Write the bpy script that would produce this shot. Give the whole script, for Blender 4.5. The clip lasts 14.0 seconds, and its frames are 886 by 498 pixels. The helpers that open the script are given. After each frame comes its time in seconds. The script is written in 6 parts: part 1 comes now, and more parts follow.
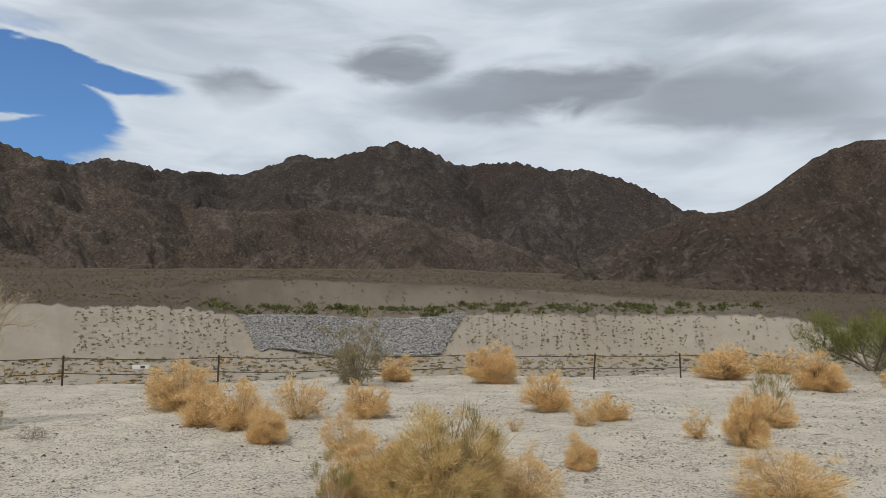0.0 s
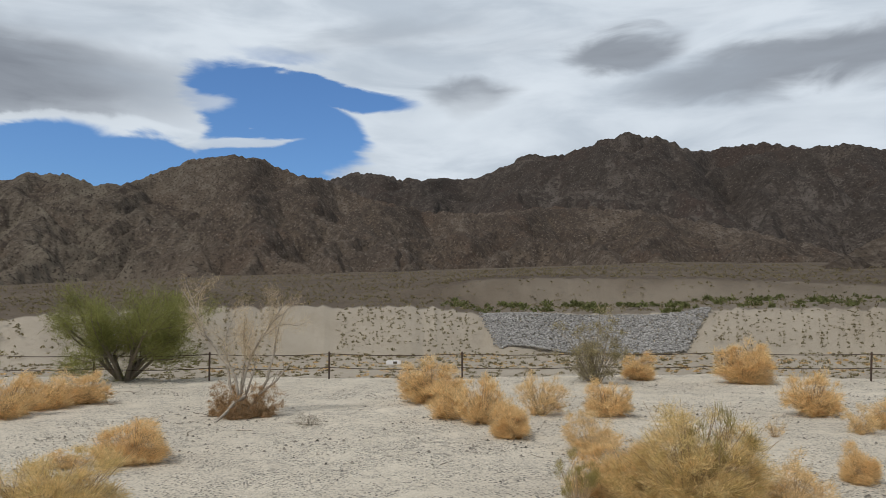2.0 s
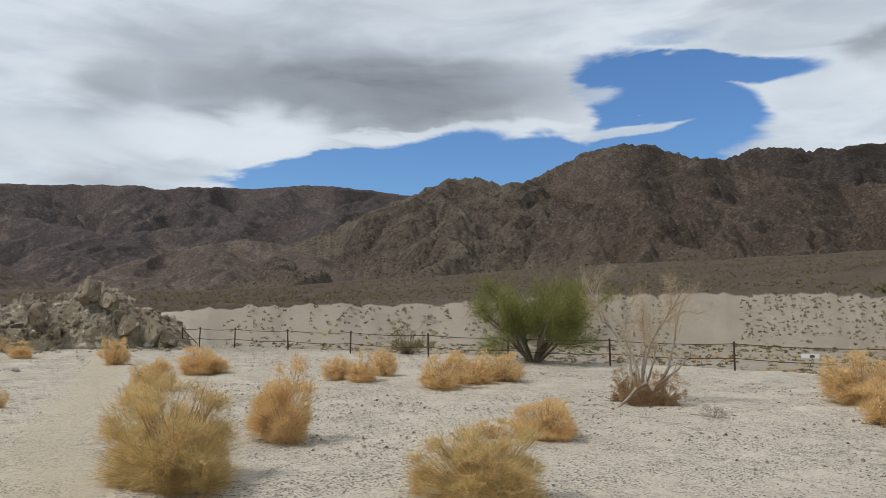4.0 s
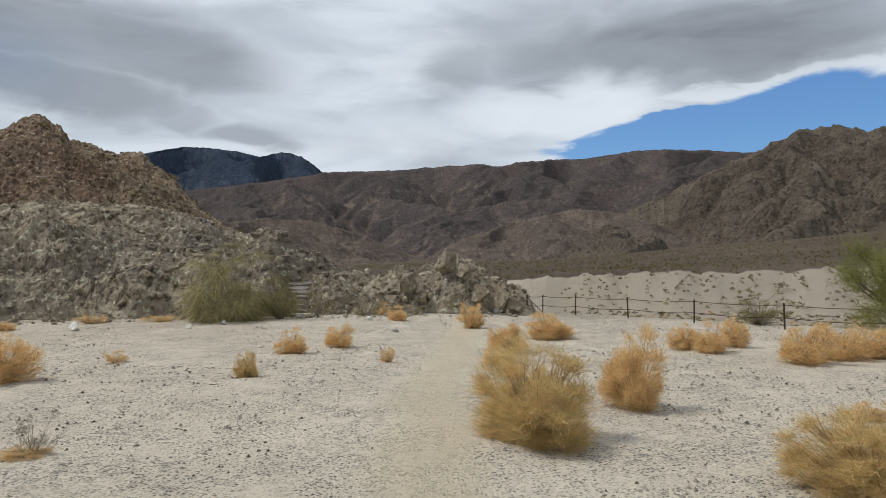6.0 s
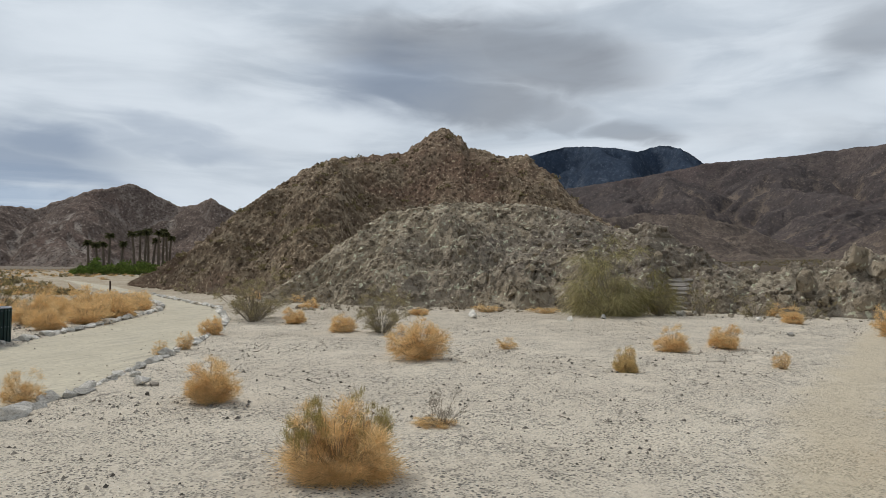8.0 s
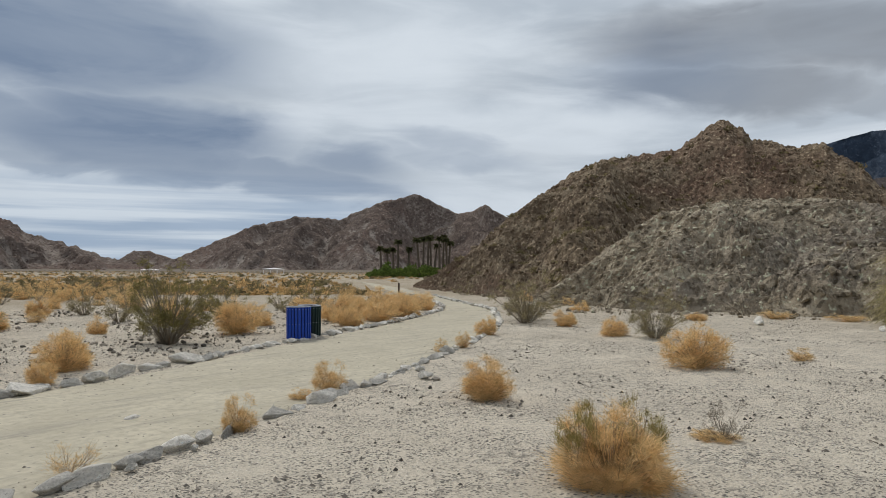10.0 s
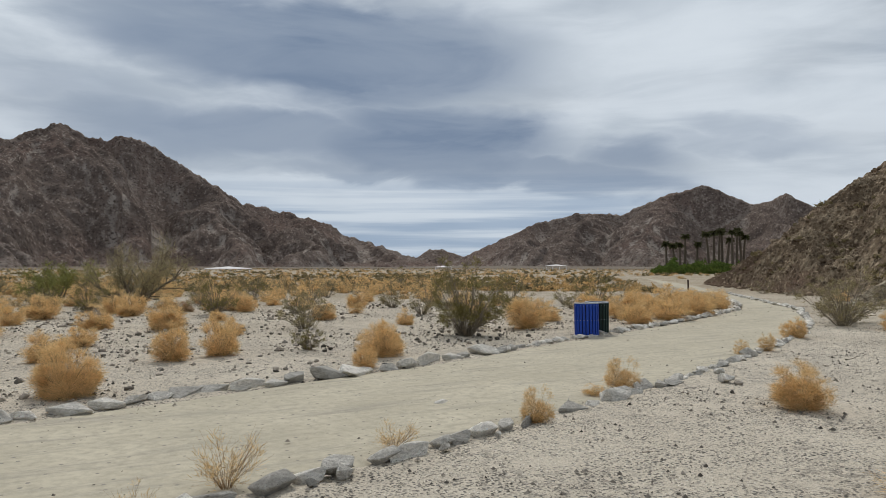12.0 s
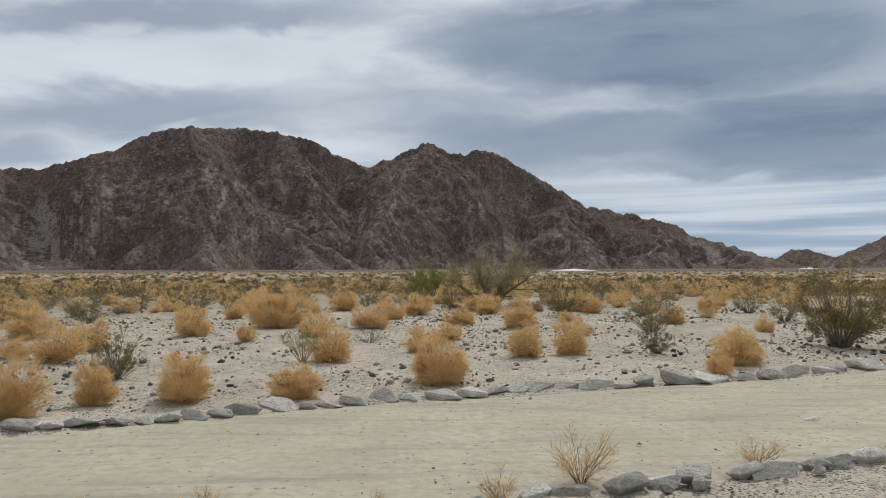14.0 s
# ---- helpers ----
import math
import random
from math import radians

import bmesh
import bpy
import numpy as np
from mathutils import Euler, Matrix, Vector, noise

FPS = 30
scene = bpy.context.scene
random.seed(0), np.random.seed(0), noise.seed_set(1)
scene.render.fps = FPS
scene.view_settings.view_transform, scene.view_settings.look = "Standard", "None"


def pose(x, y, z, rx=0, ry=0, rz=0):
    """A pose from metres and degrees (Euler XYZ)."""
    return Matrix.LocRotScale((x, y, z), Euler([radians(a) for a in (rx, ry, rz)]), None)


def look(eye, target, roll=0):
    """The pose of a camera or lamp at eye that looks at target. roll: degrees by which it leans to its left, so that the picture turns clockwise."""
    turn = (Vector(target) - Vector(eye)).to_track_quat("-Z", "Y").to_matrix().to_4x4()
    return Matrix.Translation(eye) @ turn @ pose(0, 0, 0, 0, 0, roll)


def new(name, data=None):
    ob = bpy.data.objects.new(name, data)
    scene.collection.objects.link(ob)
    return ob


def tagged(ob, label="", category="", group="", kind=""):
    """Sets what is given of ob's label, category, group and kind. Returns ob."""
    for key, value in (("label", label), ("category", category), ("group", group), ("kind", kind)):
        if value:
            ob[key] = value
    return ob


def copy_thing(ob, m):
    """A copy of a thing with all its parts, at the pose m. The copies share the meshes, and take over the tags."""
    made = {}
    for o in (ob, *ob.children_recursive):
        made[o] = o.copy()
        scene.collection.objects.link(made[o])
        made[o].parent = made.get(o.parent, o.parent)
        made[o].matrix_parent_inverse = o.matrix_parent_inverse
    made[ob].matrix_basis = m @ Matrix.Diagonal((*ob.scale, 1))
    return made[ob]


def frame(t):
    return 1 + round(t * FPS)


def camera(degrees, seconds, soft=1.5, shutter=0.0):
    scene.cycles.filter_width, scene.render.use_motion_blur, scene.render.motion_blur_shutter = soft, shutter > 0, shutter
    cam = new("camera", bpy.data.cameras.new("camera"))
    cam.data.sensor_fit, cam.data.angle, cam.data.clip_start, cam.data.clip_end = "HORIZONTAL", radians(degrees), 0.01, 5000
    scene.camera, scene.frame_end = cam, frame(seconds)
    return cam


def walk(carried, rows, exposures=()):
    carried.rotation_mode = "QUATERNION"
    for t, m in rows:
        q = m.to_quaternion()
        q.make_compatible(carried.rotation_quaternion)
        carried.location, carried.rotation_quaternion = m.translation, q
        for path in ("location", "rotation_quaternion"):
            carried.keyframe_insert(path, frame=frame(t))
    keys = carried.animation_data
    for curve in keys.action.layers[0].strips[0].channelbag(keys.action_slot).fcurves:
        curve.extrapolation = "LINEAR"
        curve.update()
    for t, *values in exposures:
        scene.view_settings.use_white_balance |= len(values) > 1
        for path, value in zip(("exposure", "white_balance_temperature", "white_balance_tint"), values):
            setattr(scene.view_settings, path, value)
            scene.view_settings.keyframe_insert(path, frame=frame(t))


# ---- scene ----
cam = camera(63.9, 14.0, soft=0.8)
PATH = [
    (0, -0.042, -0.020, 1.701, 0.00, 5.96, 0.51),
    (0.5, -0.062, 0.000, 1.700, 3.12, 5.87, 0.28),
    (1, -0.065, 0.005, 1.698, 7.26, 5.82, 0.14),
    (1.5, -0.058, 0.005, 1.693, 12.31, 5.78, -0.04),
    (2, -0.054, 0.001, 1.699, 18.77, 5.67, -0.08),
    (2.5, -0.058, 0.012, 1.709, 26.67, 5.51, 0.13),
    (3, -0.065, 0.029, 1.698, 35.02, 5.34, 0.33),
    (3.5, -0.085, 0.030, 1.687, 42.74, 5.08, 0.39),
    (3.7, -0.088, 0.022, 1.689, 45.61, 4.92, 0.38),
    (5.8, -0.089, -0.167, 1.707, 73.93, 2.12, -0.12),
    (6, -0.083, -0.183, 1.702, 76.27, 1.97, -0.14),
    (6.5, -0.069, -0.221, 1.695, 82.22, 1.59, -0.16),
    (7, -0.067, -0.236, 1.689, 89.54, 1.37, -0.10),
    (7.5, -0.090, -0.219, 1.702, 98.15, 1.39, 0.18),
    (8, -0.155, -0.210, 1.700, 106.07, 1.48, 0.61),
    (8.2, -0.162, -0.210, 1.705, 108.73, 1.43, 0.79),
    (10.3, -0.187, -0.207, 1.693, 131.22, 1.55, 0.32),
    (10.5, -0.193, -0.209, 1.687, 133.84, 1.54, 0.31),
    (11, -0.180, -0.222, 1.688, 139.89, 1.39, 0.37),
    (11.5, -0.121, -0.228, 1.691, 144.94, 1.28, 0.28),
    (12, -0.046, -0.244, 1.700, 150.03, 1.14, 0.10),
    (12.5, 0.023, -0.252, 1.702, 155.80, 0.97, -0.13),
    (13, 0.066, -0.229, 1.699, 162.24, 0.92, -0.41),
    (13.5, 0.061, -0.230, 1.696, 169.58, 1.11, -0.35),
    (14, 0.010, -0.218, 1.694, 177.25, 1.32, -0.12),
]


def heading(az, el):
    a, e = radians(az), radians(el)
    return Vector((-math.sin(a) * math.cos(e), math.cos(a) * math.cos(e), math.sin(e)))


walk(cam, [(t, look((x, y, z), Vector((x, y, z)) + heading(az, el), roll)) for t, x, y, z, az, el, roll in PATH],
     [(0, 0.0), (2.5, 0.05), (3.5, 0.04), (6, 0.08), (8, 0.02), (10.5, -0.08), (14, -0.08)])

# ---- sky and sun ----
SUN_AZ, SUN_EL = 155.0, 52.0
sun_data = bpy.data.lights.new("sun", "SUN")
sun_data.energy, sun_data.angle, sun_data.color = 1.85, radians(10), (1.0, 0.962, 0.905)
sun = new("sun", sun_data)
sun.matrix_world = look(heading(SUN_AZ, SUN_EL) * 50, (0, 0, 0))

world = bpy.data.worlds.new("sky")
scene.world = world
world.use_nodes = True
WN, WL = world.node_tree.nodes, world.node_tree.links
WN.clear()


def wmath(op, a, b=0.0, c=0.0, clamp=False):
    n = WN.new("ShaderNodeMath")
    n.operation, n.use_clamp = op, clamp
    for i, v in enumerate((a, b, c)):
        if isinstance(v, (int, float)):
            n.inputs[i].default_value = v
        else:
            WL.new(v, n.inputs[i])
    return n.outputs[0]


def wmix(fac, a, b):
    n = WN.new("ShaderNodeMix")
    n.data_type = "RGBA"
    for sock, v in ((n.inputs[0], fac), (n.inputs[6], a), (n.inputs[7], b)):
        if isinstance(v, (int, float)):
            sock.default_value = v
        elif isinstance(v, tuple):
            sock.default_value = (*v, 1)
        else:
            WL.new(v, sock)
    return n.outputs[2]


def wstep(v, lo, hi):
    n = WN.new("ShaderNodeMapRange")
    n.interpolation_type = "SMOOTHSTEP"
    n.inputs[1].default_value, n.inputs[2].default_value = lo, hi
    WL.new(v, n.inputs[0])
    return n.outputs[0]


def wcombine(x, y, z=0.0):
    n = WN.new("ShaderNodeCombineXYZ")
    for i, v in enumerate((x, y, z)):
        if isinstance(v, (int, float)):
            n.inputs[i].default_value = v
        else:
            WL.new(v, n.inputs[i])
    return n.outputs[0]


def wnoise(vec, scale, detail=6.0, rough=0.55, distort=0.0):
    n = WN.new("ShaderNodeTexNoise")
    n.inputs["Scale"].default_value, n.inputs["Detail"].default_value = scale, detail
    n.inputs["Roughness"].default_value, n.inputs["Distortion"].default_value = rough, distort
    WL.new(vec, n.inputs["Vector"])
    return n.outputs[0]


coord = WN.new("ShaderNodeTexCoord")
sep = WN.new("ShaderNodeSeparateXYZ")
WL.new(coord.outputs["Generated"], sep.inputs[0])
az0 = wmath("MULTIPLY", wmath("ARCTAN2", wmath("MULTIPLY", sep.outputs[0], -1.0), sep.outputs[1]), 57.29578)
az_n = wmath("WRAP", az0, 270.0, -90.0)
el_n = wmath("MULTIPLY", wmath("ARCSINE", sep.outputs[2]), 57.29578)
# streaky coordinates: long along the horizon, short upwards
streak = wcombine(wmath("MULTIPLY", az_n, 0.03), wmath("MULTIPLY", el_n, 0.13))
n_big = wnoise(streak, 1.0, 5.0, 0.5, 0.3)
n_mid = wnoise(streak, 2.4, 6.0, 0.55, 0.5)
n_fine = wnoise(wcombine(wmath("MULTIPLY", az_n, 0.10), wmath("MULTIPLY", el_n, 0.26)), 1.5, 7.0, 0.5, 0.5)
az_w = wmath("ADD", az_n, wmath("MULTIPLY", wmath("SUBTRACT", n_mid, 0.5), 7.0))
el_w = wmath("ADD", el_n, wmath("MULTIPLY", wmath("SUBTRACT", n_fine, 0.5), 3.6))
warped = wcombine(az_w, el_w)


def cloud_group(rows):
    """One mask out of ellipses: azimuth, elevation, width, height, rise to the right, strength, softness of the edge."""
    total = None
    for a, e, w, h, tilt, k, edge in rows:
        m = WN.new("ShaderNodeMapping")
        m.vector_type = "TEXTURE"
        m.inputs[1].default_value = (a, e, 0)
        m.inputs[2].default_value = (0, 0, radians(-tilt))
        m.inputs[3].default_value = (w * 0.6, h * 0.66, 1)
        WL.new(warped, m.inputs[0])
        g = WN.new("ShaderNodeTexGradient")
        g.gradient_type = "SPHERICAL"
        WL.new(m.outputs[0], g.inputs[0])
        v = wmath("MULTIPLY", wstep(g.outputs[1], 0.0, edge), k)
        total = v if total is None else wmath("MAXIMUM", total, v)
    return total


DARK_NORTH = [
    (55.9, 17.1, 37.1, 7.6, -2, 0.85, 0.70), (55.5, 15.1, 29.0, 3.3, 0, 0.60, 0.50), (68.0, 18.5, 24.5, 6.2, 4, 0.45, 0.80), (16.7, 17.8, 7.2, 2.8, -0, 0.75, 0.60),
    (-8.3, 18.3, 24.5, 3.8, 4, 0.80, 0.60), (-22.5, 16.8, 25.3, 5.8, -9, 0.70, 0.70), (4.2, 20.5, 9.8, 3.3, 3, 0.80, 0.50), (-30.0, 14.1, 10.6, 2.2, -9, 0.45, 0.70),
    (23.1, 22.3, 20.0, 2.7, 9, 0.30, 0.90), (-23.8, 22.0, 18.5, 2.7, -9, 0.30, 0.90), (98.1, 16.4, 19.9, 6.7, -10, 0.75, 0.70),
]
DARK_WEST = [
    (97.3, 12.3, 8.9, 2.7, -9, 0.50, 0.60), (91.0, 10.7, 7.3, 2.0, -2, 0.60, 0.60), (62.8, 16.5, 32.9, 5.8, -3, 0.75, 0.80), (63.8, 14.8, 16.1, 3.1, 4, 0.60, 0.50),
    (48.8, 17.4, 18.0, 6.2, -6, 0.60, 0.80), (76.5, 10.0, 7.7, 3.1, -18, 0.40, 0.70), (103.2, 16.7, 29.7, 5.4, -5, 0.70, 0.60), (104.9, 13.4, 22.7, 3.8, -5, 0.75, 0.60),
    (91.1, 10.6, 6.0, 2.0, 1, 0.60, 0.60), (74.8, 16.3, 10.0, 5.4, -3, 0.50, 0.80), (99.4, 11.4, 2.8, 1.8, -10, 0.30, 0.60),
]
SOUTH_NEAR_PALMS = [
    (134.8, 8.3, 10.6, 3.8, -7, 0.80, 0.80), (127.6, 10.2, 11.0, 2.2, -14, 0.35, 0.70), (154.8, 15.7, 28.8, 8.9, 2, 0.85, 0.60), (151.3, 8.8, 29.4, 5.8, -7, 0.95, 0.70),
    (141.4, 6.9, 23.1, 3.1, -3, 0.80, 0.60), (110.4, 14.6, 16.8, 6.7, -2, 0.55, 0.80), (125.7, 8.5, 11.2, 2.0, -1, 0.35, 0.70), (160.4, 2.9, 10.9, 1.3, 0, 0.35, 0.80),
    (160.8, 16.6, 37.8, 7.6, -3, 0.90, 0.50), (150.2, 10.5, 27.0, 4.9, -7, 0.90, 0.70), (139.7, 7.1, 21.9, 3.1, -9, 0.80, 0.60),
]
SOUTH_HIGH = [
    (176.7, 12.4, 20.9, 4.0, -2, 0.40, 0.80), (178.4, 8.1, 17.5, 2.7, 5, 0.40, 0.80), (128.4, 9.1, 13.5, 2.2, -8, 0.30, 0.70), (198.3, 18.0, 34.7, 3.1, 7, 0.60, 0.60),
    (163.8, 16.5, 32.8, 6.2, -3, 0.85, 0.50), (199.9, 11.4, 25.2, 4.0, 5, 0.60, 0.70), (165.4, 10.1, 40.4, 5.4, -0, 0.75, 0.70), (209.4, 7.8, 9.2, 2.2, 6, 0.50, 0.70),
    (155.2, 7.2, 20.1, 2.2, -2, 0.60, 0.70),
]
BRIGHT_NORTH = [
    (67.8, 12.4, 17.4, 4.2, -2, 0.90, 0.60), (50.2, 13.7, 25.6, 1.2, 2, 0.70, 0.50), (36.3, 21.3, 16.3, 2.0, 7, 0.70, 0.80), (16.2, 14.8, 14.1, 3.6, -2, 0.50, 0.80),
    (15.8, 15.8, 16.4, 4.9, 6, 0.60, 0.70), (-14.1, 14.6, 17.4, 2.7, -4, 0.60, 0.70), (-4.9, 20.2, 10.3, 1.1, 177, 0.30, 0.80), (77.8, 11.3, 19.1, 4.2, 3, 0.60, 0.80),
    (63.7, 13.2, 11.8, 4.0, 4, 0.90, 0.60), (129.0, 16.8, 18.6, 8.9, 7, 0.55, 0.90), (114.5, 11.8, 14.7, 2.7, -1, 0.50, 0.80),
]
BRIGHT_SOUTH = [
    (80.5, 11.1, 12.6, 3.1, -2, 0.40, 0.80), (130.0, 16.4, 22.6, 8.5, 3, 0.70, 0.90), (148.2, 5.4, 21.2, 1.6, -4, 0.55, 0.70), (122.8, 11.5, 11.5, 2.7, 4, 0.40, 0.80),
    (184.2, 16.4, 6.8, 2.7, 6, 0.70, 0.60), (161.3, 6.1, 24.3, 1.3, -2, 0.50, 0.70), (153.7, 4.3, 20.0, 2.0, 6, 0.50, 0.80), (195.8, 15.7, 30.5, 3.8, 6, 0.75, 0.50),
    (190.7, 9.7, 28.3, 1.8, 1, 0.60, 0.70),
]
BLUE = [
    (55.4, 10.9, 25.2, 3.3, 8, 1.00, 0.35), (45.1, 10.8, 22.8, 4.9, 3, 1.00, 0.35), (32.1, 15.3, 15.3, 6.7, -22, 1.00, 0.40), (32.1, 12.2, 12.5, 4.9, -5, 1.00, 0.50),
    (30.0, 17.9, 19.5, 2.3, -7, 0.90, 0.45), (32.2, 20.4, 14.9, 1.8, -0, 0.35, 0.80), (55.1, 10.1, 22.0, 4.2, 6, 1.00, 0.30),
    (47.5, 10.0, 20.7, 6.7, -0, 1.00, 0.30),
]
WISP = [
    (34.5, 14.0, 7.5, 1.1, 3, 0.95, 0.40), (39.4, 16.9, 7.0, 1.8, -6, 0.80, 0.50),
    (71.8, 9.1, 8.5, 1.8, 8, 0.80, 0.60),
]

south = wmath("MULTIPLY", cloud_group(SOUTH_NEAR_PALMS + SOUTH_HIGH), wmath("ADD", 0.4, wmath("MULTIPLY", n_mid, 1.1)), clamp=True)
dark = wmath("MULTIPLY", cloud_group(DARK_NORTH + DARK_WEST), wmath("ADD", 0.4, wmath("MULTIPLY", n_mid, 1.1)), clamp=True)
dark = wmath("ADD", dark, wmath("MULTIPLY", wstep(n_big, 0.48, 0.75), 0.25), clamp=True)
bright = wmath("MULTIPLY", cloud_group(BRIGHT_NORTH + BRIGHT_SOUTH), wmath("ADD", 0.5, wmath("MULTIPLY", n_fine, 0.9)), clamp=True)
wisp = cloud_group(WISP)
blue = wstep(wmath("ADD", cloud_group(BLUE), wmath("MULTIPLY", wmath("SUBTRACT", n_fine, 0.5), 0.7)), 0.15, 0.75)
blue = wmath("MULTIPLY", blue, wmath("SUBTRACT", 1.0, wmath("MULTIPLY", wisp, 0.9)), clamp=True)
sky_tex = WN.new("ShaderNodeTexSky")
sky_tex.sky_type = "NISHITA"
sky_tex.sun_disc = False
sky_tex.sun_elevation, sky_tex.sun_rotation = radians(SUN_EL), radians(-SUN_AZ)
clear = WN.new("ShaderNodeVectorMath")
clear.operation = "MULTIPLY"
clear.inputs[1].default_value = (0.060, 0.088, 0.122)
WL.new(sky_tex.outputs[0], clear.inputs[0])
white = wmix(wstep(n_mid, 0.3, 0.68), (0.48, 0.545, 0.62), (0.66, 0.725, 0.795))
cloud = wmix(dark, white, (0.205, 0.228, 0.268))
cloud = wmix(south, cloud, (0.20, 0.265, 0.375))
cloud = wmix(bright, cloud, (0.70, 0.765, 0.83))
# thin pale and blue-grey streaks low over the southern plain
n_low = wnoise(wcombine(wmath("MULTIPLY", az_n, 0.03), wmath("MULTIPLY", el_n, 0.75)), 1.0, 5.0, 0.55, 0.2)
low_band = wmath("MULTIPLY", wstep(az_n, 122.0, 140.0), wmath("SUBTRACT", 1.0, wstep(el_n, 4.0, 8.0)))
cloud = wmix(wmath("MULTIPLY", low_band, 0.8), cloud, wmix(wstep(n_low, 0.38, 0.62), (0.30, 0.40, 0.54), (0.62, 0.695, 0.775)))
low_sky = wmix(blue, cloud, clear.outputs[0])
# the overcast brightens overhead, where the sun stands behind it
high = wstep(el_n, 28.0, 60.0)
low_sky = wmix(high, low_sky, (0.385, 0.405, 0.435))
back = WN.new("ShaderNodeBackground")
back.inputs[1].default_value = 1.0
WL.new(low_sky, back.inputs[0])
out = WN.new("ShaderNodeOutputWorld")
WL.new(back.outputs[0], out.inputs[0])


# ---- materials ----
def surface(name, colours, scale=1.0, fine=8.0, rough=0.9, bump=0.3, dist=0.05, speck=None, island=0.0, spread=0.5, metal=0.0, thin=0.0):
    """A procedural surface: two or three base colours mixed at a broad and a fine scale, relief, and dark or pale specks."""
    m = bpy.data.materials.new(name)
    m.use_nodes = True
    n, l = m.node_tree.nodes, m.node_tree.links
    b = n["Principled BSDF"]
    b.inputs["Roughness"].default_value, b.inputs["Metallic"].default_value = rough, metal
    b.inputs["Specular IOR Level"].default_value = 0.05 if thin else 0.25
    tc = n.new("ShaderNodeTexCoord")

    def noise_at(s, d=6.0, r=0.6):
        t = n.new("ShaderNodeTexNoise")
        t.inputs["Scale"].default_value, t.inputs["Detail"].default_value, t.inputs["Roughness"].default_value = s, d, r
        l.new(tc.outputs["Object"], t.inputs["Vector"])
        return t.outputs[0]

    def ranged(v, lo, hi):
        t = n.new("ShaderNodeMapRange")
        t.inputs[1].default_value, t.inputs[2].default_value = lo, hi
        l.new(v, t.inputs[0])
        return t.outputs[0]

    def mixed(fac, a, c, blend="MIX"):
        t = n.new("ShaderNodeMix")
        t.data_type, t.blend_type = "RGBA", blend
        for sock, v in ((t.inputs[0], fac), (t.inputs[6], a), (t.inputs[7], c)):
            if isinstance(v, float):
                sock.default_value = v
            elif isinstance(v, tuple):
                sock.default_value = (*v, 1)
            else:
                l.new(v, sock)
        return t.outputs[2]

    broad, small = noise_at(scale), noise_at(fine, 8.0, 0.65)
    col = mixed(ranged(broad, 0.5 - spread / 2.5, 0.5 + spread / 2.5), colours[0], colours[1])
    third = colours[2] if len(colours) > 2 else colours[0]
    col = mixed(ranged(small, 0.42, 0.72), col, third)
    if speck:
        size, amount, tone = speck
        v = n.new("ShaderNodeTexVoronoi")
        v.inputs["Scale"].default_value = size
        l.new(tc.outputs["Object"], v.inputs["Vector"])
        col = mixed(ranged(v.outputs["Distance"], amount, amount * 0.6), col, tone)
    if island:
        g = n.new("ShaderNodeNewGeometry")
        h = n.new("ShaderNodeHueSaturation")
        v = n.new("ShaderNodeMapRange")
        v.inputs[3].default_value, v.inputs[4].default_value = 1 - island, 1 + island
        l.new(g.outputs["Random Per Island"], v.inputs[0])
        l.new(v.outputs[0], h.inputs["Value"])
        l.new(col, h.inputs["Color"])
        col = h.outputs[0]
    l.new(col, b.inputs["Base Color"])
    if thin:
        tr, mx = n.new("ShaderNodeBsdfTranslucent"), n.new("ShaderNodeMixShader")
        l.new(col, tr.inputs[0])
        mx.inputs[0].default_value = thin
        l.new(b.outputs[0], mx.inputs[1])
        l.new(tr.outputs[0], mx.inputs[2])
        l.new(mx.outputs[0], n["Material Output"].inputs[0])
    if bump:
        bp = n.new("ShaderNodeBump")
        bp.inputs["Strength"].default_value, bp.inputs["Distance"].default_value = bump, dist
        l.new(small, bp.inputs["Height"])
        l.new(bp.outputs[0], b.inputs["Normal"])
    return m


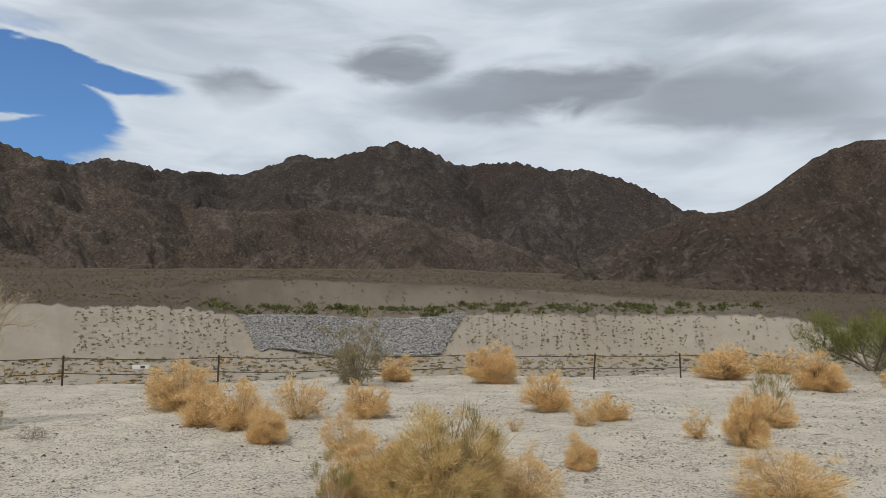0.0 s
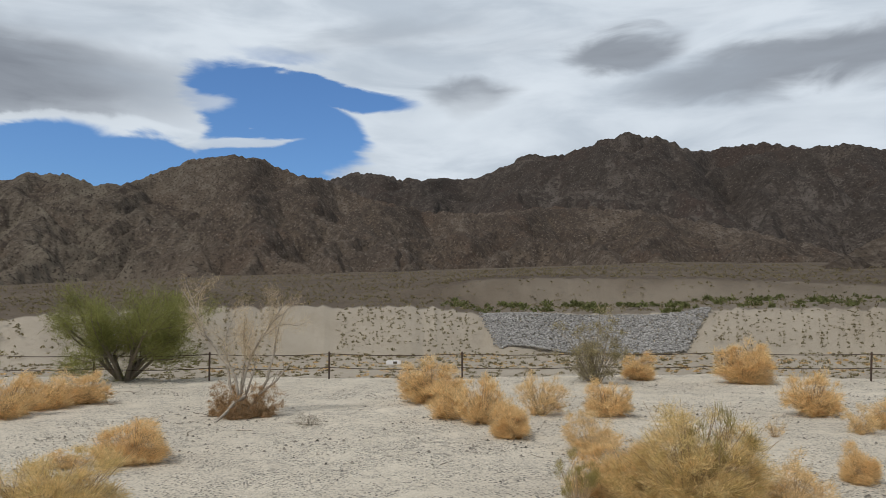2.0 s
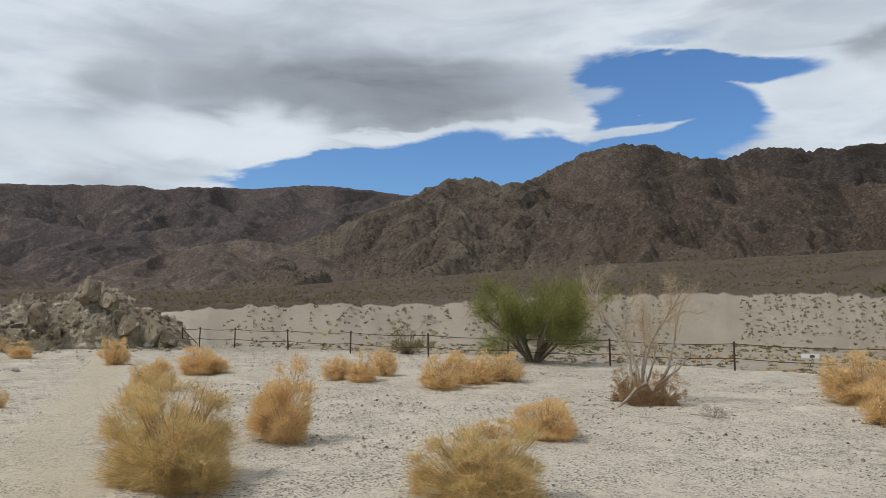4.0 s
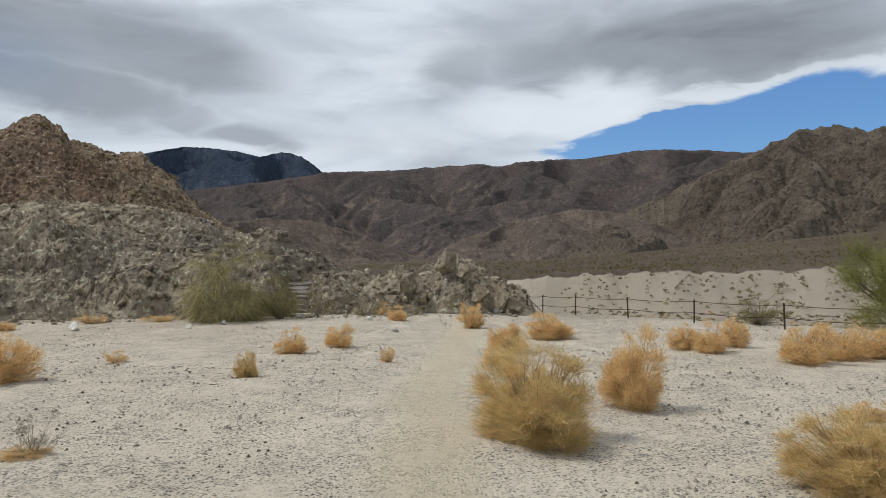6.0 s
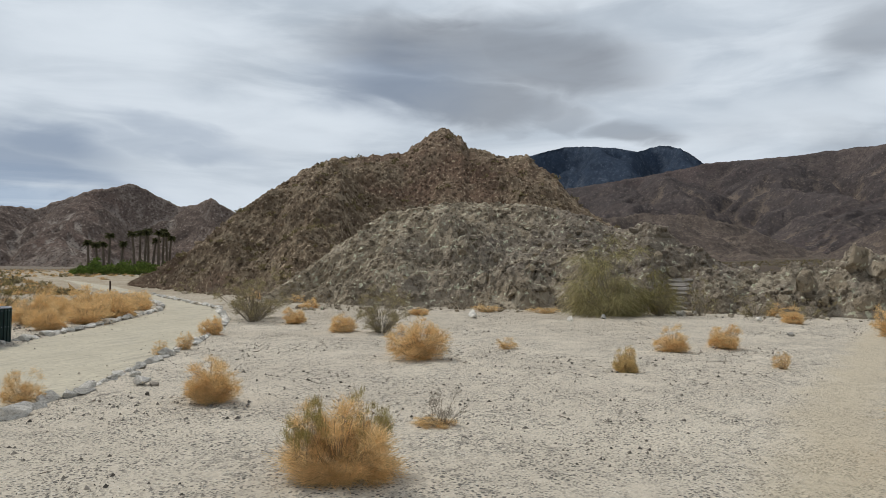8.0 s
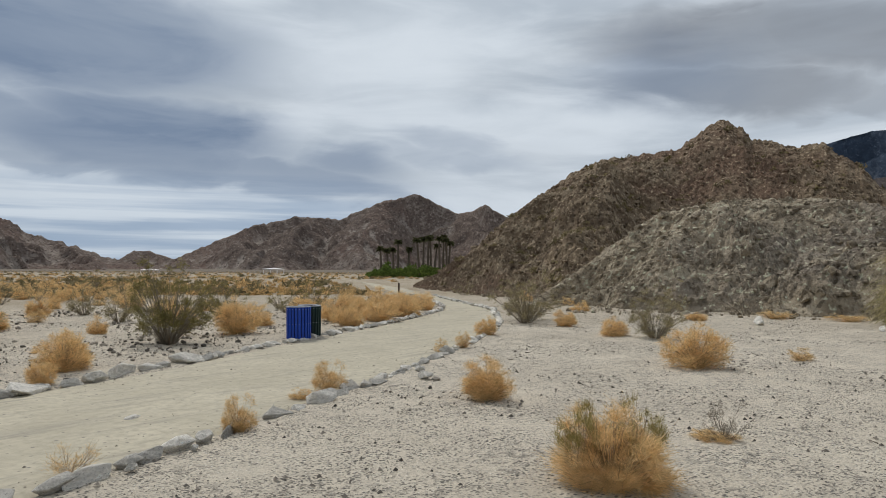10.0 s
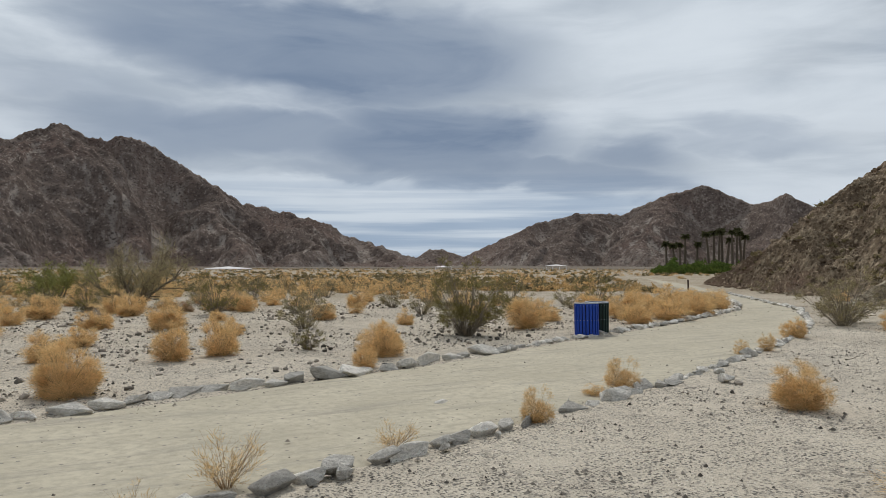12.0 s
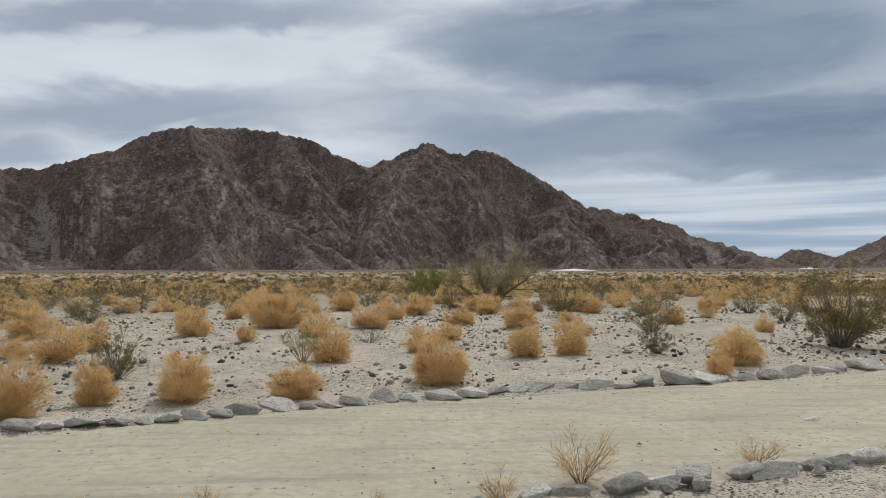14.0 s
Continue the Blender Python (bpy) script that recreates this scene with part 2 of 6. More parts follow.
def range_rock(name, mid, dark, light, scree, size, contrast=1.0, rusty=None, bands=None, zone=None):
    """Stony mountainside: broad stains, boulder speckle at the given size in metres, pale scree in the gullies."""
    m = bpy.data.materials.new(name)
    m.use_nodes = True
    n, l = m.node_tree.nodes, m.node_tree.links
    b = n["Principled BSDF"]
    b.inputs["Roughness"].default_value, b.inputs["Specular IOR Level"].default_value = 1.0, 0.1
    tc = n.new("ShaderNodeTexCoord")

    def noise_at(s, d=6.0, r=0.6):
        t = n.new("ShaderNodeTexNoise")
        t.inputs["Scale"].default_value, t.inputs["Detail"].default_value, t.inputs["Roughness"].default_value = s, d, r
        l.new(tc.outputs["Object"], t.inputs["Vector"])
        return t.outputs[0]

    def ranged(v, lo, hi):
        t = n.new("ShaderNodeMapRange")
        t.inputs[1].default_value, t.inputs[2].default_value = lo, hi
        l.new(v, t.inputs[0])
        return t.outputs[0]

    def mixed(fac, a, c):
        t = n.new("ShaderNodeMix")
        t.data_type = "RGBA"
        for sock, v in ((t.inputs[0], fac), (t.inputs[6], a), (t.inputs[7], c)):
            if isinstance(v, tuple):
                sock.default_value = (*v, 1)
            else:
                l.new(v, sock)
        return t.outputs[2]

    broad, small, speck = noise_at(0.06 / size), noise_at(0.45 / size, 8.0, 0.7), noise_at(1.6 / size, 4.0, 0.6)
    col = mixed(ranged(broad, 0.35, 0.65), dark, mid)
    col = mixed(ranged(small, 0.48, 0.6), col, light)
    col = mixed(ranged(small, 0.47, 0.36), col, dark)
    if rusty:
        col = mixed(ranged(noise_at(0.035 / size, 4.0, 0.6), 0.5, 0.62), col, rusty)
    if zone:
        za = n.new("ShaderNodeAttribute")
        za.attribute_name = "zone"
        pick = n.new("ShaderNodeMath")
        pick.operation, pick.use_clamp = "MULTIPLY", True
        l.new(za.outputs["Fac"], pick.inputs[0])
        l.new(ranged(small, 0.2, 0.55), pick.inputs[1])
        col = mixed(pick.outputs[0], col, zone)
    if bands:
        turn, tight, pale = bands
        mp, tx = n.new("ShaderNodeMapping"), n.new("ShaderNodeTexNoise")
        mp.inputs[2].default_value, mp.inputs[3].default_value = (radians(turn), 0, 0), (0.5, 0.35, 2.6)
        tx.inputs["Scale"].default_value, tx.inputs["Detail"].default_value, tx.inputs["Roughness"].default_value = tight, 6.0, 0.62
        tx.inputs["Distortion"].default_value = 0.6
        l.new(tc.outputs["Object"], mp.inputs[0])
        l.new(mp.outputs[0], tx.inputs["Vector"])
        col = mixed(ranged(tx.outputs[0], 0.54, 0.66), col, pale)
        col = mixed(ranged(tx.outputs[0], 0.44, 0.34), col, tuple(v * 0.7 for v in dark))
    at = n.new("ShaderNodeAttribute")
    at.attribute_name = "scree"
    col = mixed(at.outputs["Fac"], col, scree)
    cap = n.new("ShaderNodeAttribute")
    cap.attribute_name = "bedrock"
    cap_mix = n.new("ShaderNodeMath")
    cap_mix.operation = "MULTIPLY"
    l.new(cap.outputs["Fac"], cap_mix.inputs[0])
    l.new(ranged(small, 0.36, 0.56), cap_mix.inputs[1])
    col = mixed(cap_mix.outputs[0], col, tuple(v * 0.8 for v in dark))
    shade = tuple(v * (1 - 0.5 * contrast) for v in dark)
    col = mixed(ranged(speck, 0.54, 0.64), col, shade)
    bright = tuple(min(v * (1 + (0.6 if size < 2 else 0.3) * contrast), 0.7) for v in light)
    col = mixed(ranged(speck, 0.42, 0.33), col, bright)
    l.new(col, b.inputs["Base Color"])
    bp = n.new("ShaderNodeBump")
    bp.inputs["Strength"].default_value, bp.inputs["Distance"].default_value = 0.9, size * 1.2
    l.new(small, bp.inputs["Height"])
    l.new(bp.outputs[0], b.inputs["Normal"])
    return m


def add_object_tint(m, amount):
    """Vary a material's brightness from object to object."""
    n, l = m.node_tree.nodes, m.node_tree.links
    b = n["Principled BSDF"]
    link = b.inputs["Base Color"].links[0]
    info, rng, hue = n.new("ShaderNodeObjectInfo"), n.new("ShaderNodeMapRange"), n.new("ShaderNodeHueSaturation")
    rng.inputs[3].default_value, rng.inputs[4].default_value = 1 - amount, 1 + amount
    l.new(info.outputs["Random"], rng.inputs[0])
    l.new(rng.outputs[0], hue.inputs["Value"])
    l.new(link.from_socket, hue.inputs["Color"])
    l.new(hue.outputs[0], b.inputs["Base Color"])
    return m


M_PATH = surface("packed_dirt", [(0.475, 0.43, 0.325), (0.60, 0.545, 0.42), (0.41, 0.37, 0.285)], 0.8, 9, 0.95, 0.5, 0.03, (7, 0.16, (0.27, 0.25, 0.215)))


def add_streaks(m, turn, tone, amount):
    """Long faint wheel and foot streaks across a surface."""
    n, l = m.node_tree.nodes, m.node_tree.links
    b = n["Principled BSDF"]
    link = b.inputs["Base Color"].links[0]
    tc, mp, tx, rg, mx = (n.new(k) for k in ("ShaderNodeTexCoord", "ShaderNodeMapping", "ShaderNodeTexNoise", "ShaderNodeMapRange", "ShaderNodeMix"))
    mp.inputs[2].default_value, mp.inputs[3].default_value = (0, 0, radians(turn)), (0.35, 3.2, 1)
    tx.inputs["Scale"].default_value, tx.inputs["Detail"].default_value, tx.inputs["Roughness"].default_value = 1.3, 8, 0.7
    rg.inputs[1].default_value, rg.inputs[2].default_value, rg.inputs[4].default_value = 0.52, 0.68, amount
    mx.data_type = "RGBA"
    mx.inputs[7].default_value = (*tone, 1)
    l.new(tc.outputs["Object"], mp.inputs[0])
    l.new(mp.outputs[0], tx.inputs["Vector"])
    l.new(tx.outputs[0], rg.inputs[0])
    l.new(rg.outputs[0], mx.inputs[0])
    l.new(link.from_socket, mx.inputs[6])
    l.new(mx.outputs[2], b.inputs["Base Color"])
    return m


add_streaks(M_PATH, -21, (0.33, 0.30, 0.25), 0.75)
M_ROCK = add_object_tint(surface("granite", [(0.62, 0.59, 0.53), (0.90, 0.86, 0.78), (0.42, 0.395, 0.35)], 3.0, 11, 0.92, 0.9, 0.06, (22, 0.2, (0.24, 0.23, 0.205)), spread=0.3), 0.35)
M_PEBBLE = surface("pebbles", [(0.19, 0.168, 0.14), (0.36, 0.32, 0.265)], 3, 40, 0.95, 0.2, 0.01, None, 0.7)
M_RIPRAP = surface("riprap_stone", [(0.25, 0.238, 0.222), (0.32, 0.306, 0.288)], 0.2, 3, 0.95, 0.3, 0.05, None, 0.35)
M_HILL = range_rock("hill_rock", (0.275, 0.208, 0.138), (0.172, 0.127, 0.088), (0.370, 0.298, 0.208), (0.230, 0.198, 0.150), 0.55, 0.8, (0.205, 0.138, 0.098))
M_OUTCROP = range_rock("outcrop_rock", (0.415, 0.345, 0.246), (0.272, 0.222, 0.160), (0.545, 0.465, 0.350), (0.322, 0.294, 0.258), 0.5, 0.8, (0.30, 0.255, 0.205), (-50, 0.45, (0.50, 0.43, 0.325)))
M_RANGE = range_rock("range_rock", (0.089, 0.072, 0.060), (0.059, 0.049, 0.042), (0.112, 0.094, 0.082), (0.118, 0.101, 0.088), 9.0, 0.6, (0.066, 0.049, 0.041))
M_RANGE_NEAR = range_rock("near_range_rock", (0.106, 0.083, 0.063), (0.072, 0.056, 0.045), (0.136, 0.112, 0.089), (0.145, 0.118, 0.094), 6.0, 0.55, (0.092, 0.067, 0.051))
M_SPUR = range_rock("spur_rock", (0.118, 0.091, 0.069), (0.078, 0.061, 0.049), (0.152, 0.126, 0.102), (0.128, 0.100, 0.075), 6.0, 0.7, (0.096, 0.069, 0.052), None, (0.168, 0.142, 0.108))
# Paler, less red brown: bluish distance haze mixed into the rock colour.
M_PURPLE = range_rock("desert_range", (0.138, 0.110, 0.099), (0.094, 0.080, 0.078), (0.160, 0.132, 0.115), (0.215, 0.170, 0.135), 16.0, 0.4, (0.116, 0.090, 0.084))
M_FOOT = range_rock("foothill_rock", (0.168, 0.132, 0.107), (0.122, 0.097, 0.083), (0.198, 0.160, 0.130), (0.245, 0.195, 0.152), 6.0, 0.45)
# Blue of distance haze painted into the base colours of the farthest range.
M_BLUE = range_rock("hazy_blue_range", (0.062, 0.086, 0.125), (0.046, 0.066, 0.101), (0.080, 0.104, 0.142), (0.10, 0.12, 0.15), 30.0, 0.3)
M_SOUTH = range_rock("south_range", (0.225, 0.178, 0.150), (0.150, 0.114, 0.096), (0.285, 0.238, 0.203), (0.400, 0.350, 0.305), 6.5, 0.8, (0.190, 0.135, 0.112))
M_GOLD = surface("dry_twigs", [(0.83, 0.60, 0.30), (0.88, 0.68, 0.385), (0.68, 0.47, 0.22)], 2.5, 14, 0.9, 0, 0, None, 0.25, thin=0.35)
M_OLIVEGOLD = surface("olive_dry_twigs", [(0.72, 0.54, 0.25), (0.82, 0.63, 0.34), (0.52, 0.42, 0.18)], 2.0, 9, 0.9, 0, 0, None, 0.3, thin=0.35)
M_PALEGOLD = surface("pale_dry_twigs", [(0.78, 0.57, 0.29), (0.84, 0.64, 0.36), (0.63, 0.44, 0.21)], 2.5, 14, 0.9, 0, 0, None, 0.3, thin=0.25)
M_WISP = surface("wispy_twigs", [(0.55, 0.43, 0.28), (0.64, 0.52, 0.36), (0.42, 0.33, 0.21)], 2.5, 14, 0.9, 0, 0, None, 0.3, thin=0.25)
M_STEM = surface("dry_stems", [(0.40, 0.28, 0.16), (0.52, 0.38, 0.23), (0.27, 0.19, 0.115)], 3, 20, 0.95, 0, 0, None, 0.3)
M_BROWN = surface("brown_dry_twigs", [(0.40, 0.255, 0.135), (0.50, 0.34, 0.19), (0.27, 0.17, 0.09)], 2.5, 14, 0.95, 0, 0, None, 0.35, thin=0.2)
M_OLIVE = surface("creosote_leaves", [(0.235, 0.205, 0.08), (0.32, 0.27, 0.115), (0.175, 0.155, 0.065)], 2, 12, 0.8, 0, 0, None, 0.35, thin=0.4)
M_TIP = surface("olive_tips", [(0.36, 0.31, 0.12), (0.48, 0.39, 0.17), (0.27, 0.24, 0.09)], 2, 12, 0.85, 0, 0, None, 0.35, thin=0.4)
M_DUSTY = surface("dusty_leaves", [(0.32, 0.275, 0.155), (0.40, 0.34, 0.20), (0.25, 0.21, 0.12)], 2, 12, 0.85, 0, 0, None, 0.35, thin=0.4)
M_GREEN = surface("palo_verde_twigs", [(0.235, 0.24, 0.078), (0.32, 0.315, 0.115), (0.165, 0.17, 0.055)], 1, 9, 0.8, 0, 0, None, 0.35, thin=0.4)
M_SAGE = surface("weeping_twigs", [(0.33, 0.295, 0.13), (0.47, 0.41, 0.23), (0.23, 0.21, 0.09)], 1, 9, 0.85, 0, 0, None, 0.6, thin=0.4)
M_GREY = surface("grey_twigs", [(0.24, 0.2, 0.15), (0.31, 0.265, 0.2), (0.17, 0.145, 0.11)], 3, 14, 0.95, 0, 0, None, 0.3)
M_DEAD = surface("weathered_wood", [(0.36, 0.31, 0.25), (0.46, 0.41, 0.34), (0.2, 0.165, 0.13)], 4, 22, 0.9, 0.5, 0.01)
M_BARK = surface("bark", [(0.17, 0.14, 0.10), (0.25, 0.21, 0.16), (0.11, 0.09, 0.07)], 5, 25, 0.95, 0.6, 0.01)
M_SCRUB = surface("scrub", [(0.2, 0.165, 0.09), (0.28, 0.23, 0.13), (0.15, 0.13, 0.07)], 0.05, 0.6, 0.95, 0, 0, None, 0.45, thin=0.4)
M_SCRUB_GOLD = surface("dry_scrub", [(0.60, 0.40, 0.18), (0.66, 0.46, 0.23), (0.40, 0.29, 0.14)], 0.06, 0.6, 0.95, 0, 0, None, 0.4, thin=0.4)
M_SCRUB_GREEN = surface("green_scrub", [(0.13, 0.14, 0.055), (0.19, 0.19, 0.08)], 0.05, 0.6, 0.95, 0, 0, None, 0.4, thin=0.4)
M_HEDGE = surface("oasis_leaves", [(0.09, 0.14, 0.03), (0.16, 0.2, 0.05), (0.05, 0.085, 0.02)], 0.2, 1, 0.8, 0, 0, None, 0.45, thin=0.4)
M_POST = surface("rusted_steel", [(0.075, 0.055, 0.042), (0.13, 0.085, 0.06), (0.05, 0.04, 0.035)], 8, 60, 0.75, 0.3, 0.002, None, 0, 0.5, 0.3)
M_BLUEPAINT = surface("blue_paint", [(0.012, 0.055, 0.36), (0.016, 0.075, 0.45), (0.02, 0.05, 0.27)], 3, 30, 0.5, 0.05, 0.002)
M_GREENPAINT = surface("dark_green_paint", [(0.012, 0.03, 0.028), (0.02, 0.042, 0.038)], 3, 30, 0.55, 0.05, 0.002)
M_RIM = surface("worn_rim", [(0.30, 0.33, 0.38), (0.42, 0.44, 0.47)], 6, 30, 0.5, 0.05, 0.002, None, 0, 0.5, 0.4)
M_INSIDE = surface("dark_inside", [(0.02, 0.02, 0.022), (0.03, 0.03, 0.03)], 4, 20, 0.9, 0, 0)
M_WHITE = surface("white_roof", [(0.75, 0.72, 0.7), (0.8, 0.78, 0.76)], 0.3, 4, 0.7, 0, 0)
M_TRUNK = surface("palm_trunk", [(0.10, 0.08, 0.06), (0.15, 0.12, 0.09)], 1, 6, 0.95, 0.4, 0.05)
M_FROND = surface("palm_fronds", [(0.05, 0.065, 0.025), (0.085, 0.09, 0.04), (0.12, 0.10, 0.06)], 0.6, 4, 0.85, 0, 0, None, 0.35, thin=0.4)
M_STEP = surface("step_stone", [(0.24, 0.22, 0.19), (0.33, 0.3, 0.26), (0.16, 0.15, 0.13)], 1.5, 9, 0.95, 0.4, 0.02)
M_SIGN = surface("faded_sign", [(0.55, 0.48, 0.3), (0.6, 0.54, 0.38)], 4, 20, 0.7, 0, 0)
M_BAR = surface("dark_print", [(0.08, 0.07, 0.05), (0.1, 0.09, 0.06)], 4, 20, 0.7, 0, 0)


def ground_material():
    """Pale gravelly sand on the near flat, tan earth in the wash, brown stony fan towards the mountains; a beaten footpath."""
    m = bpy.data.materials.new("desert_ground")
    m.use_nodes = True
    n, l = m.node_tree.nodes, m.node_tree.links
    b = n["Principled BSDF"]
    b.inputs["Roughness"].default_value, b.inputs["Specular IOR Level"].default_value = 0.97, 0.15
    tc = n.new("ShaderNodeTexCoord")

    def noise_at(s, d=6.0, r=0.6):
        t = n.new("ShaderNodeTexNoise")
        t.inputs["Scale"].default_value, t.inputs["Detail"].default_value, t.inputs["Roughness"].default_value = s, d, r
        l.new(tc.outputs["Object"], t.inputs["Vector"])
        return t.outputs[0]

    def ranged(v, lo, hi):
        t = n.new("ShaderNodeMapRange")
        t.inputs[1].default_value, t.inputs[2].default_value = lo, hi
        l.new(v, t.inputs[0])
        return t.outputs[0]

    def mixed(fac, a, c):
        t = n.new("ShaderNodeMix")
        t.data_type = "RGBA"
        for sock, v in ((t.inputs[0], fac), (t.inputs[6], a), (t.inputs[7], c)):
            if isinstance(v, float):
                sock.default_value = v
            elif isinstance(v, tuple):
                sock.default_value = (*v, 1)
            else:
                l.new(v, sock)
        return t.outputs[2]

    def cells(s, amount):
        v = n.new("ShaderNodeTexVoronoi")
        v.inputs["Scale"].default_value = s
        l.new(tc.outputs["Object"], v.inputs["Vector"])
        return ranged(v.outputs["Distance"], amount, amount * 0.65)

    def mul(a, c):
        t = n.new("ShaderNodeMath")
        t.operation = "MULTIPLY"
        l.new(a, t.inputs[0])
        l.new(c, t.inputs[1])
        return t.outputs[0]

    def attr(name):
        a = n.new("ShaderNodeAttribute")
        a.attribute_name = name
        return a.outputs["Fac"]

    broad, grain, patch = noise_at(0.3), noise_at(22.0, 8.0, 0.7), noise_at(1.4, 5.0)
    sand = mixed(ranged(broad, 0.3, 0.7), (0.61, 0.54, 0.435), (0.74, 0.665, 0.54))
    sand = mixed(ranged(grain, 0.5, 0.75), sand, (0.41, 0.36, 0.29))
    stony = mul(mul(cells(34.0, 0.42), ranged(patch, 0.30, 0.55)), ranged(noise_at(8.0, 3.0), 0.38, 0.52))
    stony2 = mul(cells(17.0, 0.31), ranged(patch, 0.34, 0.52))
    gravel = mul(ranged(noise_at(7.0, 8.0, 0.75), 0.5, 0.62), ranged(noise_at(0.7, 4.0), 0.42, 0.6))
    sand = mixed(gravel, sand, (0.33, 0.295, 0.245))
    sand = mixed(stony, sand, (0.24, 0.225, 0.195))
    sand = mixed(stony2, sand, (0.17, 0.155, 0.135))
    pale = mul(cells(23.0, 0.2), ranged(broad, 0.3, 0.55))
    sand = mixed(pale, sand, (0.8, 0.76, 0.68))
    trail = mixed(ranged(patch, 0.3, 0.7), (0.57, 0.485, 0.34), (0.64, 0.55, 0.40))
    ground = mixed(attr("trail"), sand, trail)
    tan_n = noise_at(0.05, 8.0)
    tan = mixed(ranged(tan_n, 0.35, 0.65), (0.31, 0.265, 0.205), (0.38, 0.33, 0.262))
    ground = mixed(attr("wash"), ground, tan)
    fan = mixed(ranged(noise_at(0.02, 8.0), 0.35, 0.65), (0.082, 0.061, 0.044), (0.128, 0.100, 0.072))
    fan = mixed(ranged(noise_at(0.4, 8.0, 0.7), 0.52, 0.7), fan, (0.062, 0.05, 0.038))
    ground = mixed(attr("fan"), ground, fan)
    plain = mixed(ranged(noise_at(0.15, 8.0, 0.7), 0.4, 0.62), (0.33, 0.26, 0.17), (0.45, 0.38, 0.28))
    ground = mixed(attr("plain"), ground, plain)
    l.new(ground, b.inputs["Base Color"])
    bp = n.new("ShaderNodeBump")
    bp.inputs["Strength"].default_value, bp.inputs["Distance"].default_value = 0.8, 0.04
    add = n.new("ShaderNodeMath")
    add.operation = "ADD"
    l.new(grain, add.inputs[0])
    l.new(stony, add.inputs[1])
    l.new(add.outputs[0], bp.inputs["Height"])
    l.new(bp.outputs[0], b.inputs["Normal"])
    return m


M_GROUND = ground_material()


# ---- noise and mesh helpers ----
def unit(v):
    return v / np.maximum(np.linalg.norm(v, axis=-1, keepdims=True), 1e-9)


def lattice(ix, iy, seed):
    h = (ix.astype(np.int64) * 374761393 + iy.astype(np.int64) * 668265263 + seed * 974711) & 0xFFFFFFFF
    h = ((h ^ (h >> 13)) * 1274126177) & 0xFFFFFFFF
    h = ((h ^ (h >> 16)) * 2246822519) & 0xFFFFFFFF
    return (h ^ (h >> 15)) / 4294967296.0 * 2 * np.pi


def grad_noise(x, y, seed=0):
    x, y = np.broadcast_arrays(np.asarray(x, float), np.asarray(y, float))
    ix, iy = np.floor(x), np.floor(y)
    fx, fy = x - ix, y - iy
    u, v = fx * fx * fx * (fx * (fx * 6 - 15) + 10), fy * fy * fy * (fy * (fy * 6 - 15) + 10)

    def corner(dx, dy):
        a = lattice(ix + dx, iy + dy, seed)
        return np.cos(a) * (fx - dx) + np.sin(a) * (fy - dy)

    low = corner(0, 0) * (1 - u) + corner(1, 0) * u
    top = corner(0, 1) * (1 - u) + corner(1, 1) * u
    return (low * (1 - v) + top * v) * 1.5


def fbm(x, y, octaves=5, seed=0, gain=0.5):
    total, k = 0.0, 1.0
    for o in range(octaves):
        total = total + k * grad_noise(x * 2**o + 13.7 * o, y * 2**o + 7.1 * o, seed + o)
        k *= gain
    return total


def ridged(x, y, octaves=5, seed=0, gain=0.5):
    total, k, norm = 0.0, 1.0, 0.0
    for o in range(octaves):
        total = total + k * (1 - np.abs(grad_noise(x * 2**o + 5.3 * o, y * 2**o + 9.9 * o, seed + o))) ** 2
        norm += k
        k *= gain
    return total / norm


def plates(x, y, seed, tilt=0.9):
    """Angular broken blocks: each cell is a tilted facet of its own height."""
    ix, iy = np.floor(x), np.floor(y)
    best, height = np.full(x.shape, 9.0), np.zeros(x.shape)
    for dx in (-1, 0, 1):
        for dy in (-1, 0, 1):
            h1 = lattice(ix + dx, iy + dy, seed) / (2 * np.pi)
            h2 = lattice(ix + dx, iy + dy, seed + 7) / (2 * np.pi)
            h3 = lattice(ix + dx, iy + dy, seed + 13)
            ox, oy = x - (ix + dx + 0.1 + 0.8 * h1), y - (iy + dy + 0.1 + 0.8 * h2)
            d = ox * ox + oy * oy
            face = h1 * h2 * 1.2 + tilt * (np.cos(h3) * ox + np.sin(h3) * oy)
            nearer = d < best
            best, height = np.where(nearer, d, best), np.where(nearer, face, height)
    return height


def smooth(v, lo, hi):
    t = np.clip((np.asarray(v, float) - lo) / (hi - lo), 0, 1)
    return t * t * (3 - 2 * t)


def mesh_from(name, verts, faces, mat, smooth_shade=False):
    me = bpy.data.meshes.new(name)
    me.from_pydata([tuple(v) for v in verts], [], [tuple(f) for f in faces])
    me.materials.append(mat)
    if smooth_shade:
        me.polygons.foreach_set("use_smooth", [True] * len(me.polygons))
    me.update()
    return me


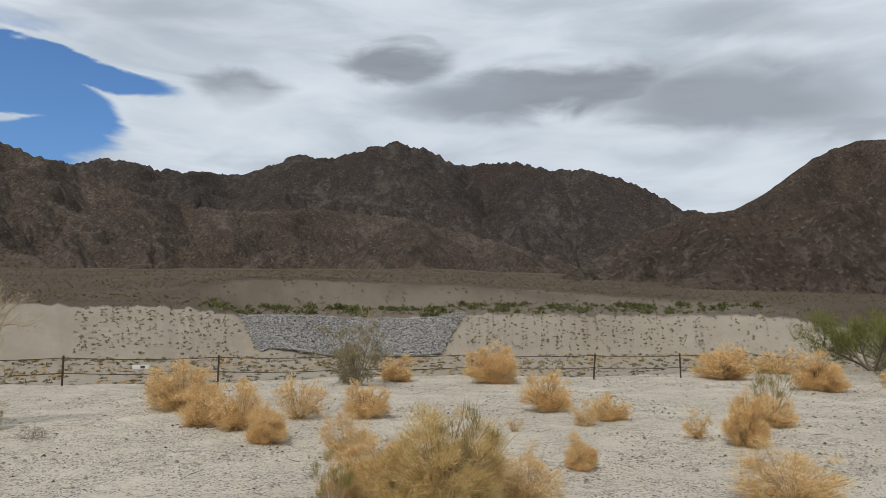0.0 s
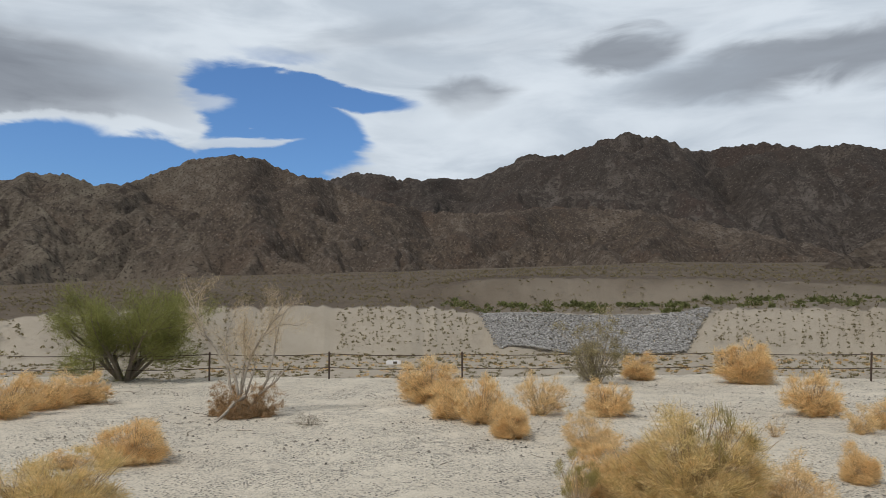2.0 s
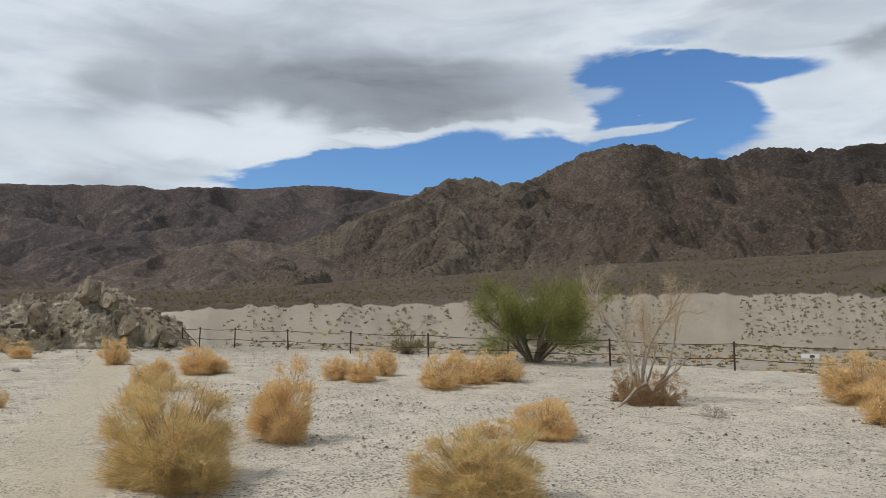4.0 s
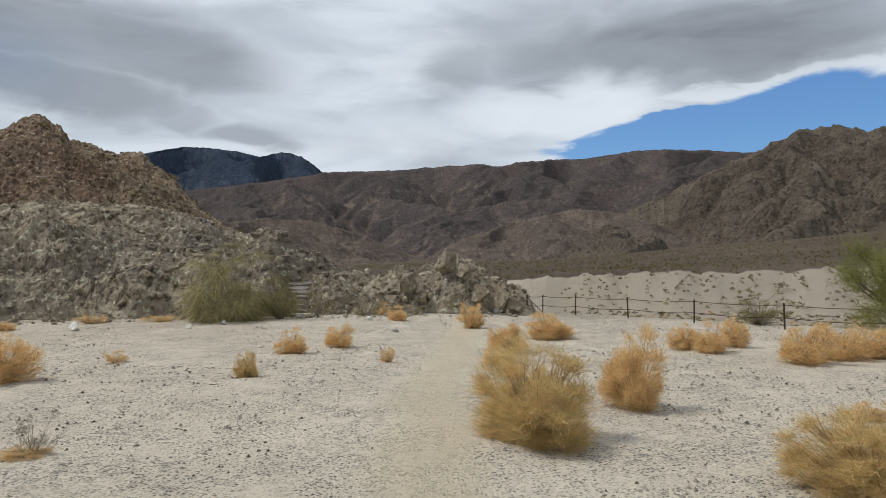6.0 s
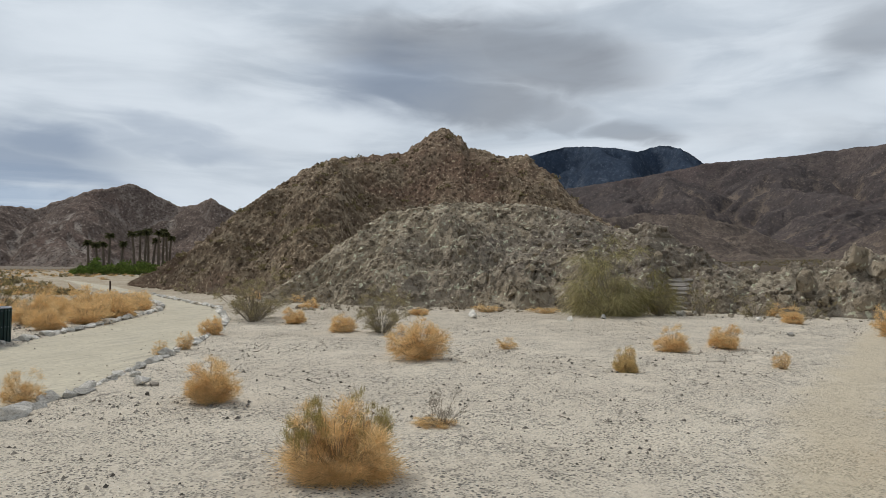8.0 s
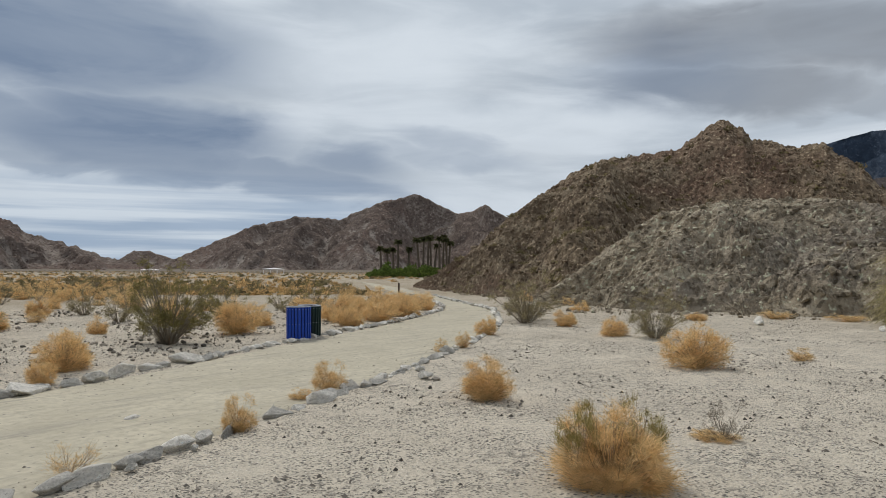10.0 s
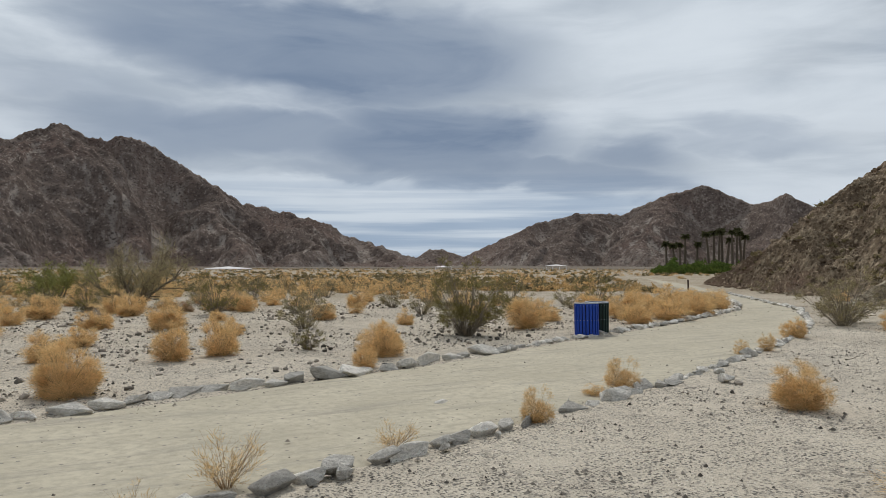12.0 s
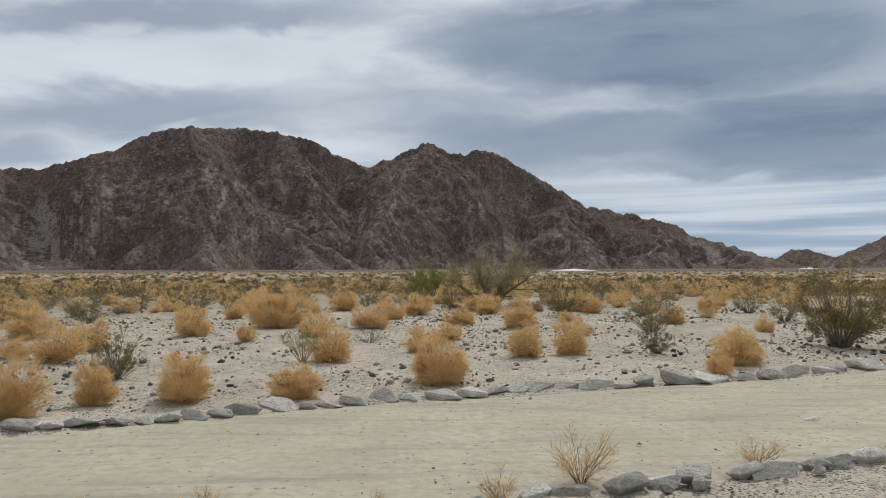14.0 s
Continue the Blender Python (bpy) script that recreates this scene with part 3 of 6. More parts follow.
def grid_mesh(name, x, y, z, mat, wrap=False, rounded=True):
    """A sheet from 2D arrays of places."""
    a, b = x.shape
    idx = np.arange(a * b).reshape(a, b)
    nxt = np.roll(idx, -1, axis=0) if wrap else idx[1:]
    cur = idx if wrap else idx[:-1]
    quads = np.stack([cur[:, :-1], nxt[:, :-1], nxt[:, 1:], cur[:, 1:]], -1).reshape(-1, 4)
    me = bpy.data.meshes.new(name)
    me.vertices.add(a * b)
    me.vertices.foreach_set("co", np.stack([x, y, z], -1).astype(np.float32).ravel())
    me.loops.add(len(quads) * 4)
    me.loops.foreach_set("vertex_index", quads.ravel().astype(np.int32))
    me.polygons.add(len(quads))
    me.polygons.foreach_set("loop_start", np.arange(0, len(quads) * 4, 4, dtype=np.int32))
    me.polygons.foreach_set("loop_total", np.full(len(quads), 4, dtype=np.int32))
    me.polygons.foreach_set("use_smooth", np.full(len(quads), rounded, dtype=bool))
    me.materials.append(mat)
    me.update()
    me.validate()
    return me


def tri_mesh(name, verts, tris, mat, smooth_shade=False):
    verts, tris = np.asarray(verts, np.float32), np.asarray(tris, np.int32)
    me = bpy.data.meshes.new(name)
    me.vertices.add(len(verts))
    me.vertices.foreach_set("co", verts.ravel())
    me.loops.add(len(tris) * 3)
    me.loops.foreach_set("vertex_index", tris.ravel())
    me.polygons.add(len(tris))
    me.polygons.foreach_set("loop_start", np.arange(0, len(tris) * 3, 3, dtype=np.int32))
    me.polygons.foreach_set("loop_total", np.full(len(tris), 3, dtype=np.int32))
    me.polygons.foreach_set("use_smooth", np.full(len(tris), smooth_shade, dtype=bool))
    me.materials.append(mat)
    me.update()
    return me


def part(name, me, parent=None, label=""):
    ob = new(name, me)
    if parent is not None:
        ob.parent = parent
    return tagged(ob, label)


# ---- ground ----
EYE = 1.7
PATH_NEAR = [(8.0, -1.6), (4.6, -1.9), (2.0, -3.4), (0.6, -4.5), (-0.2, -5.12), (-0.72, -5.42), (-1.68, -5.7), (-3.06, -6.01), (-4.1, -6.35), (-5.18, -6.62), (-6.73, -7.15), (-7.8, -7.4), (-10.2, -8.27), (-13.0, -9.5), (-16.07, -10.8), (-19.6, -12.84), (-25.0, -16.8), (-31.7, -24.4), (-44.2, -38.0), (-63.0, -60.0), (-80.0, -82.0)]
PATH_FAR = [(11.0, -5.4), (7.0, -6.5), (4.12, -7.6), (2.42, -8.3), (0.46, -9.06), (-2.08, -9.7), (-4.96, -10.52), (-6.9, -11.1), (-8.96, -12.0), (-11.4, -12.75), (-13.9, -13.77), (-18.3, -15.5), (-22.7, -17.5), (-25.6, -19.6), (-28.3, -22.2), (-36.9, -32.2), (-51.2, -48.2), (-67.8, -65.9), (-84.0, -86.0)]


def resample(line, step):
    p = np.array(line, float)
    d = np.r_[0, np.cumsum(np.hypot(*np.diff(p, axis=0).T))]
    s = np.arange(0, d[-1], step)
    out = np.stack([np.interp(s, d, p[:, 0]), np.interp(s, d, p[:, 1])], -1)
    k = max(1, int(0.8 / step))
    pad = np.pad(out, ((k, k), (0, 0)), mode="edge")
    return np.stack([np.convolve(pad[:, i], np.ones(2 * k + 1) / (2 * k + 1), "valid") for i in (0, 1)], -1)


def stretch(line, count):
    p = resample(line, 0.2)
    t = np.linspace(0, len(p) - 1, count)
    return np.stack([np.interp(t, np.arange(len(p)), p[:, i]) for i in (0, 1)], -1)


near_edge, far_edge = stretch(PATH_NEAR, 240), stretch(PATH_FAR, 240)
path_mid = (near_edge + far_edge) / 2
path_half = np.hypot(*(near_edge - far_edge).T) / 2
TRAIL = resample([(7.5, -1.6), (4.0, -0.7), (0.5, 0.1), (-2.6, 0.55), (-5.3, 1.0), (-7.0, 1.32), (-10.4, 2.2), (-14.5, 3.55), (-21.0, 5.6), (-26.0, 7.2)], 0.25)


def path_depth(x, y):
    """How far a place lies inside the dirt path: above 0 on it, in metres from its edge."""
    x, y = np.asarray(x, float), np.asarray(y, float)
    best = np.full(x.shape, -50.0)
    for (mx, my), half in zip(path_mid[::2], path_half[::2]):
        best = np.maximum(best, half - np.hypot(x - mx, y - my))
    return best


def trail_near(x, y):
    best = np.full(np.shape(x), 50.0)
    for mx, my in TRAIL:
        best = np.minimum(best, np.hypot(x - mx, y - my))
    return best


def curve(az, rows):
    a, v = zip(*sorted(rows))
    return np.interp(az, a, v)


def tan_deg(e):
    return np.tan(np.radians(e))


def ground_z(az, r):
    """The height of the ground without its small unevenness; azimuth in degrees (to the left of +y), distance in metres."""
    az, r = np.broadcast_arrays(np.asarray(az, float), np.asarray(r, float))
    az = (az + 120) % 360 - 120
    edge = curve(az, [(-40, 36), (-31, 33), (-18, 27.5), (-12, 24.2), (-2, 24.0), (17.6, 21.2), (28, 21.3), (40, 22.8), (57, 27.5), (66, 31), (75, 34)])
    rb = 5.7 / -tan_deg(curve(az, [(-60, -2), (-29, -2.0), (-15, -2.25), (-1, -2.57), (15, -2.7), (28, -2.78), (39, -3.0), (55, -3.1), (68, -2.9)])) + 3 * fbm(az / 9, az * 0, 2, 5)
    rc = rb + 17
    elc = curve(az, [(-60, -0.8), (-32, -0.6), (-26, 0.7), (-22, 0.85), (-1, 0.85), (0.5, 0.5), (15.5, 0.47), (19, 1.0), (26, 1.18), (39, 1.05), (51, 0.28), (60, 0.2), (70, -0.1)])
    el2 = curve(az, [(-60, 1.5), (-32, 1.5), (-24, 1.74), (-18, 1.97), (-11, 2.5), (-2, 3.15), (11, 3.4), (16, 3.3), (19, 2.7), (25, 2.1), (40, 1.75), (55, 0.85), (70, 0.3)])
    elb = curve(az, [(-60, 2.5), (-32, 2.5), (-14, 3.7), (2, 4.3), (24, 3.75), (37, 3.3), (55, 2.0), (68, 1.0), (90, 0.6)])
    bench = np.minimum(elc + 0.75, el2 - 0.1)
    zs = [(edge * 0, 0 * az), (edge, 0 * az), (edge + 9, -3.2 + 0 * az), (edge + 22, -4 + 0 * az), (rb, -4 + 0 * az), (rc, EYE + rc * tan_deg(elc)),
          (rc + 45, EYE + (rc + 45) * tan_deg(bench)), (rc + 58, EYE + (rc + 58) * tan_deg(el2)), (rc + 500, EYE + (rc + 500) * tan_deg(elb)), (rc + 1200, EYE + (rc + 1200) * tan_deg(elb + 0.2)), (6000 + 0 * az, EYE + (rc + 1200) * tan_deg(elb + 0.2))]
    out = np.zeros(r.shape)
    for (r0, z0), (r1, z1) in zip(zs[:-1], zs[1:]):
        t = np.clip((r - r0) / np.maximum(r1 - r0, 0.01), 0, 1)
        out = np.where((r >= r0) & (r < r1), z0 + (z1 - z0) * t, out)
    near_mask = (1 - smooth(az, 66, 76)) * smooth(az, -80, -62)
    far_mask = (1 - smooth(az, 78, 108)) * smooth(az, -80, -62)
    mask = near_mask + (far_mask - near_mask) * smooth(r, 130, 220)
    plain = -0.0055 * np.clip(r - 60, 0, 640)
    return out * mask + plain * (1 - mask)


def ground_at(x, y):
    return float(ground_z(math.degrees(math.atan2(-x, y)), math.hypot(x, y)))


def bank_foot(a):
    return 5.7 / -tan_deg(curve(a, [(-60, -2), (-29, -2.0), (-15, -2.25), (-1, -2.57), (15, -2.7), (28, -2.78), (39, -3.0), (55, -3.1), (68, -2.9)]))


def build_ground():
    az = np.linspace(-120, 240, 901)[:-1]
    r = np.r_[0.05, np.geomspace(0.6, 60, 150), np.geomspace(61.5, 260, 85), np.geomspace(266, 4900, 35)]
    A, R = np.meshgrid(az, r, indexing="ij")
    x, y = -np.sin(np.radians(A)) * R, np.cos(np.radians(A)) * R
    z = ground_z(A, R)
    near = 1 - smooth(R, 40, 90)
    z = z + near * (0.035 * fbm(x * 0.25, y * 0.25, 3, 3) + 0.016 * fbm(x * 1.7, y * 1.7, 3, 9) + 0.011 * grad_noise(x * 6, y * 6, 21))
    wash = (1 - smooth((A + 120) % 360 - 120, 66, 76)) * smooth(A, -80, -62) * smooth(R, 22, 30)
    gully = ridged(A / 1.3, R * 0.004, 3, 33)
    z = z - wash * smooth(R, 100, 118) * (1 - smooth(R, 600, 900)) * (1.2 * (1 - gully) + 0.35 * np.abs(fbm(A / 0.6, R * 0.02, 3, 41)))
    z = z + smooth(R, 35, 120) * (1 - wash) * 0.18 * fbm(x * 0.06, y * 0.06, 3, 51)
    depth = path_depth(x, y)
    z = z - 0.08 * smooth(depth, -0.02, 0.25)
    me = grid_mesh("ground", x, y, z, M_GROUND, wrap=True)
    n_edge = 3.5 * fbm(x * 0.05, y * 0.05, 4, 61)
    edge_n = fbm(x * 1.2, y * 1.2, 3, 71)
    layers = {
        "trail": (1 - smooth(trail_near(x, y) + 0.18 * edge_n, 0.18, 0.75)) * (R < 40) * 0.62,
        "wash": wash * smooth(R + n_edge, 24, 34) * 0.9,
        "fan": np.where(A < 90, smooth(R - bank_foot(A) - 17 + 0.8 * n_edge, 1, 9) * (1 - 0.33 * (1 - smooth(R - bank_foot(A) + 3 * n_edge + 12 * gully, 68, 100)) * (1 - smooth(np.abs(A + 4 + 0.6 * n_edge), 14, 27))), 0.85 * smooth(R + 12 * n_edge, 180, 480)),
        "plain": np.where(A > 90, 0.75 * smooth(R + 3 * n_edge, 13, 50) + 0.25 * smooth(R, 120, 400), 0.0) * (1 - 0.9 * smooth(R + 12 * n_edge, 180, 480)),
    }
    for key, v in layers.items():
        a = me.attributes.new(key, "FLOAT", "POINT")
        a.data.foreach_set("value", np.ascontiguousarray(v, np.float32).ravel())
    return tagged(new("ground", me), "pale gravelly desert sand running out to brown fans", "ground", kind="structure")


build_ground()


def build_path():
    across = np.linspace(-0.04, 1.04, 19)
    X = near_edge[:, None, 0] * (1 - across) + far_edge[:, None, 0] * across
    Y = near_edge[:, None, 1] * (1 - across) + far_edge[:, None, 1] * across
    base = ground_z(np.degrees(np.arctan2(-X, Y)), np.hypot(X, Y)) * (np.hypot(X, Y) > 40)
    rut = np.exp(-((across - 0.3) / 0.08) ** 2) + np.exp(-((across - 0.7) / 0.08) ** 2)
    Z = base - 0.012 + 0.02 * fbm(X * 0.4, Y * 0.4, 3, 81) - 0.012 * rut - 0.1 * (np.abs(across - 0.5) > 0.53)
    tagged(new("path", grid_mesh("path", X, Y, Z, M_PATH)), "smooth packed pale dirt path between two rock rows", "path", kind="structure")


build_path()


# ---- mountains ----
def spur_lines(rng, width, deep, spacing, tall_at):
    """Ridge lines in plan: spurs from the crest down to the foot, with two orders of side ridges.
    Each piece is place along, distance below the crest and height at both ends, and how far it reaches."""
    out = []

    def side(a, o, h, way, length, steep, order):
        d = unit(np.array([way * rng.uniform(0.7, 1.1), rng.uniform(0.35, 0.75)]))
        a1, o1 = a + d[0] * length, o + d[1] * length
        h1 = h - steep * length
        if h1 < -5:
            return
        out.append((a, o, h, a1, o1, h1, length * 1.1 + 0.1 * spacing))
        if order < 2:
            for s in (0.35, 0.65, 0.9):
                for w in (-1, 1):
                    k = s + rng.uniform(-0.1, 0.1)
                    side(a + d[0] * length * k, o + d[1] * length * k, h - steep * length * k - 0.02 * length, w if abs(d[0]) < 0.85 else way * (0.4 if w > 0 else -0.3), length * rng.uniform(0.3, 0.5), steep * 1.15, order + 1)

    a = -0.6 * spacing
    while a < width + 0.6 * spacing:
        pa, po, ph = a, 0.0, float(tall_at(a))
        drift = rng.normal(0, 0.25)
        steps = 9
        for k in range(1, steps + 1):
            s = k / steps
            na, no = pa + deep / steps * (drift + rng.normal(0, 0.4)), deep * s
            nh = float(tall_at(na)) * (1 - s) ** 1.12 * (1 + rng.normal(0, 0.05)) if k < steps else -5.0
            out.append((pa, po, ph, na, no, nh, spacing * 1.1))
            for w in (-1, 1):
                if rng.uniform() < 0.85:
                    side(na, no, nh * 0.985, w, spacing * rng.uniform(0.25, 0.5) * (1 - 0.3 * s), 0.5, 1)
            pa, po, ph = na, no, nh
        a += spacing * rng.uniform(0.65, 1.25)
    return out


def mountain(name, label, category, sky, r0, r1, mat, spur=5.0, amp=0.45, rows=110, step=0.14, power=1.25, seed=1, jag=0.1, rough=1.0, kind="structure", back=0.25, flank=1.0, apron=False):
    """A range whose crest stands at the given elevations (azimuth, elevation), with branching spurs and gullies down to its foot."""
    a_lo, a_hi = min(a for a, _ in sky), max(a for a, _ in sky)
    az = np.arange(a_lo, a_hi + step, step)
    el = curve(az, sky) + jag * fbm(az * 1.1, az * 0 + 3, 5, seed + 40, 0.6)
    u = np.r_[np.linspace(0, 1, rows), 1 + back * np.array([0.15, 0.4, 1.0])]
    A, U = np.meshgrid(az, u, indexing="ij")
    r0_a = r0 * (1 + 0.08 * fbm(az / spur / 1.4, az * 0, 2, seed + 2))[:, None]
    r1_a = r1 * (1 + 0.06 * fbm(az / 7, az * 0, 2, seed + 9))[:, None]
    R = r0_a + (r1_a - r0_a) * U
    zb = ground_z(az, r0_a[:, 0])[:, None] - 0.004 * r0_a
    zc = np.maximum(EYE + r1_a * tan_deg(el)[:, None], zb - 1)
    tall = zc - zb
    mean_r, deep = (r0 + r1) / 2, r1 - r0
    along, below = np.radians(A - a_lo) * mean_r, (1 - U) * deep
    wide = radians(spur) * mean_r
    w1, w2 = fbm(along / wide * 1.6, below / wide * 1.6, 4, seed + 3), fbm(along / wide * 1.6 + 31, below / wide * 1.6, 4, seed + 4)
    pa, pb = along + 0.13 * wide * w1, below + 0.13 * wide * w2 * np.clip(below / wide * 3, 0, 1)
    line_a, line_t = along[:, 0], tall[:, 0]
    valley = tall * np.clip(U, 0, 1) ** 4.0
    z = valley.copy()
    grain = radians(step) * mean_r
    for x0, y0, h0, x1, y1, h1, reach in spur_lines(np.random.default_rng(seed), float(line_a[-1]), deep, wide, lambda q: np.interp(q, line_a, line_t)):
        i0, i1 = max(0, int((min(x0, x1) - reach) / grain)), min(len(az), int((max(x0, x1) + reach) / grain) + 1)
        if i1 <= i0:
            continue
        ex, ey = x1 - x0, y1 - y0
        qx, qy = pa[i0:i1] - x0, pb[i0:i1] - y0
        t = np.clip((qx * ex + qy * ey) / max(ex * ex + ey * ey, 1e-6), 0, 1)
        d = np.hypot(qx - t * ex, qy - t * ey)
        z[i0:i1] = np.maximum(z[i0:i1], h0 + (h1 - h0) * t - flank * np.where(d < 0.06 * wide, d * d / (0.12 * wide), d - 0.03 * wide))
    z = np.minimum(z, tall * (0.04 + 0.97 * np.clip(U, 0, 1) ** 0.85))
    z = np.where(U <= 1, z, tall * np.clip(1 - (U - 1) / max(back, 0.01) * 1.1, -0.1, 1))
    rise = np.clip((z - valley) / np.maximum(0.16 * wide, 1), 0, 1)
    f = wide * 0.11
    crumble = fbm(along / f + w1, below / f + w2, 5, seed + 17, 0.6)
    z = z + zb + rough * f * 0.2 * crumble * np.clip(1 - U**8, 0.25, 1) * np.clip(U * 5, 0, 1)
    x, y = -np.sin(np.radians(A)) * R, np.cos(np.radians(A)) * R
    me = grid_mesh(name, x, y, z, mat, rounded=True)
    # pale debris lies in narrow chutes along the gully floors
    sag = np.maximum(*[(np.roll(z, k, 0) + np.roll(z, -k, 0)) / 2 - z - 0.02 * k * grain for k in (3, 7)]) / grain
    sag[:8], sag[-8:] = 0, 0
    scree = smooth(sag + 0.15 * crumble, 0.35, 1.1) * smooth(U, 0.15, 0.35) * (1 - smooth(U, 0.85, 0.97)) * smooth(fbm(along / wide, below / wide, 3, seed + 33), -0.3, 0.3)
    # the apron of debris at the foot runs on into the fan
    scree = np.maximum(scree, 0.85 * (1 - smooth(U + 0.09 * crumble + 0.06 * w1, 0.03, 0.24)) if apron else 0.25 * (1 - smooth(U + 0.05 * crumble, 0.02, 0.2)))
    bedrock = smooth(0.8 * rise + 0.55 * crumble + 0.5 * fbm(along / wide * 3 + 9, below / wide * 3, 4, seed + 35, 0.65) + 0.45 * smooth(U, 0.5, 0.95), 0.3, 1.15) * smooth(U, 0.1, 0.35)
    zone = smooth(A + 3 * w1, 33, 47)
    for key, v in (("scree", scree), ("bedrock", bedrock), ("zone", zone)):
        at = me.attributes.new(key, "FLOAT", "POINT")
        at.data.foreach_set("value", np.ascontiguousarray(v, np.float32).ravel())
    return tagged(new(name, me), label, category, kind=kind)


# Its dark blue is haze carried by the material, with no haze in the air.
mountain("mountain_forested", "distant mountain with blue haze in its colour", "mountain",
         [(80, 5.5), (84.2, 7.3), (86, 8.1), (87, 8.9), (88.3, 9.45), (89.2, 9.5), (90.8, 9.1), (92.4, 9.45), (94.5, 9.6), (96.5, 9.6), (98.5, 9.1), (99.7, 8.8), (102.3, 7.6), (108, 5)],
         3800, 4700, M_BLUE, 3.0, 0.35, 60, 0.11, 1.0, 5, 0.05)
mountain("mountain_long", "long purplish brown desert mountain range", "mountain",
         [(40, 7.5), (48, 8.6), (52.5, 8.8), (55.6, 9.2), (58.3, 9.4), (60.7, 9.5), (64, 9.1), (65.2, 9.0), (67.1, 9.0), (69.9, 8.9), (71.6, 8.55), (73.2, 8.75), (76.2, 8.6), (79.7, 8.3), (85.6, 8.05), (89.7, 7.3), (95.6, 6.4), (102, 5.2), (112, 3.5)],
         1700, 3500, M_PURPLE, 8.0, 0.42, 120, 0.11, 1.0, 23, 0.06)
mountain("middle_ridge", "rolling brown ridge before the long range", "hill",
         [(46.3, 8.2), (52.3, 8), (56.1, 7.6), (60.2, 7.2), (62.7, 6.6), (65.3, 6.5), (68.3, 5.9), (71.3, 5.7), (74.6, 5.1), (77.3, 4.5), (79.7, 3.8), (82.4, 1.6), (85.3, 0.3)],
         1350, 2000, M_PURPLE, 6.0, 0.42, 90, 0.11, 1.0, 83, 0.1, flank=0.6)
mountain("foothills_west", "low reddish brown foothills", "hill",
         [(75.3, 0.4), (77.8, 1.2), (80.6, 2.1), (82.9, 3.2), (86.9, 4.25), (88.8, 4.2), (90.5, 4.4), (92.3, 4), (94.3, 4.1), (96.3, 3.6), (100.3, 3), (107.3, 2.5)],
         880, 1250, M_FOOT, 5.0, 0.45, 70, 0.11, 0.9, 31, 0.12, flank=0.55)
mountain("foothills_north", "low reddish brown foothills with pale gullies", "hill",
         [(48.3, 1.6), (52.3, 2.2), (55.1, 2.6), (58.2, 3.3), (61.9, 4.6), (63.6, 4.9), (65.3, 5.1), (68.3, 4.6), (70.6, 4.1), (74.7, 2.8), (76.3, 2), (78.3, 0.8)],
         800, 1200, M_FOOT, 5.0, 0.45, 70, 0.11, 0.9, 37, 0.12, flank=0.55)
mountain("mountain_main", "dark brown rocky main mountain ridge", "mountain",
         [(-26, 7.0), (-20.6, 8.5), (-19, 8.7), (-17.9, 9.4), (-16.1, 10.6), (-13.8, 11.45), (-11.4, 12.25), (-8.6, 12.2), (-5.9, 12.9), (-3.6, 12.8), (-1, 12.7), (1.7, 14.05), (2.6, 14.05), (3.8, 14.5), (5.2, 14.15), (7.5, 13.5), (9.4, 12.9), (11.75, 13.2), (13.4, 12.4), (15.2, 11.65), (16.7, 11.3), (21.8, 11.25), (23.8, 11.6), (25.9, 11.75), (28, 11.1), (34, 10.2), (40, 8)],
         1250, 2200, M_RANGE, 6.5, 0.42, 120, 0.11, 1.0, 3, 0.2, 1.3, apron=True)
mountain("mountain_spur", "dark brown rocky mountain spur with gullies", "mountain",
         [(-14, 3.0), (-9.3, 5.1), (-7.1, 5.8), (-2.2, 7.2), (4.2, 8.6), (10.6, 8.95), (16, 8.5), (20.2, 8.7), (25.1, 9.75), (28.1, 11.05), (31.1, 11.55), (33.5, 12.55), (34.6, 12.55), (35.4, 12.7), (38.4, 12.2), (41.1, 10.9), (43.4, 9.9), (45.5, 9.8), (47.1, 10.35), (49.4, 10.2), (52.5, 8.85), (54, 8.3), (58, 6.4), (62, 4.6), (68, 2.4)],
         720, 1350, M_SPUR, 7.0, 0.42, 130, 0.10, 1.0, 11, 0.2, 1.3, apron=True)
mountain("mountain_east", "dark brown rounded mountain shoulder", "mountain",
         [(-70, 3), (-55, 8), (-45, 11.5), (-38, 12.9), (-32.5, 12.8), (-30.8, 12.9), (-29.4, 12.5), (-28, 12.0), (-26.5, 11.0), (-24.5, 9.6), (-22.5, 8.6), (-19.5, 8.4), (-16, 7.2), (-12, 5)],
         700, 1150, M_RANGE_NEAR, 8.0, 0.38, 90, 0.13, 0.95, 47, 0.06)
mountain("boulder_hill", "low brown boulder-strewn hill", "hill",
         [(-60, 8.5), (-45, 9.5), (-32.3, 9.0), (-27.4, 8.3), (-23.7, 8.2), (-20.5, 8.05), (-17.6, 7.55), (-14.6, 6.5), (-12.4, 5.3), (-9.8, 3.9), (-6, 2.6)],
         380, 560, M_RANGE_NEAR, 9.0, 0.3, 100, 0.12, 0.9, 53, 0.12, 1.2)
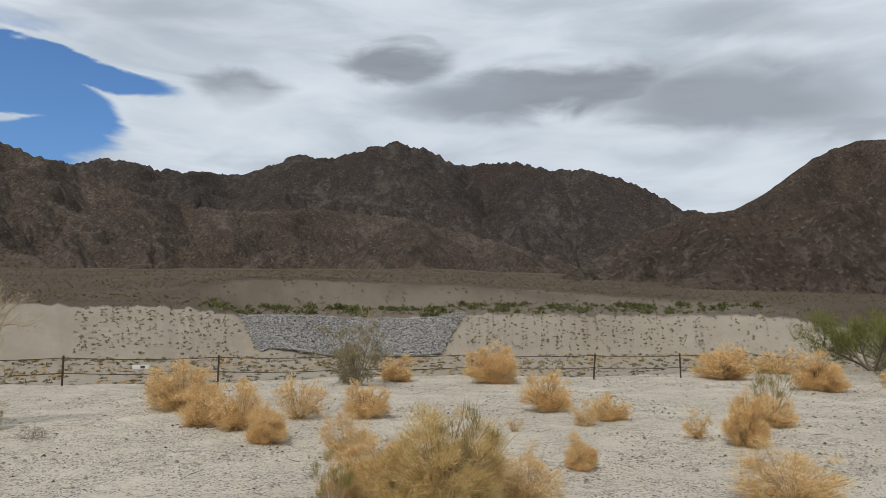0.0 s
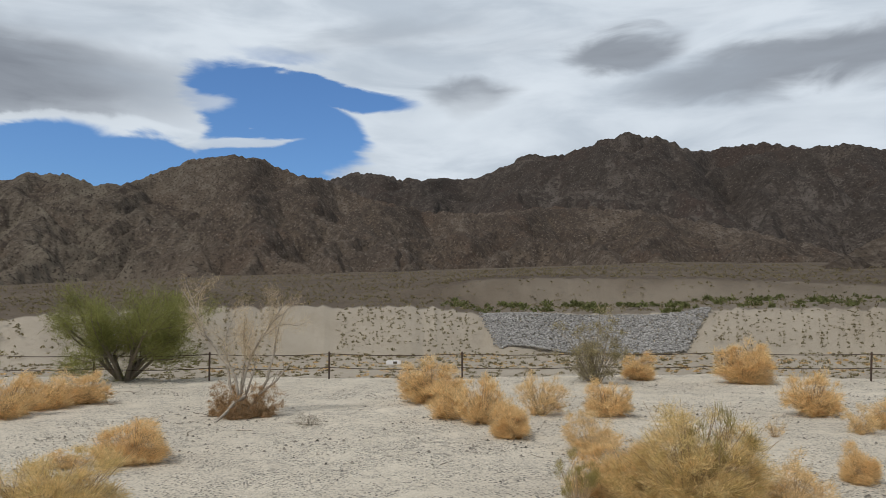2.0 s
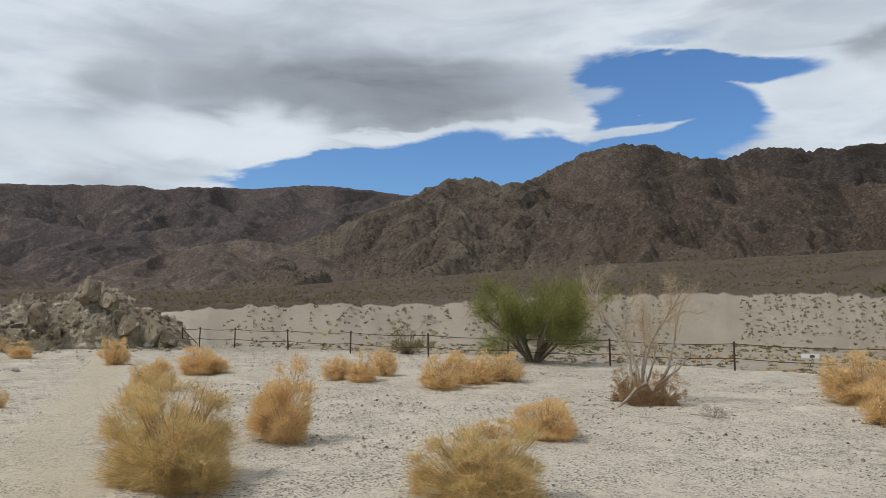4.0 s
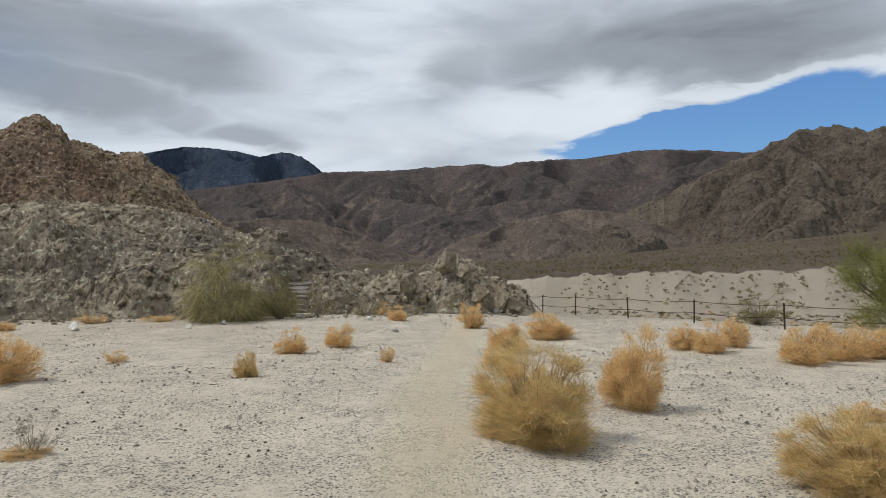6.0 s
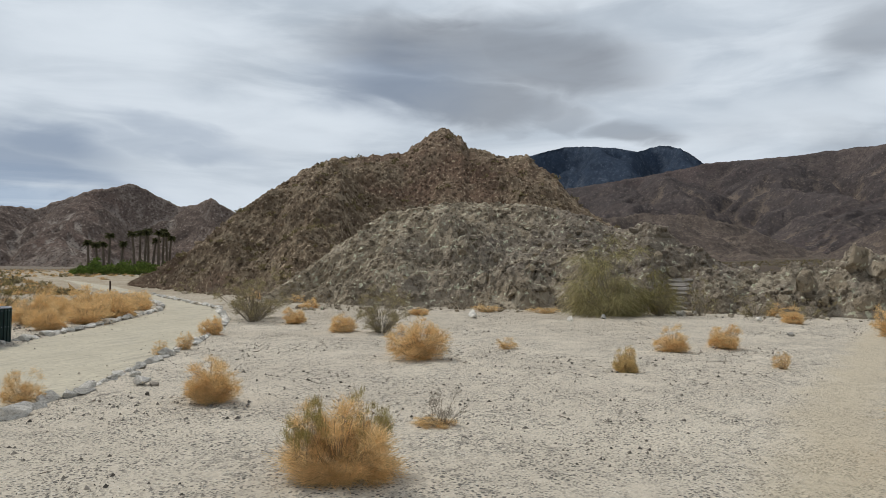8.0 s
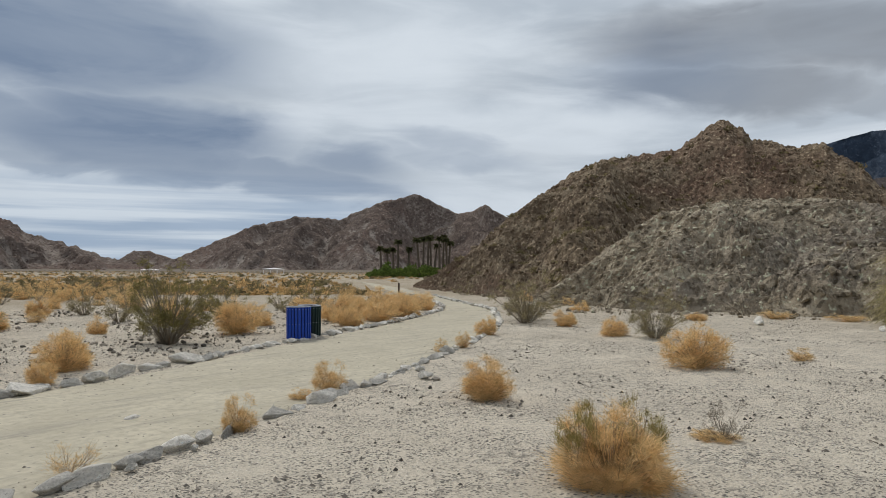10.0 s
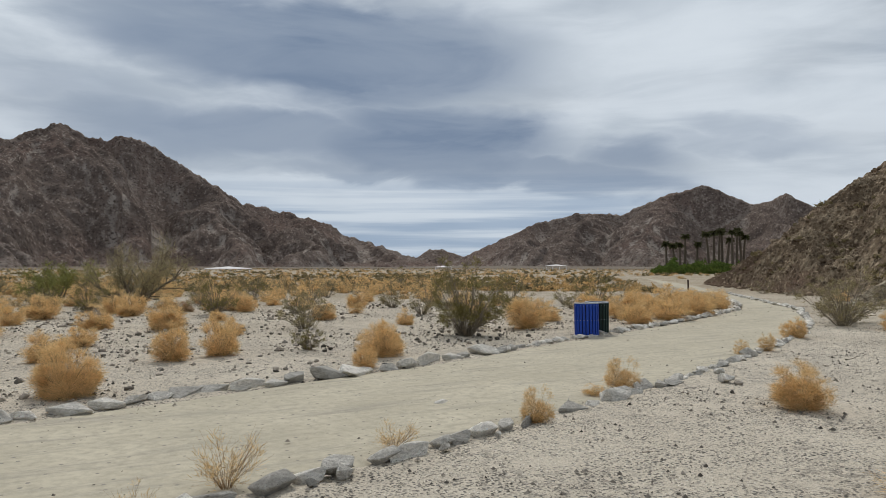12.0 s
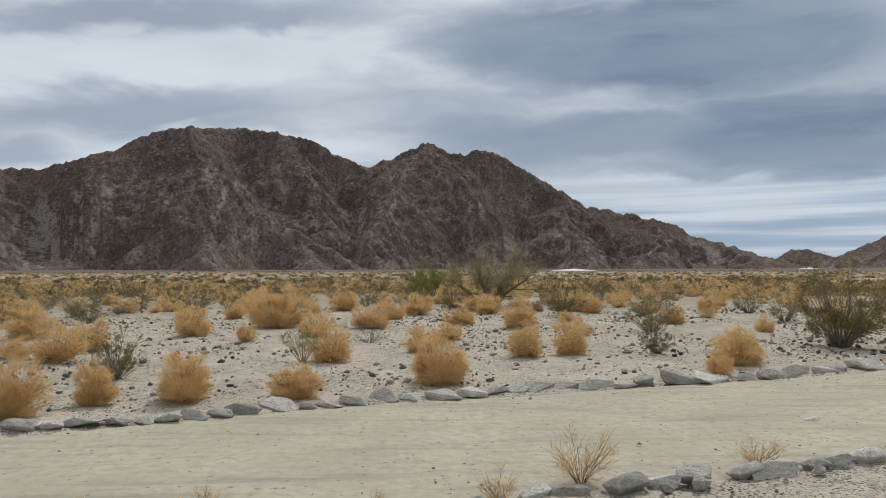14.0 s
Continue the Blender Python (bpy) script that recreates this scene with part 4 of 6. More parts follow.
mountain("mountain_oasis", "grey brown rocky mountain behind the palms", "mountain",
         [(108, 0.5), (114, 1.2), (118.9, 1.8), (122.3, 4.0), (123.4, 4.6), (124.25, 5.15), (125.2, 4.6), (126.35, 4.35), (128, 5.05), (129.7, 5.98), (131, 5.6), (132.8, 5.2), (136, 3.75), (136.9, 3.9), (139.2, 3.95), (142.8, 3.1), (146, 1.6), (148.2, 0.6), (150, -0.1), (152, -0.8)],
         1150, 1500, M_SOUTH, 6.0, 0.42, 90, 0.1, 0.95, 61, 0.12)
mountain("far_knoll", "small distant rocky knoll", "hill",
         [(145.5, -0.5), (146.9, 0.1), (148.3, 0.45), (150, 1.1), (151.1, 1.1), (152.2, 0.4), (154, -0.4)],
         1600, 1800, M_SOUTH, 2.0, 0.3, 40, 0.08, 1.0, 67, 0.08)
mountain("mountain_south", "dark grey brown craggy mountain ridge", "mountain",
         [(149.3, -0.4), (151.9, 0.35), (155.3, 1.4), (158.3, 2.4), (158.9, 3.0), (162.3, 3.9), (165.7, 4.6), (169.2, 6.7), (172.8, 8.9), (174.4, 9.3), (175.6, 8.75), (176.5, 8.95), (178.5, 9.85), (181, 8.8), (183.3, 7.8), (186, 8.9), (187.8, 9.9), (192.2, 10.6), (198, 10.4), (200.7, 9.4), (202.2, 8.35), (203.5, 8.0), (206.9, 6.8), (209.3, 6.7), (216, 5), (225, 3), (235, 1)],
         840, 1300, M_SOUTH, 6.5, 0.45, 170, 0.08, 1.0, 71, 0.2, 1.0, flank=1.15)


# ---- rocky hill and outcrops ----
def crag(name, label, sky, r0, r1, mat, seed, rows=150, step=0.09, power=((0, 0.8),), rock=0.5, back=0.4, category="hill", jag=0.12, dip=35, bulge=0.9, ribs=0.6, hollows=()):
    """A near rocky hill: a slope whose hollowness changes along it, with tilted beds, ribs, broken blocks and grit."""
    a_lo, a_hi = min(a for a, _ in sky), max(a for a, _ in sky)
    az = np.arange(a_lo, a_hi + step, step)
    el = curve(az, sky)
    knobs = jag * fbm(az * 1.3, az * 0, 5, seed + 4, 0.65)
    r0_a, r1_a = curve(az, r0)[:, None], curve(az, r1)[:, None]
    pw = curve(az, power)[:, None]
    run = float(np.mean(r1_a - r0_a))
    rise = float(np.mean(np.maximum(r1_a * tan_deg(el)[:, None] + EYE, 0.5)))
    u = np.r_[np.linspace(0, 1, rows) ** 1.15, 1 + back * np.array([0.05, 0.15, 0.35, 0.6, 1.0])]
    A, U = np.meshgrid(az, u, indexing="ij")
    r0_a = r0_a * (1 + 0.025 * fbm(az / 4, az * 0, 2, seed + 6))[:, None]
    R = r0_a + (r1_a - r0_a) * U
    zb = ground_z(az, r0_a[:, 0])[:, None] - 0.25
    zc = np.maximum(EYE + r1_a * tan_deg(el)[:, None], zb)
    mean_r = float(np.mean((r0_a + r1_a) / 2))
    tall = np.maximum(zc - zb, 0.0)
    along = np.radians(A) * mean_r
    up = U * math.hypot(run, rise)
    warp = fbm(along * 0.12, up * 0.12, 3, seed + 3)
    shape = np.where(U <= 1, np.clip(U, 0, 1) ** pw, np.clip(1 - (U - 1) / back * 1.3, -0.3, 1))
    z = zb + tall * shape
    z = z + (np.radians(knobs)[:, None] * r1_a) * np.clip(U, 0, 1) ** 6 * (U < 1.5) * np.clip(tall / 2, 0, 1)
    # tilted beds run across the face; ribs of harder rock stand out along them
    ca, sa = math.cos(radians(dip)), math.sin(radians(dip))
    p, q = along * ca + up * sa, -along * sa + up * ca
    bend = warp + 0.22 * fbm(along * 0.5, up * 0.5, 3, seed + 14)
    rib = ridged(q * 0.34 + 0.9 * bend, p * 0.07 + 0.4 * bend, 3, seed + 50, 0.5) - 0.6
    saw = (q * 0.85 + 1.3 * bend + 0.05 * p) % 1.0
    where = smooth(fbm(along * 0.16, up * 0.16, 3, seed + 15), -0.2, 0.4)
    jp, jq = p + 0.6 * bend, q + 0.6 * bend
    blocks = 0.45 * plates(jp * 0.4, jq * 0.8, seed + 21) * where + 0.3 * plates(jp * 1.1, jq * 2.2, seed + 25) + 0.16 * plates(jp * 2.6, jq * 4.2, seed + 27)
    grit = fbm(along * 2.6, up * 2.6, 4, seed + 12, 0.6)
    bare = 0.25 + 0.75 * smooth(fbm(along * 0.11 + 7, up * 0.11, 3, seed + 35), -0.25, 0.3)
    foot = np.clip(U * 10, 0, 1) * np.clip(tall / 2.5, 0, 1)
    lumps = (rock * bare * (0.4 * saw * where + 0.75 * blocks - 0.25) + rock * 0.2 * grit + ribs * rib * (0.35 + 0.65 * where)) * foot
    lumps = lumps + bulge * fbm(along * 0.16, up * 0.16, 3, seed + 45) * np.clip(U * 5, 0, 1) * np.clip(tall / 2.5, 0, 1)
    for ha, hu, wa, wu, deep in hollows:
        lumps = lumps - deep * np.exp(-(((A - ha) / wa) ** 4) - ((U - hu) / wu) ** 4)
    crest_ease = np.where(U < 1, np.clip((1 - U) * 6, 0.25, 1), 0.3)
    lean = np.arctan2(rise * pw * np.clip(U, 0.02, 1) ** (pw - 1), run)
    R = R - np.sin(lean) * lumps * crest_ease
    z = z + np.cos(lean) * lumps * crest_ease
    x, y = -np.sin(np.radians(A)) * R, np.cos(np.radians(A)) * R
    return tagged(new(name, grid_mesh(name, x, y, z, mat, rounded=False)), label, category)


crag("rocky_hill", "steep tan rocky hill with a craggy summit", [(84.5, -1.0), (85.8, 0.1), (88.4, 1.4), (91, 2.5), (94.2, 4.3), (96.1, 5.7), (96.8, 6.8), (98.6, 8.15), (99.5, 9.15), (101.1, 9.1), (104.2, 9.8), (104.8, 10.5), (106.1, 11.1), (106.8, 10.9), (108.3, 9.95), (109.2, 9.2), (111, 9.15), (113.5, 8.8), (115.6, 8.4), (117.5, 7.4), (119.3, 6.1), (121.6, 4.7), (122.4, 4.1), (125, 1.6), (128.1, -0.5), (130, -1.4)],
     [(84, 36), (108, 35), (118, 38), (124, 45), (128, 57), (130, 62)], [(84, 60), (96, 70), (106, 78), (118, 74), (124, 68), (130, 66)], M_HILL, 101, rows=230, step=0.075, power=[(84, 1.3), (98, 1.5), (108, 1.6), (112.5, 1.35), (114.5, 0.72), (118, 0.8), (122, 0.95), (130, 1.0)], rock=0.75, jag=0.16, bulge=1.3, ribs=0.7, dip=-32)
crag("rock_outcrop", "pale grey tan rock outcrop at the hill's foot", [(80.5, -0.9), (82.5, 0.0), (84.9, 0.05), (86.6, 0.75), (89.3, 1.85), (91, 2.9), (93.3, 3.4), (95.1, 4.1), (98.8, 4.9), (101, 5.1), (104.7, 5.05), (108.3, 4.6), (111.3, 3.7), (115.1, 1.3), (118, -0.9), (120.5, -2.4)],
     [(80, 29.5), (86.2, 29.6), (87.2, 31.6), (89.2, 31.8), (90.3, 29.6), (100, 30), (110, 31), (120.5, 33)], [(80, 33), (88, 37), (100, 42), (110, 42), (120.5, 36)], M_OUTCROP, 113, power=[(80, 0.8), (95, 0.62), (104, 0.7), (112, 0.6), (121, 0.8)], rock=0.62, rows=170, step=0.065, dip=-52, bulge=1.1, ribs=0.75)
crag("rock_mound", "jagged pale grey rock knob with a hollow", [(69.2, -3.0), (69.8, -1.6), (70.6, -1.0), (71.6, -0.75), (73.1, -0.35), (73.9, 0.7), (74.6, 1.35), (75.6, 1.7), (76.3, 2.0), (77.2, 1.1), (78.5, 0.55), (79.4, 0.5), (80.3, 0.75), (81, 0.2), (82.5, -0.7), (84, -2.0)],
     [(69, 30.5), (76, 29.5), (84, 29.5)], [(69, 32), (76, 33.5), (84, 32)], M_OUTCROP, 127, rows=120, step=0.05, bulge=0.6, power=[(69, 0.5), (84, 0.5)], rock=0.55, ribs=0.6, dip=-60, back=0.8, category="rock", jag=0.35, hollows=[(79.15, 0.42, 0.5, 0.16, 0.9), (72.3, 0.16, 0.8, 0.1, 0.8), (74.3, 0.3, 0.4, 0.12, 0.5)])


# ---- plants ----
def ribbons(p0, p1, p2, width, rng):
    """Thin tapered twigs through three points each."""
    n = len(p0)
    side = unit(np.cross(p2 - p0, rng.normal(size=(n, 3)))) * (np.asarray(width).reshape(-1, 1) / 2)
    v = np.stack([p0 - side, p0 + side, p1 - side * 0.8, p1 + side * 0.8, p2], 1).reshape(-1, 3)
    base = np.arange(n)[:, None, None] * 5
    t = (np.array([[0, 1, 3], [0, 3, 2], [2, 3, 4]])[None] + base).reshape(-1, 3)
    return v, t


def hairs(p0, p2, width, rng):
    """Finest twigs: one sliver each."""
    n = len(p0)
    side = unit(np.cross(p2 - p0, rng.normal(size=(n, 3)))) * (np.asarray(width).reshape(-1, 1) / 2)
    return np.stack([p0 - side, p0 + side, p2], 1).reshape(-1, 3), np.arange(3 * n).reshape(-1, 3)


def tubes(lines, radii, sides=4):
    """Tapered round limbs along polylines: lists of point arrays and of radius arrays."""
    vs, ts, k = [], [], 0
    ang = np.arange(sides) / sides * 2 * np.pi
    for p, r in zip(lines, radii):
        p, r = np.asarray(p, float), np.asarray(r, float)
        d = unit(np.gradient(p, axis=0))
        a = unit(np.cross(d, np.array([0.31, 0.85, 0.41])))
        b = np.cross(d, a)
        ring = p[:, None] + r[:, None, None] * (np.cos(ang)[None, :, None] * a[:, None] + np.sin(ang)[None, :, None] * b[:, None])
        vs.append(ring.reshape(-1, 3))
        for i in range(len(p) - 1):
            for s in range(sides):
                q, w = k + i * sides + s, k + i * sides + (s + 1) % sides
                ts += [(q, w, w + sides), (q, w + sides, q + sides)]
        last = k + (len(p) - 1) * sides
        ts += [(last, last + s, last + s + 1) for s in range(1, sides - 1)]
        k += len(p) * sides
    return np.concatenate(vs), np.array(ts)


def puff_shrub(name, seed, puffs=60, per=200, wide=0.004, size=0.14, low=6, vase=0.25, lump=0.22, stem_r=0.007, curl=0.75, lift=0.2, droop=0.0, inner=0.48, length=(0.45, 1.1), thin_stems=2, mats=None):
    """A shrub one metre wide and one metre tall: branching stems that fan out from the root, each ending in a tangled puff of fine curled twigs."""
    rng = np.random.default_rng(seed)
    th = rng.uniform(0, 2 * np.pi, puffs)
    e = np.arcsin(rng.uniform(math.sin(radians(low)), 1.0, puffs) ** 0.72)
    d = np.stack([np.cos(th) * np.cos(e), np.sin(th) * np.cos(e), np.sin(e)], -1)
    reach = (np.abs(np.cos(e) / 0.5) ** 2.6 + np.sin(e) ** 2.6) ** (-1 / 2.6)
    reach = reach * (1 + lump * np.sin(th * 2 + seed) * np.cos(e) + 0.8 * lump * np.sin(th * 3 + 2.1 * seed + 3 * e)) * rng.uniform(0.92, 1.03, puffs)
    k = np.clip(np.sin(e) / 0.55, 0, 1)
    reach = reach * (1 - vase * (1 - k * k * (3 - 2 * k))) - 0.62 * size
    deep = rng.uniform(size=puffs) < inner
    reach = np.where(deep, reach * rng.uniform(0.4, 0.95, puffs), reach)
    centre = d * reach[:, None]
    centre[:, 2] = np.maximum(centre[:, 2], 0.35 * size)
    own = size * rng.uniform(0.7, 1.3, puffs)
    lines, radii = [], []
    s = np.linspace(0, 1, 5)[:, None]
    for c, q in zip(centre, d):
        foot = np.array([q[0] * 0.07, q[1] * 0.07, -0.03])
        bow = (foot + c) / 2 + rng.normal(0, 0.025, 3) + np.array([-0.10 * c[0], -0.10 * c[1], 0.05])
        lines.append((1 - s) ** 2 * foot + 2 * s * (1 - s) * bow + s * s * c)
        radii.append(np.linspace(stem_r, stem_r * 0.35, 5))
        for _ in range(thin_stems):
            at = lines[-1][3] if _ else lines[-1][2]
            out = c + rng.normal(0, 0.8 * size, 3) + 0.4 * size * q
            out[2] = max(out[2], 0.02)
            m = (at + out) / 2 + rng.normal(0, 0.02, 3)
            lines.append(np.stack([at, m, out]))
            radii.append(np.linspace(stem_r * 0.5, stem_r * 0.2, 3))
            lines[-1], lines[-2] = lines[-2], lines[-1]
            radii[-1], radii[-2] = radii[-2], radii[-1]
    sv, st = tubes(lines, radii, 3)
    n = puffs * per
    c, r, q = np.repeat(centre, per, 0), np.repeat(own, per)[:, None], np.repeat(d, per, 0)
    off = unit(rng.normal(size=(n, 3)))
    p0 = c + off * r * rng.uniform(0.05, 0.75, (n, 1))
    way = unit(0.45 * q + 0.55 * off + rng.normal(0, curl, (n, 3)) + np.array([0, 0, lift]))
    ln = r * rng.uniform(*length, (n, 1))
    p2 = p0 + way * ln - np.array([0, 0, droop]) * ln
    p1 = (p0 + p2) / 2 + rng.normal(0, 0.14, (n, 3)) * ln
    for p in (p0, p1, p2):
        p[:, 2] = np.maximum(p[:, 2], 0.0)
    tv, tt = ribbons(p0, p1, p2, wide * rng.uniform(0.5, 1.4, n), rng)
    return tri_mesh(name + "_stems", sv, st, mats[0]), tri_mesh(name + "_twigs", tv, tt, mats[1])


def shrub(kind, meshes, label, category="bush", group=""):
    ob = tagged(new(kind, meshes[0]), label, category, group)
    part("foliage", meshes[1], ob)
    return ob


def levels(name, seeds, mats, puffs, per, wide, **shape):
    """A kind of shrub in three finenesses: close by, further off, far."""
    return [[puff_shrub(name, s, int(puffs * kp), int(per * kt), wide * kw, mats=mats, **shape) for s in seeds[:c]] for kp, kt, kw, c in ((1.0, 1.0, 1.0, 4), (0.8, 0.45, 1.7, 4), (0.5, 0.22, 3.2, 3))]


GOLD_KIND = levels("gold", (1, 2, 3, 4), (M_STEM, M_GOLD), 150, 150, 0.0042, size=0.15, vase=0.34, curl=0.7, low=8)
BIG_KIND = levels("gold_big", (11, 12, 13), (M_STEM, M_OLIVEGOLD), 300, 165, 0.0032, size=0.135, vase=0.2, curl=0.85, low=3, lump=0.25)
PALE_KIND = levels("pale", (21, 22), (M_STEM, M_PALEGOLD), 85, 110, 0.0040, size=0.15, vase=0.5, low=14, curl=0.55, stem_r=0.0055)
BROWN_KIND = levels("brown", (25, 26), (M_STEM, M_BROWN), 130, 130, 0.0048, size=0.13, vase=0.25, low=2, curl=0.9, droop=0.25)
OLIVE_KIND = levels("olive", (31, 32, 33), (M_GREY, M_OLIVE), 92, 95, 0.0064, size=0.11, low=24, vase=0.1, lump=0.3, length=(0.2, 0.5), curl=1.2, inner=0.25, stem_r=0.0065)
TIP_KIND = levels("tip", (37, 38), (M_STEM, M_TIP), 40, 70, 0.0042, size=0.13, low=50, vase=0.2, curl=0.28, lift=0.9, inner=0.1)
GREY_KIND = levels("grey", (41, 42), (M_GREY, M_GREY), 38, 26, 0.006, size=0.14, low=14, vase=0.2, curl=0.7, stem_r=0.006, thin_stems=3)
DUSTY_KIND = levels("dusty", (43, 44), (M_GREY, M_DUSTY), 62, 80, 0.0066, size=0.12, low=20, vase=0.15, lump=0.28, length=(0.22, 0.6), curl=1.1, stem_r=0.0055, thin_stems=2)
SPRIG_KIND = levels("sprig", (51, 52), (M_STEM, M_PALEGOLD), 34, 16, 0.009, size=0.2, low=32, vase=0.1, curl=0.4, lift=0.5, thin_stems=4)
WEEP_KIND = puff_shrub("weeping", 61, 105, 95, 0.0036, 0.13, low=8, vase=-0.12, lump=0.42, length=(0.8, 1.9), curl=0.5, lift=0.0, droop=1.0, stem_r=0.005, mats=(M_GREY, M_SAGE))

LABELS = {
    "gold": ("dry_bush", "round golden dry desert bush on gravel", GOLD_KIND), "big": ("dry_bush", "large dense golden dry bush with brown stems", BIG_KIND),
    "brown": ("dry_bush", "low dark brown tangled dry bush", BROWN_KIND),
    "pale": ("dry_bush", "pale straw-coloured sparse dry bush", PALE_KIND), "olive": ("creosote_bush", "olive green creosote bush with bare lower stems", OLIVE_KIND),
    "tip": ("dry_bush", "olive-tipped upright dry bush", TIP_KIND), "grey": ("grey_shrub", "bare grey brown twiggy shrub", GREY_KIND),
    "dusty": ("grey_shrub", "dusty grey green shrub with thin branches", DUSTY_KIND), "sprig": ("dry_tuft", "small tuft of dry straw-coloured stalks", SPRIG_KIND),
}
MASTERS = {}
rng_b = np.random.default_rng(77)
TAKEN = []


def plant(kind, x, y, w, h, z=None):
    """One bush: kind, place, width and height in metres."""
    name, label, kinds = LABELS[kind]
    far = math.hypot(x, y)
    level = 0 if far < 11.5 or w > 1.25 and far < 22 else 1 if far < 28 else 2
    meshes = kinds[level]
    i = int(rng_b.integers(len(meshes)))
    turn = float(rng_b.uniform(0, 360))
    grow = 1.2 if kind in ("olive", "dusty", "grey") else 1.0
    m = pose(x, y, (ground_at(x, y) if z is None else z) - 0.02, 0, 0, turn) @ Matrix.Diagonal((w * 0.91 * grow, w * 0.91 * grow, h * 0.92 * grow, 1))
    TAKEN.append((x, y, w))
    if (kind, level, i) not in MASTERS:
        MASTERS[kind, level, i] = shrub(name, meshes[i], label, "bush", kind + " bushes on the flat")
        MASTERS[kind, level, i].matrix_basis = m
        return MASTERS[kind, level, i]
    src = MASTERS[kind, level, i]
    keep = src.matrix_basis.copy()
    src.matrix_basis = Matrix.Identity(4)
    made = copy_thing(src, m)
    src.matrix_basis = keep
    return made


NORTH = [
    ("gold", -5.08, 13.96, 1.43, 0.89), ("gold", -3.29, 11.6, 0.9, 0.87), ("gold", -2.51, 10.29, 0.68, 0.55), ("pale", -2.56, 12.85, 1.0, 0.89),
    ("pale", -1.26, 9.5, 0.75, 0.58), ("gold", -1.43, 13.19, 0.95, 0.69), ("big", -0.05, 6.6, 1.2, 0.9), ("gold", -1.35, 21.0, 1.1, 0.85),
    ("dusty", -2.42, 19.65, 1.9, 1.74), ("gold", 1.42, 20.44, 1.5, 1.15), ("gold", 2.08, 14.37, 1.05, 0.87), ("pale", 2.34, 12.1, 0.5, 0.55),
    ("gold", 2.92, 12.83, 0.75, 0.53), ("gold", 1.61, 8.64, 0.45, 0.43), ("pale", 3.87, 11.08, 0.45, 0.52), ("gold", 4.37, 10.48, 0.72, 0.78),
    ("tip", 5.81, 12.74, 1.0, 0.96), ("gold", 5.6, 12.4, 0.9, 0.6),
]
NORTH_EDGE = [
    ("gold", 8.96, 23.0, 2.0, 1.2), ("gold", 12.02, 25.8, 1.9, 1.02), ("gold", 10.12, 19.34, 1.4, 1.05), ("pale", 3.32, 6.98, 1.2, 0.63),
    ("sprig", 1.11, 11.39, 0.35, 0.32), ("gold", -0.72, 6.9, 0.8, 0.62), ("tip", 0.15, 6.75, 0.8, 0.92), ("tip", -1.0, 6.45, 0.5, 0.55),
    ("olive", 13.9, 22.3, 0.9, 0.7), ("gold", -4.0, 11.9, 0.8, 0.7), ("gold", 12.8, 19.8, 1.2, 0.9), ("pale", 0.75, 6.95, 0.7, 0.6),
]
NORTHWEST = [
    ("gold", -8.33, 4.32, 0.85, 1.02), ("gold", -15.02, 4.95, 0.9, 0.63), ("gold", -17.4, 6.87, 1.26, 0.67), ("gold", -14.21, 8.78, 0.8, 0.6),
    ("gold", -13.52, 8.99, 0.8, 0.65), ("gold", -14.21, 10.06, 0.75, 0.76), ("gold", -11.32, 9.46, 1.1, 0.82), ("gold", -11.7, 10.57, 1.15, 0.75),
    ("gold", -11.65, 11.47, 1.1, 0.78), ("olive", -20.5, 15.6, 1.9, 1.0), ("olive", -18.6, 18.2, 1.0, 0.8), ("gold", -6.33, 6.99, 0.85, 0.6), ("big", -4.62, 4.29, 1.1, 0.72),
    ("brown", -7.85, 10.95, 0.72, 0.62), ("brown", -7.2, 11.05, 0.7, 0.62), ("pale", -6.95, 6.6, 0.5, 0.25), ("brown", -7.45, 10.75, 0.7, 0.45), ("grey", -5.9, 10.4, 0.5, 0.25), ("big", -6.99, 2.46, 1.35, 0.98),
]
WEST = [
    ("gold", -12.77, -4.3, 1.18, 0.8), ("gold", -17.04, -7.74, 0.8, 0.52), ("dusty", -17.15, -6.71, 1.35, 1.02), ("pale", -14.94, -3.05, 0.5, 0.3),
    ("big", -12.33, -0.55, 0.42, 0.44), ("gold", -15.73, 0.3, 0.74, 0.53), ("gold", -16.81, 1.41, 0.78, 0.57), ("pale", -13.78, 2.06, 0.35, 0.36),
    ("gold", -25.6, 4.35, 0.87, 0.54), ("gold", -21.42, 5.95, 0.85, 0.89), ("gold", -14.76, 4.8, 0.85, 0.65), ("gold", -17.9, 7.1, 0.9, 0.6),
    ("gold", -12.6, 3.91, 0.7, 0.42), ("gold", -9.0, 3.4, 0.5, 0.45), ("gold", -5.44, -2.58, 0.95, 0.66), ("tip", -5.62, -2.42, 0.5, 0.68),
    ("tip", -5.3, -2.8, 0.5, 0.64), ("grey", -7.57, -2.33, 0.4, 0.36), ("pale", -7.5, -2.4, 0.5, 0.14), ("dusty", -20.4, -12.2, 1.84, 1.29), ("grey", -28.2, -7.5, 1.68, 1.2),
]
